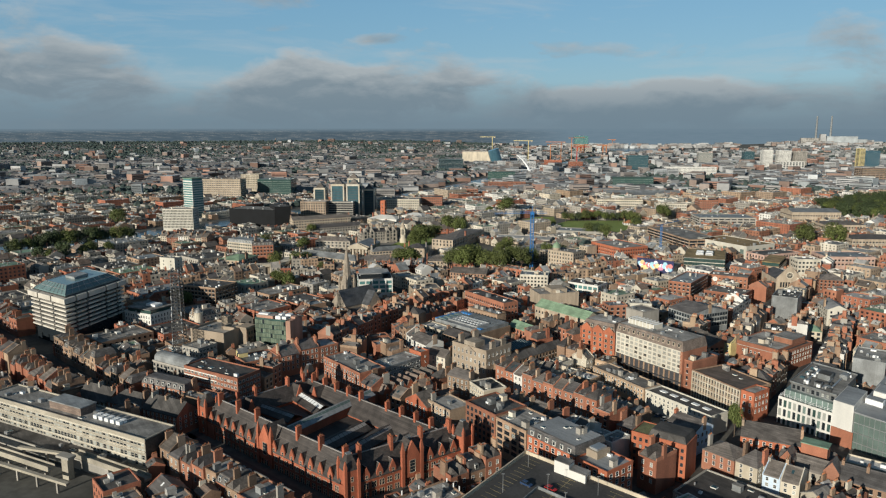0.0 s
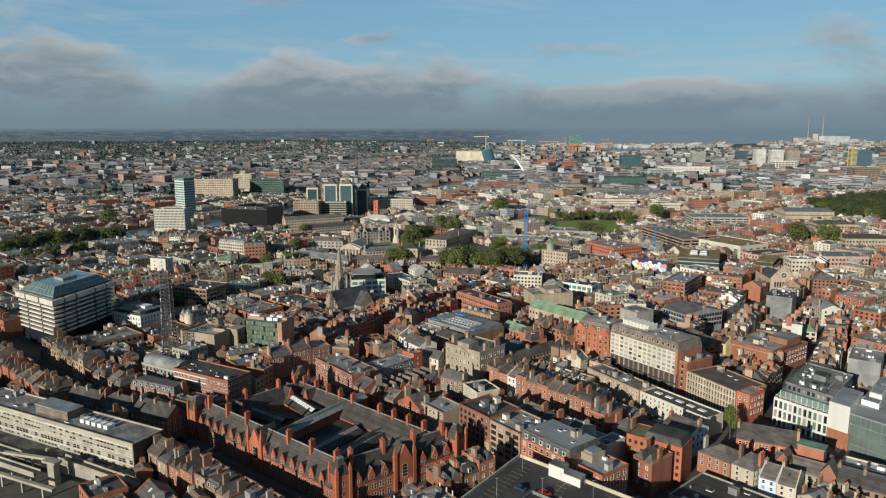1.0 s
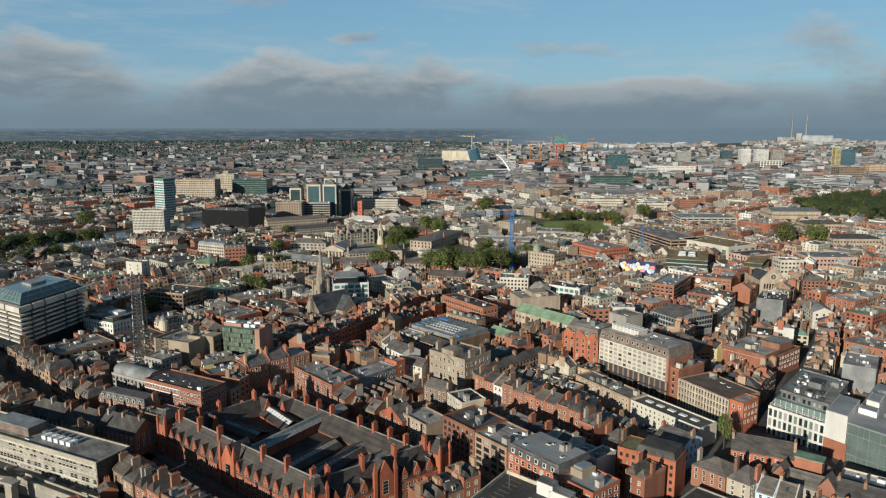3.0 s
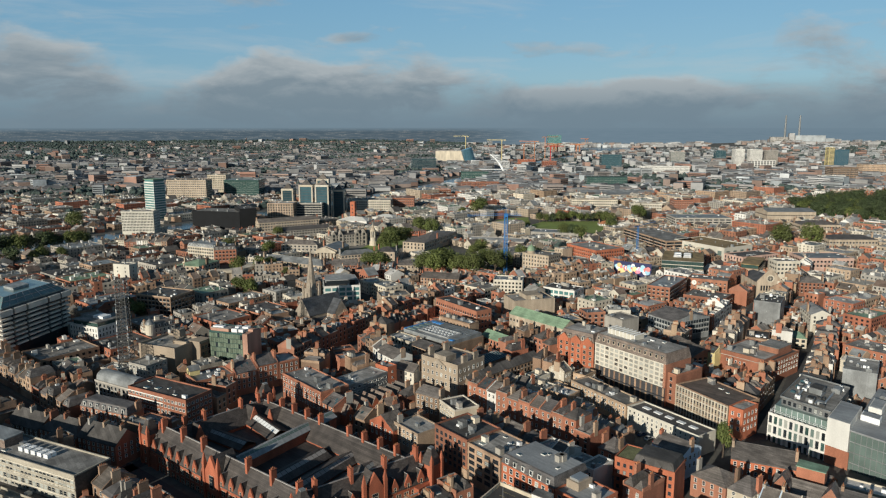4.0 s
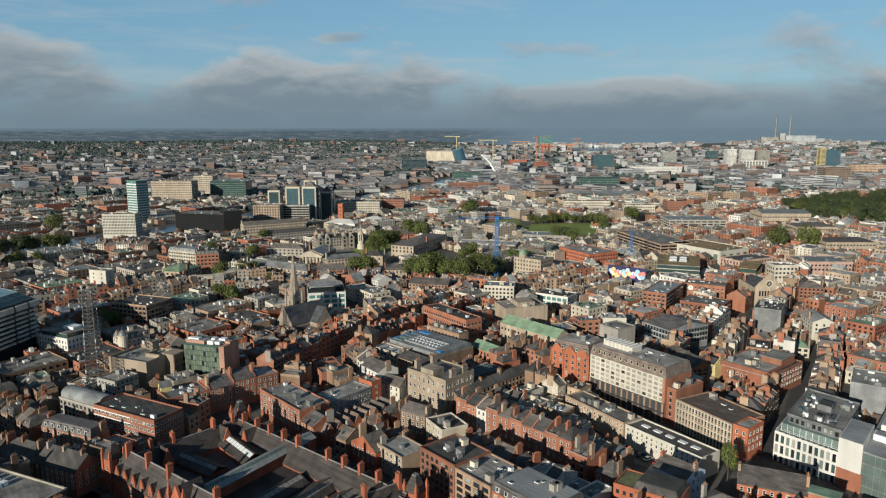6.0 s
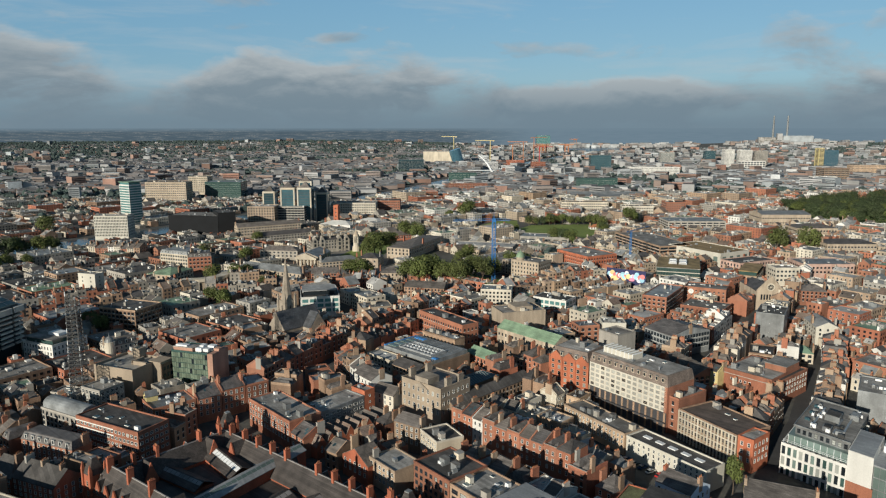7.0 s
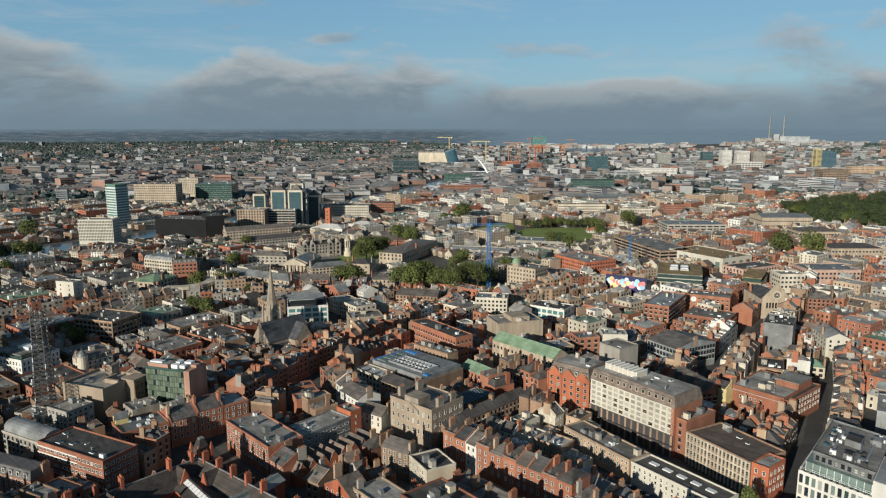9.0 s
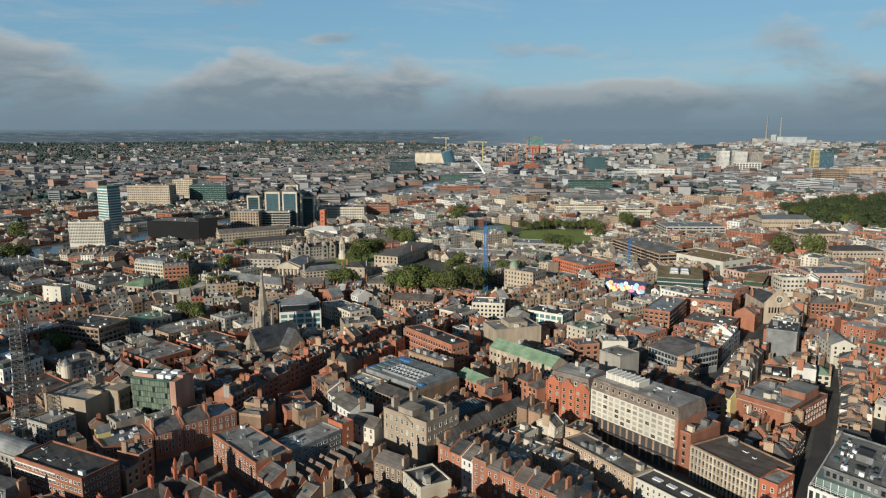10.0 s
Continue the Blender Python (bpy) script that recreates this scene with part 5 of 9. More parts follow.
for i in range(8):
    car(p(2.5 + i * 4.1, -2.6 - 0.4 * (i % 2), 0), p.side_angle, LEVEL + 0.05, ("car_blue", "car_silver", "car_blue", "car_white", "car_red", "car_silver", "car_blue", "car_white")[i],
        ("dark blue", "silver grey", "dark blue", "white", "red", "silver grey", "dark blue", "white")[i] + " car parked in a lane behind the shops")
hero((64, 149), (81, 116.8), 11, 12.6, "buff_brick", name="rear_warehouse", category="building", floors=4, bay=2.2, win=(1.0, 1.5), sides="f", label="buff brick rear range with cluttered flat roof", clutter=2.5, roof="felt_roof")
root, p = hero((151.5, 182), (166, 162.5), 30, 16.4, "red_brick", name="department_store", category="shop", floors=4, near=0, label="blank red brick department store with small windows", clutter=1.2, roof="felt_roof")
for i in range(5):
    for s0 in (4.2 + i * 2.3,):
        k = Kit()
        k.box(p, s0, s0 + 1.1, -0.08, 0.0, 11.6, 13.0, "frame_white")
        k.box(p, s0 + 0.12, s0 + 0.98, -0.1, -0.08, 11.72, 12.88, "glass")
        k.make("window", root, p.mid())
k = Kit()
k.box(p, 0.2, p.w - 0.2, -0.12, 0.0, 14.6, 14.9, "concrete")
k.make("string_course", root, p.mid())
k = Kit()
k.box(p, p.w * 0.55, p.w - 0.5, 16, 30, 15.9, 19.4, "red_brick")
k.box(p, p.w * 0.53, p.w - 0.3, 15.8, 30.2, 19.4, 19.7, "felt_roof")
k.make("roof_storey", root, p.mid())
hero((168, 161), (194, 180), 12, 15.5, "red_brick", "flat", name="brick_corner", category="shop", floors=4, bay=2.8, sides="fr", label="red brick corner building with cluttered flat roof", clutter=2.2)
hero((163, 156), (169.5, 159.5), 3.0, 13, "vivid_brick", "hip", name="corner_shop", category="shop", floors=4, sides="f", label="orange brick corner front with hipped roof", rise=2.0)
hero((142, 187), (147.5, 178.5), 8, 15.5, "yellow_paint", "pitched", name="yellow_house", category="house", floors=4, sides="f", label="narrow yellow painted house with slate roof", rise=2.2)

# west side
root, p = hero((-122, 200.6), (-102.7, 193.2), 13, 25, "green_glass", name="glass_office", category="office", floors=6, near=0, label="green glass panelled office with brick end wall", clutter=0)
b0 = p.mid()
for fl in range(9):
    for i in range(16):
        s0, dz = i * p.w / 16, 0.14 * math.sin(i * 0.9 + fl * 0.4)
        k = Kit()
        k.box(p, s0 + 0.05, s0 + p.w / 16 - 0.05, -0.14 - 0.05 * ((i + fl) % 2), 0.0, 1.2 + fl * 2.64 + dz, 3.52 + fl * 2.64 + dz, "glass" if (i * 5 + fl * 3) % 11 == 0 else "green_panel")
        k.make("panel", root, b0)
k = Kit()
k.box(p, p.w, p.w + 3, 0, 13, -0.5, 25.4, "pink_brick")
k.box(p, p.w, p.w + 3, 5.5, 8.5, 25.4, 26.6, "pink_brick")
k.make("end_wall", root, b0)
k = Kit()
k.box(p, 0.3, p.w * 0.55, 1.2, 6.5, 25.0, 27.0, "pink_brick")
k.box(p, 0.1, p.w * 0.57, 1.0, 6.7, 27.0, 27.2, "felt_roof")
k.make("penthouse", root, b0)
for s, t, w, d, h in ((1.2, 2, 6.5, 2.6, 27.9), (12.4, 2.2, 3.4, 2.2, 27.0), (12.6, 5.4, 2.2, 3.2, 27.4), (16.2, 3.2, 2.8, 2.4, 26.6), (16.0, 7.2, 3.6, 3.0, 27.1), (10.0, 9.0, 2.4, 2.4, 26.4)):
    k = Kit()
    k.box(p, s, s + w, t, t + d, 27.1 if s < 2 else 24.9, h, "white_metal")
    k.make("plant_unit", root, b0)
root, p = hero((-158, 196), (-136, 185.5), 21, 19.2, "concrete_warm", name="concrete_block", category="building", floors=3, near=0, label="blank beige concrete block with rooftop parking and towers", clutter=0.15, parapet=1.3, roof="concrete")
b0 = p.mid()
k = Kit()
k.box(p, p.w - 2.4, p.w + 5, 13, 21.5, -0.5, 20.8, "concrete_warm")
k.make("stair_tower", root, b0)
k = Kit()
k.box(p, p.w + 5, p.w + 5.3, 13.2, 21.3, -0.5, 19.6, "brown_brick")
k.make("tower_side", root, b0)
for fl in range(5):
    for t in (14.6, 16.9, 19.2):
        k = Kit()
        k.box(p, p.w + 5.3, p.w + 5.42, t, t + 1.3, 2.2 + fl * 3.5, 4.0 + fl * 3.5, "glass")
        k.make("window", root, b0)
k = Kit()
k.box(p, 8, 12.5, 16.8, 21.2, 19, 24.6, "concrete_warm")
k.make("lift_tower", root, b0)
k = Kit()
k.box(p, p.w - 9.5, p.w - 0.4, 9.0, 10.2, 19.0, 21.2, "concrete_warm")
k.box(p, p.w - 9.5, p.w - 8.4, 9.0, 16.5, 19.0, 21.2, "concrete_warm")
k.make("ramp_wall", root, b0)
k = Kit()
k.box(p, p.w + 0.1, p.w + 3.2, -3, 8, 0, 3.2, "green_hoarding")
k.make("hoarding", root, b0)
# cream corner house with a domed turret
root, p = hero((-169, 242), (-157.6, 253.3), 12, 14.5, "stucco", "mansard", name="corner_house", category="house", floors=4, bay=2.5, win=(1.2, 1.9), sides="fl", label="cream rendered corner house with domed round turret", clutter=0.5)
k = Kit()
k.tube(p(0.6, 0.6, -0.5), p(0.6, 0.6, 17.2), 2.5, 2.5, "stucco", 14)
k.tube(p(0.6, 0.6, 17.2), p(0.6, 0.6, 17.6), 2.9, 2.9, "stucco", 14)
k.make("turret", root, p.mid())
k = Kit()
k.tube(p(0.6, 0.6, 17.6), p(0.6, 0.6, 19.2), 2.5, 2.0, "lead", 14)
k.tube(p(0.6, 0.6, 19.2), p(0.6, 0.6, 20.6), 2.0, 0.5, "lead", 14)
k.tube(p(0.6, 0.6, 20.6), p(0.6, 0.6, 22.4), 0.2, 0.05, "lead", 6)
k.make("dome", root, p.mid())
for a, b, d, h, st in (((-98.6, 158.6), (-89.5, 165.2), 13, 15.5, "pitched"), ((-89.3, 165.4), (-80.5, 172), 13, 17, "pitched"), ((-80.3, 172.2), (-71, 179), 13, 16, "flat")):
    hero(a, b, d, h, "red_brick", st, name="brick_house", category="house", floors=4, bay=2.2, win=(1.1, 1.9), sides="fl", label="red brick town house with slate roof and stacks", group="red brick street row")
# brick range with a grey sheet roof and an ochre rooftop gable
root, p = hero((-114.1, 147.5), (-99, 158.3), 14.5, 15.5, "red_brick", name="brick_range", category="building", floors=4, bay=2.4, win=(1.3, 1.9), sides="fl", label="red brick range with grey sheet roof and ochre gable", clutter=0.4, roof="lead")
k = Kit()
prof = lambda s: [p(s, 10.2, 15.3), p(s, 14.0, 15.3), p(s, 14.0, 18.2), p(s, 12.1, 20.0), p(s, 10.2, 18.2)]
k.solid([prof(0.5), prof(5.5)], "yellow_paint")
k.make("rooftop_gable", root, p.mid())
k = Kit()
cap = lambda s: [p(s, 9.9, 18.0), p(s, 12.1, 20.15), p(s, 14.3, 18.0), p(s, 14.3, 18.2), p(s, 12.1, 20.4), p(s, 9.9, 18.2)]
k.solid([cap(0.2), cap(5.7)], "lead")
k.make("gable_roof", root, p.mid())
k = Kit()
k.box(p, 0.42, 0.5, 11.4, 12.8, 16.0, 18.2, "glass")
k.make("gable_window", root, p.mid())
for s, t in ((7, 3), (10.5, 3.2), (9, 10), (14, 9.5)):
    k = Kit()
    k.box(p, s, s + 1.4, t, t + 1.8, 15.3, 16.4, "white_metal")
    k.make("roof_unit", root, p.mid())
root, p = hero((-141.7, 138), (-110.2, 119), 15, 17.6, "red_brick", name="brick_office", category="office", floors=5, bay=2.2, win=(1.5, 1.3), sides="fr", label="red brick office with white window band", clutter=0.8, roof="dark_roof")
b0 = p.mid()
k = Kit()
k.box(p, -0.05, p.w * 0.62, -0.25, 0.0, 13.9, 14.3, "frame_white")
k.box(p, -0.05, p.w * 0.62, -0.25, 0.0, 16.4, 16.8, "frame_white")
k.make("band", root, b0)
q = Plot((-165, 157), (-141, 141.8), 9)
root, p = hero(q(0, 0, 0)[:2], q(q.w, 0, 0)[:2], 9, 14, "concrete", name="barrel_hall", category="building", floors=4, near=1, label="office block with long pale barrel roof hall", clutter=0)
k = Kit()
arc = lambda s: [p(s, 0.6 + 7.8 * (0.5 - 0.5 * math.cos(a)), 16.2 + 2.6 * math.sin(a)) for a in [math.pi * i / 8 for i in range(9)]] + [p(s, 8.4, 14.1), p(s, 0.6, 14.1)]
k.solid([arc(1), arc(p.w - 1)], "lead")
k.make("barrel_roof", root, p.mid())
hero((-159, 128.3), (-134, 116), 9, 13, "orange_brick", "mansard", name="loft_building", category="building", floors=4, bay=2.7, sides="f", label="orange brick building with white round dormers", clutter=0)
a, u = Vector((-185, 117)), Vector((58, -31)).normalized()
for s0, s1, h, style, wall in ((0, 21, 11, "pitched", "brown_brick"), (21.1, 44, 12, "hip", "red_brick"), (44.1, 65.7, 13, "pitched", "red_brick")):
    hero(tuple(a + u * s0), tuple(a + u * s1), 12, h, wall, style, name="brick_range", category="building", floors=4, bay=2.6, sides="fr", rise=4.6, roof="dark_roof", label="dark brick range with black slate roof and stacks",
         stacks=[(2, 6), (10, 6), (19, 6)])
# between the two terraces
hero((-75.4, 155.8), (-53.8, 129.2), 15, 16.2, "red_brick", name="red_office", category="office", floors=4, bay=2.4, win=(1.1, 1.8), sides="fl", label="red brick block with white windows and grey roof", clutter=2.2)
hero((-53.4, 128.8), (-47.2, 121.2), 12, 12.5, "red_brick", "pitched", name="red_house", category="house", floors=3, bay=2.5, sides="f", label="red brick house with slate roof")
hero((-24.8, 160.2), (-20.5, 164.4), 9, 16.5, "vivid_brick", name="brick_annex", category="building", floors=4, bay=3, win=(0.9, 1.2), sides="f", label="tall red brick end block of the metal office", clutter=0.5)
root, p = hero((-48.5, 136), (-25, 160), 12, 14.5, "lead", name="metal_office", category="office", floors=4, bay=3, win=(2.2, 1.2), sides="fl", label="grey metal-clad office with green glazing and decks", clutter=2)
for i in range(8):
    u = Vector((0.73, 0.683))
    a = Vector((-42, 120.5)) + u * (i * 4.95)
    hero(a, a + u * 4.9, 9, 9.4, "vivid_brick", "gable", gap=0.0, roof="tile_roof", name="gabled_house", category="house", group="row of gabled brick houses", floors=3, bay=2.4, win=(0.9, 2.2), sides="f", rise=3.7, stacks=[],
         label="red brick house with steep gable in a row")
hero((-31, 109), (-21, 97.5), 9, 12, "market_brick", "gable", gap=0, name="gabled_house", category="house", floors=3, sides="f", rise=4.5, label="red brick gabled house with tall chimney")
hero((-20.5, 101), (-11, 88.2), 12, 14, "buff_brick", name="beige_block", category="building", floors=4, bay=2.4, win=(1.4, 1.5), sides="f", label="beige rendered block with white windows", clutter=0.2)
hero((-31, 187), (-22.5, 174.5), 12, 16.5, "white_paint", "pitched", name="white_house", category="house", floors=4, sides="f", label="tall white rendered house with slate roof", rise=3)
hero((-22.3, 174.3), (-12, 166), 9, 12, "stucco", "pitched", name="white_house", category="house", floors=3, sides="f", label="lower pale rendered house with slate roof", rise=3)
root, p = hero((-8, 167.4), (9, 150), 20, 20.5, "concrete_warm", "flat", name="stone_mansion", category="building", floors=4, bay=2.9, win=(1.1, 2.0), sides="fr", label="brown-grey granite town mansion with pediment and stacks", roof="slate", clutter=0)
b0 = p.mid()
k = Kit()
k.box(p, p.w / 2 - 4, p.w / 2 + 4, 0.5, 8, 19.5, 23.5, "church_stone")
prof = lambda t: [p(p.w / 2 - 5, t, 18.8), p(p.w / 2 + 5, t, 18.8), p(p.w / 2, t, 21.2)]
k.solid([prof(-0.6), prof(0.2)], "church_stone")
k.make("attic", root, b0)
for s, t in ((2, 5), (p.w - 1, 6), (p.w - 1, 14), (3, 15)):
    chimney(p, b0, root, s, t, 19, 24.5, rng, "church_stone", 3.4, 1.6)
root, p = hero((-18.5, 226), (7.5, 197), 28, 15.2, "brown_brick", name="shopping_courtyard", category="shopping centre", floors=4, near=1, label="shopping courtyard with pale ribbed deck and open trussed roof", clutter=0, roof="felt_roof")
b0 = p.mid()
# raised deck round a long opening
OPEN_S, OPEN_T = (9.5, 33.0), (5.0, 15.5)
k = Kit()
for s0, s1, t0, t1 in ((0.8, OPEN_S[0], 0.8, 27.2), (OPEN_S[1], p.w - 0.8, 0.8, 27.2), (OPEN_S[0], OPEN_S[1], 0.8, OPEN_T[0]), (OPEN_S[0], OPEN_S[1], OPEN_T[1], 27.2)):
    k.box(p, s0, s1, t0, t1, 15.3, 17.8, "lead")
k.make("roof_deck", root, b0)
for s0, s1, t0, t1 in ((OPEN_S[0] - 0.5, OPEN_S[1] + 0.5, OPEN_T[0] - 0.6, OPEN_T[0]), (OPEN_S[0] - 0.5, OPEN_S[1] + 0.5, OPEN_T[1], OPEN_T[1] + 0.6), (OPEN_S[0] - 0.6, OPEN_S[0], OPEN_T[0], OPEN_T[1]), (OPEN_S[1], OPEN_S[1] + 0.6, OPEN_T[0], OPEN_T[1])):
    k = Kit()
    k.box(p, s0, s1, t0, t1, 17.7, 18.7, "roof_grey")
    k.make("kerb", root, b0)
for i in range(9):
    k = Kit()
    s = OPEN_S[0] + 1.6 + i * 2.6
    k.box(p, s - 0.16, s + 0.16, OPEN_T[0], OPEN_T[1], 18.3, 18.7, "white_metal")
    k.make("truss", root, b0)
for t in (OPEN_T[0] + 3.5, OPEN_T[0] + 7):
    k = Kit()
    k.box(p, OPEN_S[0], OPEN_S[1], t - 0.16, t + 0.16, 18.0, 18.3, "white_metal")
    k.make("truss", root, b0)
for i in range(16):
    k = Kit()
    s = 2.0 + i * 2.25
    k.box(p, s - 0.14, s + 0.14, OPEN_T[1] + 1.6, 26.4, 17.75, 18.25, "metal")
    k.make("rib", root, b0)
for i in range(4):
    k = Kit()
    k.box(p, 1.6, OPEN_S[0] - 1.2, 3.0 + i * 4.4, 5.4 + i * 4.4, 17.75, 18.2, "pale_glass")
    k.make("roof_light", root, b0)
for s, t, ww, dd in ((3.0, 21.5, 8, 2.4), (0.9, 1.0, 0.8, 24), (OPEN_S[1] + 2.5, 3, 3.0, 1.8)):
    k = Kit()
    k.box(p, s, s + ww, t, t + dd, 17.75, 18.3, "pool_blue")
    k.make("blue_roof_light", root, b0)
root, p = hero((4.5, 248.2), (21.5, 229), 8, 18.6, "brown_brick", name="stock_block", category="building", floors=4, near=1, label="brown brick block with grey lead roof and plant", clutter=2.0, roof="lead")
hero((-26, 219.3), (-13.2, 205), 9.3, 15.4, "stucco", gap=0.1, name="flat_block", category="building", floors=4, near=1, label="pale rendered block with smooth pale flat roof", roof="pale_roof", clutter=0.3)
hero((-12.8, 204.6), (-0.2, 190.5), 9.3, 14.4, "brown_brick", "pitched", gap=0.1, name="slate_range", category="building", floors=4, near=1, label="brown brick range with dark slate roof", rise=2.8)
root, p = hero((15, 152), (56, 187.2), 8.6, 12.0, "brown_brick", "pitched", name="rear_range", category="building", floors=3, near=1, label="long brown brick range with dark slate roof", rise=2.6, stacks=[(6, 4.3), (19, 4.3), (33, 4.3)], roof="dark_roof")
root, p = hero((17.5, 166.5), (40, 185.8), 11, 14.0, "brown_brick", "hip", name="glazed_hall", category="hall", floors=3, near=0, label="low brick hall under a blue-grey glazed roof", rise=2.0, stacks=[], roof="sky_glass")
for i in range(13):
    for t0, t1 in ((-0.1, 5.4), (11.1, 5.6)):
        k = Kit()
        s = 5.5 + i * 1.55
        a, b = p(s, t0, 14.2), p(s, t1, 16.25)
        k.tube(a, b, 0.09, 0.09, "lead", 4)
        k.make("glazing_bar", root, p.mid())
root, p = hero((49, 257), (75.5, 221), 12, 17.6, "pale_stone", "pitched", name="green_roof_hall", roof="copper_green", category="hall", floors=3, label="pale stone hall with long green copper roof", stacks=[], rise=3.8, near=1)
hero((28, 226), (40, 208), 10, 13, "red_brick", "pitched", name="brick_hall", roof="copper_green", category="hall", floors=3, label="small brick hall with green copper roof", stacks=[], near=1)
hero((191, 137), (202.3, 128.7), 23, 20.6, "lead", name="metal_block", category="building", floors=4, near=0, label="grey metal-clad box with flat roof", roof="felt_roof", clutter=1.0)
hero((-11.4, 131), (-1.2, 122.8), 9, 15.4, "brown_brick", "pitched", name="brown_house", category="house", floors=4, bay=2.4, sides="fr", label="brown brick Georgian house with slate roof", rise=2.6)
hero((-0.9, 122.4), (5, 109.8), 12, 14.6, "stucco", name="arcaded_house", category="building", floors=4, bay=1.7, win=(0.95, 1.5), sides="fl", label="cream rendered block with rows of narrow windows", roof="dark_roof", clutter=1.5)
# red terrace on the long shopping street
ROW = [(6.2, "red_brick"), (6.0, "red_brick"), (5.6, "white_paint"), (6.4, "orange_brick"), (6.6, "orange_brick"), (6.2, "orange_brick"), (5.8, "red_brick"), (6.2, "orange_brick"), (6.0, "orange_brick"), (6.4, "orange_brick")]
a0, u0 = Vector((13.0, 139.5)), Vector((0.655, -0.756))
for i, (w, wall) in enumerate(ROW):
    hero(a0, a0 + u0 * (w - 0.03), rng.uniform(10, 12.5), 16.4 + rng.uniform(-0.5, 0.6), wall, ("valley", "pitched", "pitched", "valley", "hip")[i % 5], gap=0.0, name="shop_house", category="house", group="red brick shopping street terrace",
         floors=4, bay=2.0, win=(1.0, 1.6), sides="fb", rise=2.9, label=WALL_WORDS[wall] + " Georgian house with sash windows in a terrace")
    a0 = a0 + u0 * w
take([Vector(q) for q in ((122, 84), (134.5, 98), (152, 71), (160, 58), (141, 42), (128, 57))])
hero((126.5, 73), (137, 57), 8, 5.5, "orange_brick", "pitched", gap=0, name="low_shop", category="shop", floors=1, sides="f", label="low brick shop with dark slate roof", rise=2.5, stacks=[])
# south-east corner
hero((86, 56), (94, 45.5), 12, 12, "orange_brick", "hip", name="corner_terrace", category="house", floors=3, sides="fr", label="orange brick corner terrace with hipped roof")
hero((94.3, 45.1), (99.6, 38.6), 13, 12.4, "stucco", "hip", name="corner_terrace", category="house", floors=4, sides="fr", label="cream rendered corner house with hipped roof")
hero((101, 37.5), (105.5, 33.5), 14, 11, "pale_blue", "pitched", name="blue_house", category="house", floors=3, sides="f", label="pale blue rendered house with slate roof")
hero((105.6, 33.4), (110.5, 29.5), 14, 10.6, "stucco", "pitched", name="cream_house", category="house", floors=3, sides="f", label="cream rendered house with slate roof")
root, p = hero((112, 49.5), (125, 38.5), 10, 9.5, "grey_stone", "pitched", name="slate_hall", category="hall", floors=2, near=1, label="low stone hall with dark slate roof and rooflights", rise=3.4, stacks=[])
hero((126.5, 37), (141, 25), 12, 9.8, "brown_brick", "pitched", name="slate_hall", category="hall", floors=2, near=1, label="low brown brick hall with slate roof and stacks", rise=3.8, stacks=[(2, 6), (10, 6), (17, 6)])
hero((136.5, 47.5), (149, 37), 8, 10.2, "stucco", name="flat_block", category="building", floors=2, near=1, label="low rendered block with pale flat roof", roof="pale_roof", clutter=0.8)
hero((105, 66), (124.6, 55.6), 15, 12.6, "vivid_brick", "pitched", name="brick_lodge", category="building", floors=3, bay=2.2, sides="fr", label="orange brick lodge with slate roofs and green deck", rise=3.8)
k = Kit()
k.box(p, 6, 15, 9, 14.5, 11.0, 16.0, "orange_brick")
k.box(p, 5.7, 15.3, 8.7, 14.8, 16.0, 16.3, "copper_green")
k.make("green_deck", root, p.mid())
for s0 in (3.5, 18.5):
    k = Kit()
    prof = lambda t: [p(s0 - 2.6, t, 0), p(s0 + 2.6, t, 0), p(s0 + 2.6, t, 11.8), p(s0, t, 15.6), p(s0 - 2.6, t, 11.8)]
    k.solid([prof(-1.0), prof(0.2)], "orange_brick")
    k.make("gable", root, p.mid())
    k = Kit()
    cap = lambda t: [p(s0 - 2.7, t, 11.7), p(s0, t, 15.7), p(s0 + 2.7, t, 11.7)]
    k.solid([cap(-0.9), cap(6.5)], "slate")
    k.make("gable_roof", root, p.mid())
hero((66.5, 31), (86, 9), 24, 7.6, "concrete", name="dark_roof_block", category="building", floors=3, sides="f", label="low block with black flat roof and plant", clutter=2.2, roof="dark_roof")
hero((79, 77), (87, 66), 12, 14.2, "pale_blue", "pitched", name="white_house", category="house", floors=3, sides="fr", label="pale blue rendered corner house with pitched slate roof")


def lattice(name, label, category, x, y, z0, z1, half, mat, bay=3.0, thick=0.12, taper=1.0):
    k = Kit()
    n = int((z1 - z0) / bay)
    pt = lambda i, c: (x + half * (1 + (taper - 1) * i / n) * (1, 1, -1, -1)[c % 4], y + half * (1 + (taper - 1) * i / n) * (1, -1, -1, 1)[c % 4], z0 + (z1 - z0) * i / n)
    for i in range(n):
        for c in range(4):
            k.tube(pt(i, c), pt(i + 1, c), thick, thick, mat, 4)
            k.tube(pt(i, c), pt(i + 1, c + 1), thick * 0.6, thick * 0.6, mat, 4)
            k.tube(pt(i, c), pt(i, c + 1), thick * 0.6, thick * 0.6, mat, 4)
    root = new(name)
    root.location = (x, y, 0)
    tagged(root, label, category)
    k.make("mast", root, (x, y, 0))
    return root, pt, n


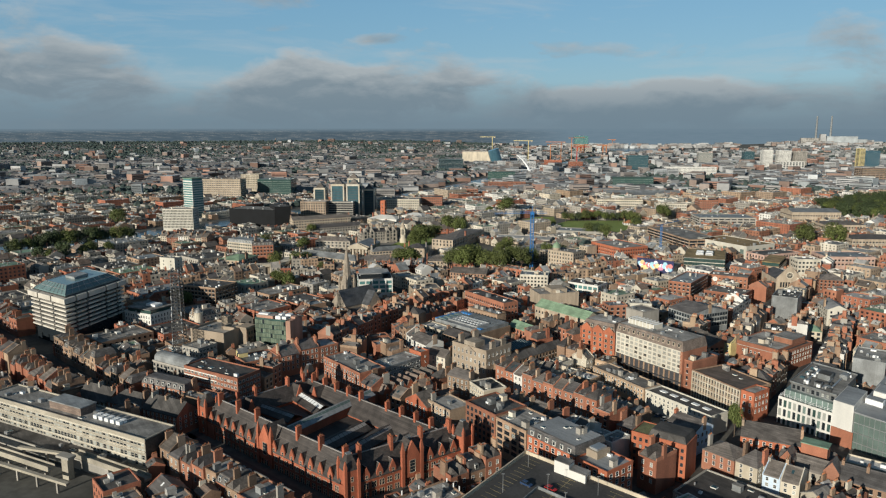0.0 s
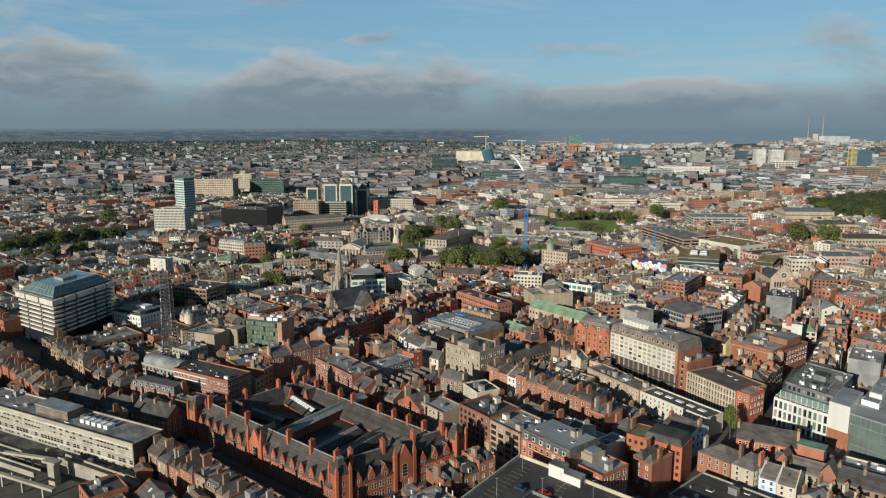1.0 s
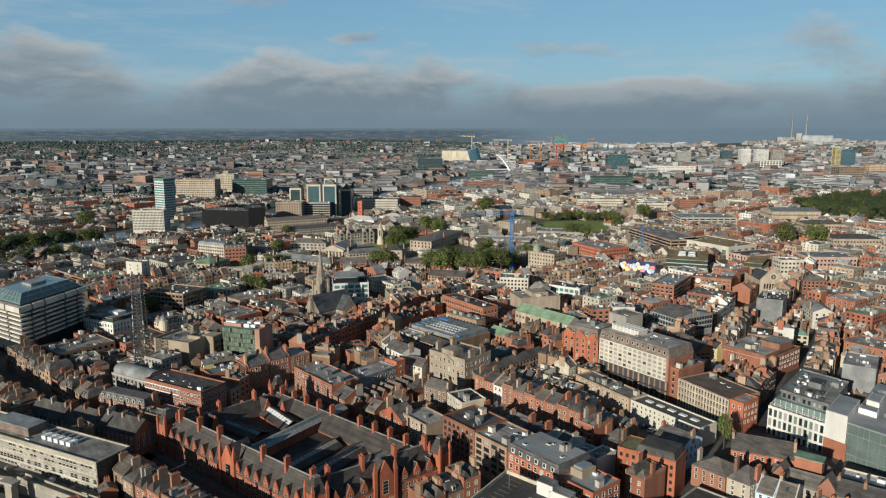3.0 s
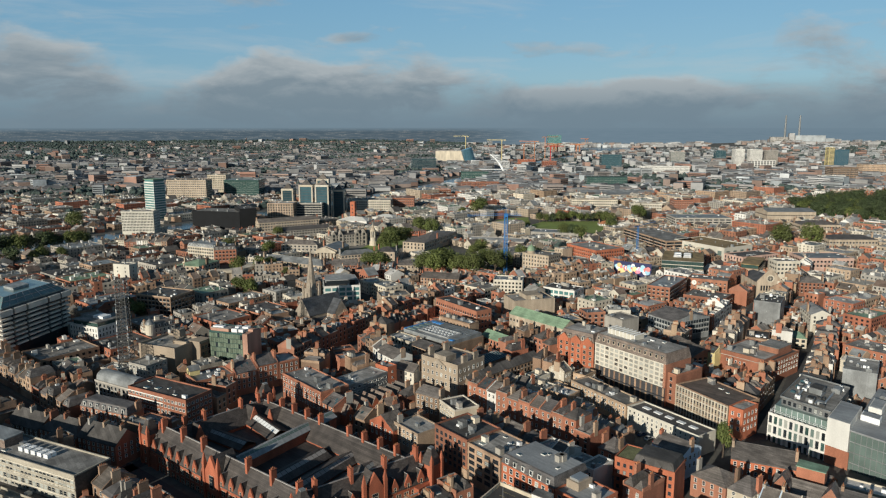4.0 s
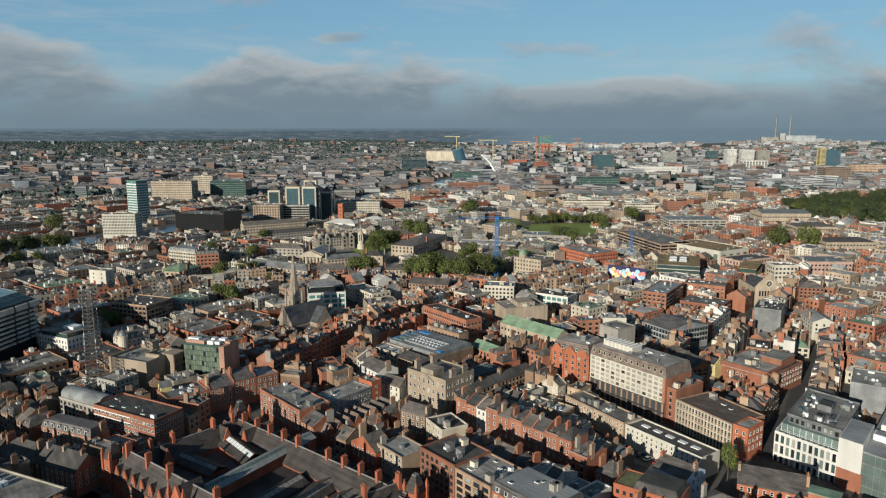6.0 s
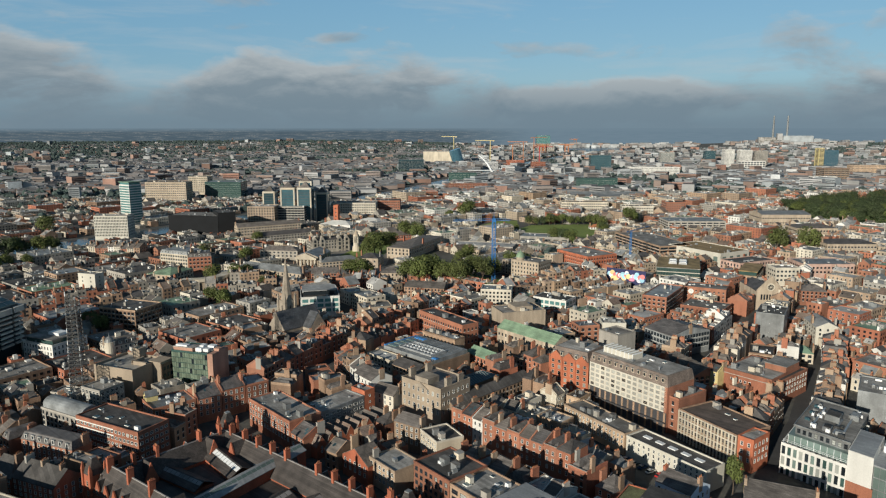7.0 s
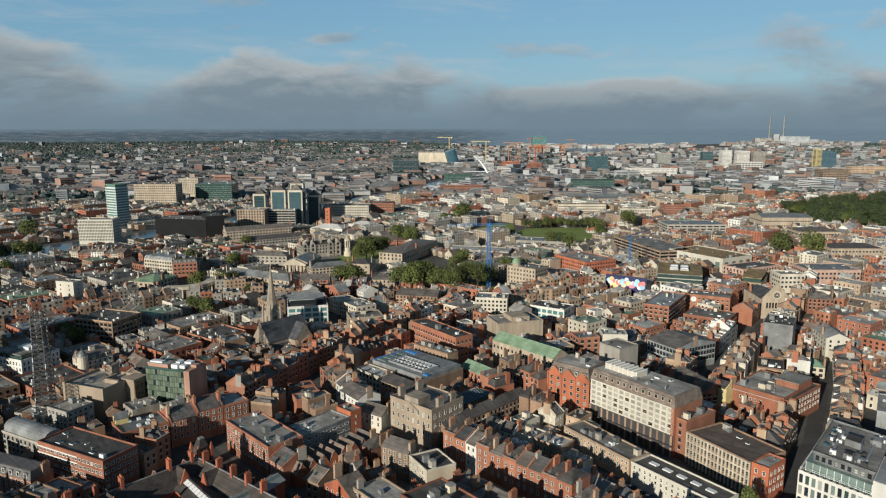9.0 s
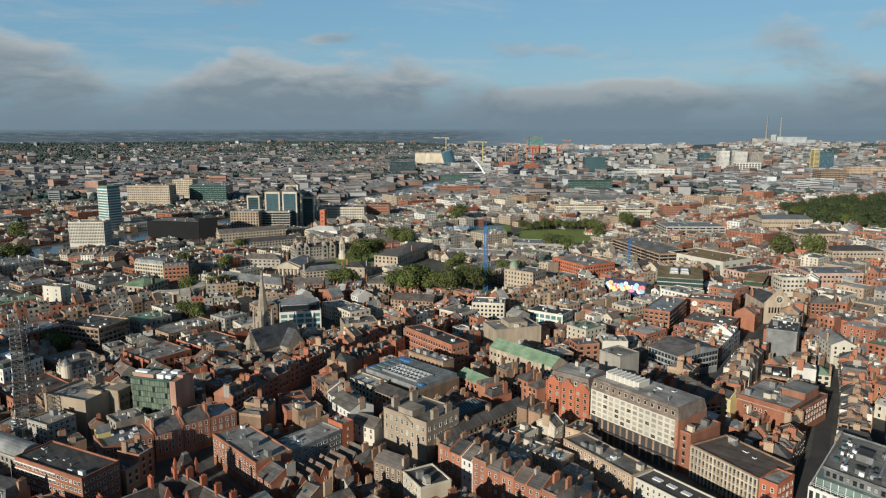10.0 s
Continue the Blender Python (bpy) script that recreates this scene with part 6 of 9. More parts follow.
root, pt, n = lattice("radio_mast", "grey steel lattice radio mast with dishes on a roof", "mast", -160, 184, 12, 58, 3.0, "mast_steel", 1.9, 0.24, 0.7)
for i in range(110):
    k = Kit()
    a = Vector(pt(rng.uniform(1, n), rng.randrange(4)))
    if rng.random() < 0.5:
        k.tube(a, a + Vector((rng.uniform(-1, 1), -1, 0)).normalized() * 0.4, 0.5, 0.34, "metal" if i % 3 else "mast_steel", 8)
        k.make("dish", root, (-160, 184, 0))
    else:
        k.tube(a, a + Vector((0, 0, 2.2)), 0.22, 0.22, "white_metal" if i % 4 == 0 else "mast_steel", 6)
        k.make("antenna", root, (-160, 184, 0))
take([Vector((-163, 181)), Vector((-157, 181)), Vector((-157, 187)), Vector((-163, 187))])
hero((-172, 180.5), (-158, 175.5), 9, 12, "concrete", name="mast_building", category="building", floors=3, sides="fr", label="grey concrete block carrying roof plant", clutter=3)
hero((-156.6, 177.5), (-145.5, 170.7), 13, 15.5, "concrete", name="framed_office", category="office", floors=5, bay=2.1, win=(1.8, 2.2), sides="fr", frame="frame_white", label="pale concrete office with wide blue-grey windows", clutter=1.2, roof="concrete")

# stone church with spire
def church():
    root = new("church")
    p = Plot((-91, 293), (-79.5, 281), 30)
    base = p.mid()
    root.location = base
    tagged(root, "grey stone gothic church with slate roofs and tall spire", "church")
    take(p.corners(1))
    k = Kit()
    gable_body(k, p, 11, 10, "church_stone", False)
    k.make("nave_wall", root, base)
    pitched_top(p, base, root, 11, 10, "church_slate", False)
    w = p.w
    for t0 in (14,):
        q = Plot(p(w, t0, 0)[:2], p(w + 8, t0, 0)[:2], 12)
        k = Kit()
        gable_body(k, q, 11, 9, "church_stone", True)
        k.make("transept_wall", root, base)
        pitched_top(q, base, root, 11, 9, "church_slate", True)
    q = Plot(p(w, 0.5, 0)[:2], p(w + 6, 0.5, 0)[:2], 15)
    k = Kit()
    body(k, q, 6, "church_stone")
    k.make("aisle_wall", root, base)
    k = Kit()
    slab(k, [q(-0.1, -0.2, 8.6), q(6.2, -0.2, 5.9), q(6.2, 15.2, 5.9), q(-0.1, 15.2, 8.6)], 0.25, "church_slate")
    k.make("aisle_roof", root, base)
    q = Plot(p(-6, 0.5, 0)[:2], p(0, 0.5, 0)[:2], 12)
    k = Kit()
    gable_body(k, q, 6.5, 5, "church_stone", False)
    k.make("porch_wall", root, base)
    pitched_top(q, base, root, 6.5, 5, "church_slate", False)
    for s in (-1.6, 0, 1.6):
        window(root, base, p(w / 2 + s, 0, 4.5), p.angle, window_mesh(1.1, 5.6, "church_stone", 0))
    # tower and spire
    q = Plot(p(-7.5, 13, 0)[:2], p(0, 13, 0)[:2], 7.5)
    k = Kit()
    k.box(q, 0, 7.5, 0, 7.5, -0.5, 24, "church_stone")
    for s, t in ((0, 0), (7.5, 0), (0, 7.5), (7.5, 7.5)):
        k.box(q, s - 0.8, s + 0.8, t - 0.8, t + 0.8, -0.5, 23, "church_stone")
        pyramid(k, q, s - 0.9, s + 0.9, t - 0.9, t + 0.9, 23, 29, "church_stone")
    t_ob = k.make("tower", root, base)
    k = Kit()
    oct_ = lambda r, z: [q(3.75 + r * math.cos(a * 0.7854 + 0.3927), 3.75 + r * math.sin(a * 0.7854 + 0.3927), z) for a in range(8)]
    k.solid([oct_(3.7, 24), oct_(2.0, 37), oct_(0.15, 52)], "church_stone")
    k.make("spire", t_ob, base)
    for side in "fr":
        for at, ang in facade_points(q, side, 1, 16, 4, 3, 0.8):
            window(root, base, at, ang, window_mesh(1.0, 5.0, "church_stone", 0))
    take(q.corners(1))


church()

# tower crane over the college works
root, pt, n = lattice("tower_crane", "blue lattice tower crane over a building site", "crane", 72, 446, 0, 55, 1.35, "crane_blue", 2.4, 0.26)
cb = (72, 446, 0)
k = Kit()
k.box(lambda s, t, z: (72 + s, 446 + t, z), -1.6, 1.6, -1.6, 1.6, 55, 57.5, "crane_blue")
k.make("cab", root, cb)
for name, end, r in (("jib", (38, 452, 55.0), 0.9), ("counter_jib", (85, 441, 56.5), 0.9)):
    k = Kit()
    a, b = Vector((72, 446, 56.5)), Vector(end)
    d = (b - a).normalized()
    side = Vector((-d.y, d.x, 0)) * 0.7
    m = int((b - a).length / 2.2)
    for i in range(m):
        u, v = a.lerp(b, i / m), a.lerp(b, (i + 1) / m)
        up = Vector((0, 0, 1.5))
        k.tube(u + side, v + side, 0.1, 0.1, "crane_blue", 4)
        k.tube(u - side, v - side, 0.1, 0.1, "crane_blue", 4)
        k.tube(u + up, v + up, 0.1, 0.1, "crane_blue", 4)
        k.tube(u + side, (u + v) / 2 + up, 0.07, 0.07, "crane_blue", 4)
        k.tube(v - side, (u + v) / 2 + up, 0.07, 0.07, "crane_blue", 4)
    k.make(name, root, cb)
k = Kit()
k.tube((72, 446, 57.5), (72, 446, 63), 0.35, 0.15, "crane_blue", 4)
k.tube((72, 446, 63), (50, 450, 57), 0.06, 0.06, "crane_blue", 4)
k.tube((72, 446, 63), (82, 442, 58), 0.06, 0.06, "crane_blue", 4)
k.make("tie", root, cb)

# hoarding with a painted mural round a building site
def mural():
    p = Plot((163.5, 422), (189.5, 401.5), 22)
    root = new("mural_hoarding")
    base = p.mid()
    root.location = base
    tagged(root, "navy building-site hoarding painted with bright overlapping colour discs", "mural")
    take(p.corners(0.5))
    k = Kit()
    k.box(p, 0, p.w, 0.3, 22, -0.5, 15, "concrete")
    k.make("site_block", root, base)
    k = Kit()
    k.box(p, 0, p.w, 0, 0.3, -0.5, 19.5, "navy_paint")
    k.make("board", root, base)
    r = random.Random(5)
    for i in range(52):
        c, z, rad = 2.6 + (p.w - 5.2) * i / 51 + r.uniform(-0.8, 0.8), 13.6 + 1.1 * math.sin(i * 0.5) + r.uniform(-2.0, 2.0), r.uniform(0.8, 2.4)
        k = Kit()
        k.face([p(c + rad * math.cos(a * 0.3927), -0.02 - 0.004 * i, z + rad * math.sin(a * 0.3927)) for a in range(16)], "disc_" + r.choice(("red", "yellow", "cyan", "white", "pink", "red", "cyan")))
        k.make("painted_disc", root, base)


mural()



# ground kept open
take([Vector(q) for q in ((-250, 90), (-225, 86), (-143, 45), (-140, 12), (-170, -20), (-270, 20))])
take([Vector(q) for q in ((105.5, 78.5), (117, 77), (117, 88), (106.5, 90))])

# ---- middle distance: landmarks ----
def far_block(a, b, depth, h, wall, floors, name, label, style="flat", roof=None, bay=3.2, win=(1.8, 1.7), category="building", glass="glass", sides="frl", frame="frame_white", clutter=0.5):
    return hero(a, b, depth, h, wall, style, name=name, label=label, category=category, floors=floors, near=1, bay=bay, win=win, sides=sides, roof=roof, glass=glass, frame=frame,
                clutter=clutter, stacks=[] if style == "flat" else None)


root, p = far_block((-378, 822), (-361, 810), 18, 58, "white_paint", 16, "tower_block", "slim white office tower with pale glass bands and green cap", win=(2.7, 2.1), bay=2.8, category="tower", glass="teal_glass")
k = Kit()
for s0, t0 in ((0.8, 0.8),):
    k.box(p, s0, p.w - s0, t0, p.d - t0, 58, 61.5, "teal_glass")
    k.box(p, -0.4, p.w + 0.4, -0.4, p.d + 0.4, 61.5, 62.3, "copper_green")
k.make("green_cap", root, p.mid())
far_block((-361.6, 696), (-323, 694.5), 20, 31.5, "hotel_white", 8, "office_slab", "pale office slab with vertical fins", bay=1.7, win=(0.9, 3.0), category="office")
def glass_tower(a, b, depth, h):
    p = Plot(a, b, depth)
    root = new("glass_tower")
    base = p.mid()
    root.location = base
    tagged(root, "dark glass office tower in a pale stone frame with pyramid roof", "tower", "quay glass towers")
    take(p.corners(0.5))
    w, d = p.w, p.d
    k = Kit()
    k.box(p, 0.6, w - 0.6, 0.6, d - 0.6, -0.5, h, "sky_glass")
    k.make("glass_body", root, base)
    for s, t in ((0, 0), (w - 1.8, 0), (0, d - 1.8), (w - 1.8, d - 1.8)):
        k = Kit()
        k.box(p, s, s + 1.8, t, t + 1.8, -0.5, h + 1.2, "stucco")
        k.make("corner_pier", root, base)
    k = Kit()
    for s0, s1, t0, t1 in ((1.8, w - 1.8, 0, 1.5), (1.8, w - 1.8, d - 1.5, d), (0, 1.5, 1.8, d - 1.8), (w - 1.5, w, 1.8, d - 1.8)):
        k.box(p, s0, s1, t0, t1, h - 1.4, h + 1.1, "stucco")
    k.make("top_beam", root, base)
    k = Kit()
    for fl in range(1, int(h / 3.6)):
        k.box(p, 0.5, w - 0.5, 0.5, d - 0.5, fl * 3.6, fl * 3.6 + 0.5, "frame_dark")
    k.make("floor_edge", root, base, kind="stuff")
    k = Kit()
    pyramid(k, p, 1.6, w - 1.6, 1.6, d - 1.6, h + 0.6, h + 8, "slate", 0.8)
    k.make("pyramid_roof", root, base)


for a, b, h in (((-197, 854), (-180, 853), 44), ((-165, 808), (-146, 807), 53), ((-143, 807), (-124, 805), 53), ((-122, 833), (-105, 832), 44), ((-150, 880), (-132, 880), 56)):
    glass_tower(a, b, 20, h)
far_block((-352, 1144), (-288, 1139), 40, 36, "green_glass", 9, "glass_office", "green glass office complex", win=(4, 2.6), bay=4.6, glass="green_glass", category="office")
far_block((-171, 794), (-132, 791), 22, 30, "concrete", 8, "banded_office", "office with curved glass bands", win=(4, 2), bay=4.2, category="office")
far_block((-203, 779), (-168, 776), 25, 32, "buff_brick", 8, "hotel", "buff hotel with tall window bays", win=(1.6, 2.4), category="hotel")
far_block((-439, 1095), (-369, 1089), 30, 40, "pale_stone", 9, "office_slab", "long pale office slab with window grid", category="office")
far_block((-412, 1254), (-375, 1251), 30, 38, "stucco", 9, "office_slab", "cream office slab", category="office")
far_block((-221.5, 704), (-203, 712), 36, 33, "black_net", 1, "scaffolded_block", "tall block wrapped in black scaffold netting", win=(0.1, 0.1), bay=60, clutter=0.3)
far_block((-285, 722), (-222, 704), 36, 29, "black_net", 1, "scaffolded_block", "block wrapped in black scaffold netting", win=(0.1, 0.1), bay=60, clutter=0.3)
far_block((-107, 742), (-68, 727), 24, 14, "white_paint", 2, "pavilion", "white curved pavilion", style="hip", roof="white_paint", clutter=0)
far_block((-62, 755), (-32, 745), 24, 16, "white_paint", 3, "pavilion", "white curved pavilion", style="hip", roof="white_paint", clutter=0)
far_block((-105, 874), (-41, 869), 30, 26, "stucco", 6, "office_block", "white office block", category="office")
far_block((-46, 902), (-6, 900), 30, 26, "orange_brick", 6, "brick_block", "red brick office block")
far_block((81, 2342), (187, 2334), 60, 46, "stucco", 3, "convention_hall", "cream convention hall", win=(0.1, 0.1), bay=30, clutter=0)
far_block((-6, 1910), (66, 1905), 40, 38, "sky_glass", 9, "glass_office", "green-tinted glass apartments", win=(4, 2), bay=5, category="office")
far_block((974, 1948), (1003, 1947), 25, 64, "white_paint", 16, "apartment_tower", "white apartment tower", category="tower")
far_block((1020, 1947), (1057, 1945), 25, 62, "white_paint", 16, "apartment_tower", "white apartment tower", category="tower")
far_block((1070, 1945), (1105, 1944), 25, 60, "concrete", 16, "apartment_tower", "pale apartment tower", category="tower")
far_block((1000, 1895), (1072, 1892), 25, 32, "white_paint", 5, "office_block", "white framed office block", win=(6, 4), bay=8, category="office")
far_block((1262, 1938.5), (1277, 1938), 25, 68, "yellow_paint", 17, "striped_tower", "yellow striped tower", win=(14, 1.8), bay=14.8, category="tower")
far_block((1278, 1939), (1322, 1937), 30, 62, "blue_glass", 16, "glass_tower", "blue glass office tower", win=(6, 2.4), bay=7, glass="blue_glass", category="tower")
far_block((972, 1437), (1029, 1432), 40, 38, "brown_brick", 8, "office_block", "brown banded office block", win=(8, 1.8), bay=9, category="office")
far_block((889, 1342), (941, 1338), 20, 26, "white_paint", 6, "office_block", "white banded office block", win=(8, 1.8), bay=8.5, category="office")
far_block((1166, 1627), (1257, 1620), 30, 34, "buff_brick", 7, "office_block", "beige banded office block", category="office")
far_block((595, 1682), (726, 1672), 25, 28, "white_paint", 6, "apartment_block", "long white apartment block", category="apartments")
far_block((864, 2181), (910, 2177), 25, 48, "concrete", 12, "glass_tower", "grey glass tower", category="tower", glass="sky_glass")
far_block((1032, 2215), (1066, 2213), 25, 50, "sky_glass", 12, "glass_tower", "dark glass tower", category="tower", glass="sky_glass")
far_block((360, 1305), (445, 1299), 30, 28, "green_glass", 6, "glass_office", "teal glass office block with pale roof", category="office", glass="green_glass", win=(4, 2.6), bay=5)
far_block((295, 1089), (402, 1081), 34, 12, "pale_stone", 2, "station_hall", "railway station with long pale vaulted roof", style="pitched", roof="lead")
far_block((300, 1130), (441, 1118), 30, 12, "red_brick", 2, "station_hall", "railway station shed with long pale roof", style="pitched", roof="lead")
far_block((241, 922), (312, 916), 20, 20, "stucco", 4, "office_block", "white university block with window bands", win=(2, 1.8), category="university")
far_block((316, 862), (360, 855), 20, 20, "stucco", 4, "office_block", "white university block", category="university")
far_block((525, 1800), (581, 1797), 30, 54, "sky_glass", 10, "glass_tower", "dark glass block", category="tower", glass="sky_glass")
far_block((94, 1280), (171, 1274), 18, 20, "red_brick", 5, "apartment_block", "long red brick apartment row", category="apartments")
far_block((106, 1460), (169, 1455), 30, 30, "green_glass", 7, "glass_office", "pale green glass office", category="office", win=(4, 2.4), bay=5, glass="green_glass")
far_block((-6, 1111), (62, 1106), 25, 20, "red_brick", 5, "office_block", "red brick office row", category="office")
far_block((385, 870), (413, 868), 26, 24, "orange_brick", 6, "brick_block", "orange brick block")
far_block((320, 694), (390, 689), 40, 20, "concrete", 5, "office_block", "grey concrete office with window bands", win=(6, 1.6), bay=7, category="office")
far_block((460, 737), (523, 732), 40, 22, "pale_stone", 3, "museum", "pale stone museum with glazed roof ridge", style="pitched", roof="lead", category="museum")
far_block((453, 643), (500, 639), 30, 18, "pale_stone", 3, "museum_wing", "grey stone museum wing with hipped slate roof", style="hip", category="museum")
far_block((422, 533), (472, 529), 24, 18, "pale_stone", 3, "government_office", "stone government office with hipped slate roof", style="hip", category="office")
far_block((343, 439), (387, 436), 30, 16, "pink_paint", 3, "shop_block", "pinkish flat-roofed shop block", category="shop", clutter=1)
far_block((302, 410), (322, 409), 14, 19, "stucco", 4, "corner_building", "cream rendered corner building")
far_block((672, 3300), (712, 3297), 40, 48, "concrete", 12, "apartment_tower", "pale concrete apartment tower near the docks", category="tower")
far_block((716, 3290), (750, 3288), 40, 44, "concrete", 11, "apartment_tower", "pale concrete apartment tower near the docks", category="tower")
far_block((690, 3420), (757, 3418), 40, 86, "teal_glass", 20, "glass_tower", "tall teal glass office tower near the docks", win=(6, 2.4), bay=7, glass="teal_glass", category="tower")
far_block((320, 1990), (372, 1987), 30, 32, "vivid_brick", 7, "brick_block", "red steel-framed block under construction on the quay", category="building")
far_block((398, 2005), (440, 2002), 30, 26, "red_brick", 6, "brick_block", "red brick apartment block on the quay", category="apartments")
far_block((-92, 770), (-86, 768), 6, 34, "vivid_brick", 6, "brick_tower", "slim red brick tower behind the white pavilions", category="tower", clutter=0)
# college
far_block((70, 470), (120, 505), 34, 14, "concrete", 2, "college_block", "pale concrete college library block", category="college", win=(6, 1.4), bay=8, clutter=0.6)
far_block((128, 640), (180, 622), 26, 12, "concrete", 2, "sports_hall", "pale flat-roofed hall beside the lawn", category="college", win=(6, 1.4), bay=8, clutter=0.6)
# around the main shopping street
far_block((161.7, 474.8), (192.5, 488.4), 46, 18, "vivid_brick", 4, "brick_hall", "red brick college building with rows of white windows", win=(1.3, 1.8), bay=3, clutter=1.2)
far_block((89, 353.5), (109.4, 337.5), 17, 12, "white_paint", 2, "gallery_block", "low white block with dark flat roof and glass front", win=(3.2, 2.6), bay=4.2, roof="dark_roof", glass="teal_glass", clutter=1.0)
far_block((228, 608), (243, 515), 36, 20, "brown_brick", 5, "tiered_office", "brown tiered concrete office with dark bands", category="office", win=(8, 2.2), bay=8.4, roof="felt_roof", clutter=1)
far_block((102, 229), (109, 217), 14, 23, "concrete", 3, "lift_tower", "blank pale concrete tower block", win=(0.1, 0.1), bay=30, clutter=0.4)
far_block((137, 254), (146, 234), 30, 17, "lead", 4, "metal_building", "grey metal building with glazed front and slate roof", style="pitched", win=(1.8, 3), bay=2.2)
root, p = far_block((130, 206), (136, 180), 16, 13, "orange_brick", 4, "gabled_block", "orange brick Victorian building with steep gables", style="pitched", bay=2.6)
for s0 in (4, 13, 22):
    kk = Kit()
    prof = lambda t: [p(s0 - 2.4, t, 10), p(s0 + 2.4, t, 10), p(s0 + 2.4, t, 14), p(s0, t, 18.5), p(s0 - 2.4, t, 14)]
    kk.solid([prof(-0.3), prof(0.3)], "orange_brick")
    kk.make("gable", root, p.mid())
    kk = Kit()
    cap = lambda t: [p(s0 - 2.3, t, 13.8), p(s0, t, 18.1), p(s0 + 2.3, t, 13.8)]
    kk.solid([cap(0.3), cap(8)], "slate")
    kk.make("gable_roof", root, p.mid())
far_block((4, 291), (28, 254), 12, 19.4, "orange_brick", 4, "brick_terrace", "long orange brick terrace with rows of windows", bay=2.3, win=(1.1, 1.6), clutter=0.6)
far_block((28, 352), (42, 338), 20, 14, "stucco", 3, "corner_building", "cream stone corner building with balustrade")


# the college squares
take([Vector(q) for q in ((-88, 470), (-26, 475), (-18, 556), (0, 660), (-50, 655), (-112, 588), (-112, 530))])
sheet("college_square", [(-88, 470), (-26, 475), (-18, 556), (0, 660), (-50, 655), (-112, 588), (-112, 530)], 0.04, "paving", "grey cobbled college square", "square")
sheet("square_lawn", [(-74, 560), (-32, 535), (-12, 640), (-46, 645)], 0.06, "lawn", "mown green lawn inside the college square", "lawn")
far_block((-20.6, 558.7), (1.8, 547.6), 88, 15, "pale_stone", 3, "college_library", "long grey stone college library with hipped slate roof", style="hip", category="library", bay=4.0, win=(1.5, 2.6), sides="fr")
far_block((-150, 476), (-90, 438), 13, 13.5, "pale_stone", 3, "college_range", "long pale classical college front with grey roof", style="hip", roof="lead", category="college", bay=4.2, win=(1.2, 2.0))
root, p = far_block((-106.5, 525), (-85, 519), 34, 13, "pale_stone", 2, "college_hall", "grey classical college hall with columned portico", style="gable", category="college", bay=4, win=(1.2, 2.6), roof="lead")
b0 = p.mid()
for i in range(6):
    k = Kit()
    k.tube(p(2 + i * 3.6, -2.2, 0), p(2 + i * 3.6, -2.2, 10.5), 0.6, 0.5, "stucco", 10)
    k.make("column", root, b0)
k = Kit()
prof = lambda t: [p(0.6, t, 10.5), p(p.w - 0.6, t, 10.5), p(p.w - 0.6, t, 12), p(p.w / 2, t, 16.5), p(0.6, t, 12)]
k.solid([prof(-3), prof(-0.1)], "stucco")
k.make("pediment", root, b0)
far_block((-146, 556), (-108, 548), 16, 14, "grey_stone", 3, "college_range", "grey stone college dining range with slate roof", style="hip", category="college", bay=4)
root, p = far_block((-99, 588), (-60, 607), 15, 17, "grey_stone", 4, "gothic_range", "grey gothic college range with pointed gables and stacks", style="pitched", category="college", bay=3, win=(1.2, 2.2))
b0 = p.mid()
for s in (4, 12, 31, 39):
    k = Kit()
    prof = lambda t: [p(s - 3, t, 0), p(s + 3, t, 0), p(s + 3, t, 16.5), p(s, t, 21.5), p(s - 3, t, 16.5)]
    k.solid([prof(-0.7), prof(6)], "grey_stone")
    k.make("gable", root, b0)
    for z in (2, 6.5, 11, 15):
        k = Kit()
        k.box(p, s - 1.1, s + 1.1, -0.78, -0.7, z, z + 2.8, "glass")
        k.make("window", root, b0)
for s, t in ((8, 4), (16, 10), (22, 4), (27, 10), (35, 5), (42, 9)):
    chimney(p, b0, root, s, t, 16, 23.5, rng, "grey_stone", 2.4, 1.3)
# bell tower on the square
root = new("bell_tower")
base = (-53.6, 601.6, 0)
root.location = base
tagged(root, "slender pale stone bell tower with open arches and dome", "tower")
for r0, r1, z0, z1, part_name in ((4.4, 4.0, -0.5, 9, "plinth"), (3.1, 3.0, 9, 13, "drum"), (3.3, 3.3, 20, 21.2, "cornice"), (2.9, 0.4, 21.2, 26.5, "dome"), (0.5, 0.1, 26.5, 30.5, "finial")):
    k = Kit()
    k.tube((base[0], base[1], z0), (base[0], base[1], z1), r0, r1, "stucco" if part_name != "dome" else "pale_stone", 12)
    k.make(part_name, root, base)
for i in range(8):
    a = i * 0.7854
    k = Kit()
    k.tube((base[0] + 2.6 * math.cos(a), base[1] + 2.6 * math.sin(a), 13), (base[0] + 2.6 * math.cos(a), base[1] + 2.6 * math.sin(a), 20), 0.45, 0.45, "stucco", 8)
    k.make("column", root, base)
far_block((-169, 650), (-110, 682), 12, 13, "grey_stone", 3, "college_range", "long grey college residence range with slate roof", style="pitched", category="college", bay=3.4)
far_block((-196, 688), (-128, 724), 14, 18, "pale_stone", 4, "college_range", "pale stone college range with stacks", style="pitched", category="college", bay=3.4)
far_block((-44, 659), (6, 673), 11, 10, "red_brick", 3, "brick_range", "old red brick college range with tall stacks", style="pitched", category="college", bay=3)
far_block((-80, 507), (-46, 521), 12, 10, "pale_stone", 2, "reading_hall", "low stone reading hall with lead roof", style="hip", roof="lead", category="college")
far_block((-47, 513), (-28, 508), 20, 13, "pale_stone", 2, "reading_room", "stone reading room with hipped slate roof", style="hip", category="college", bay=5, win=(1.4, 2))
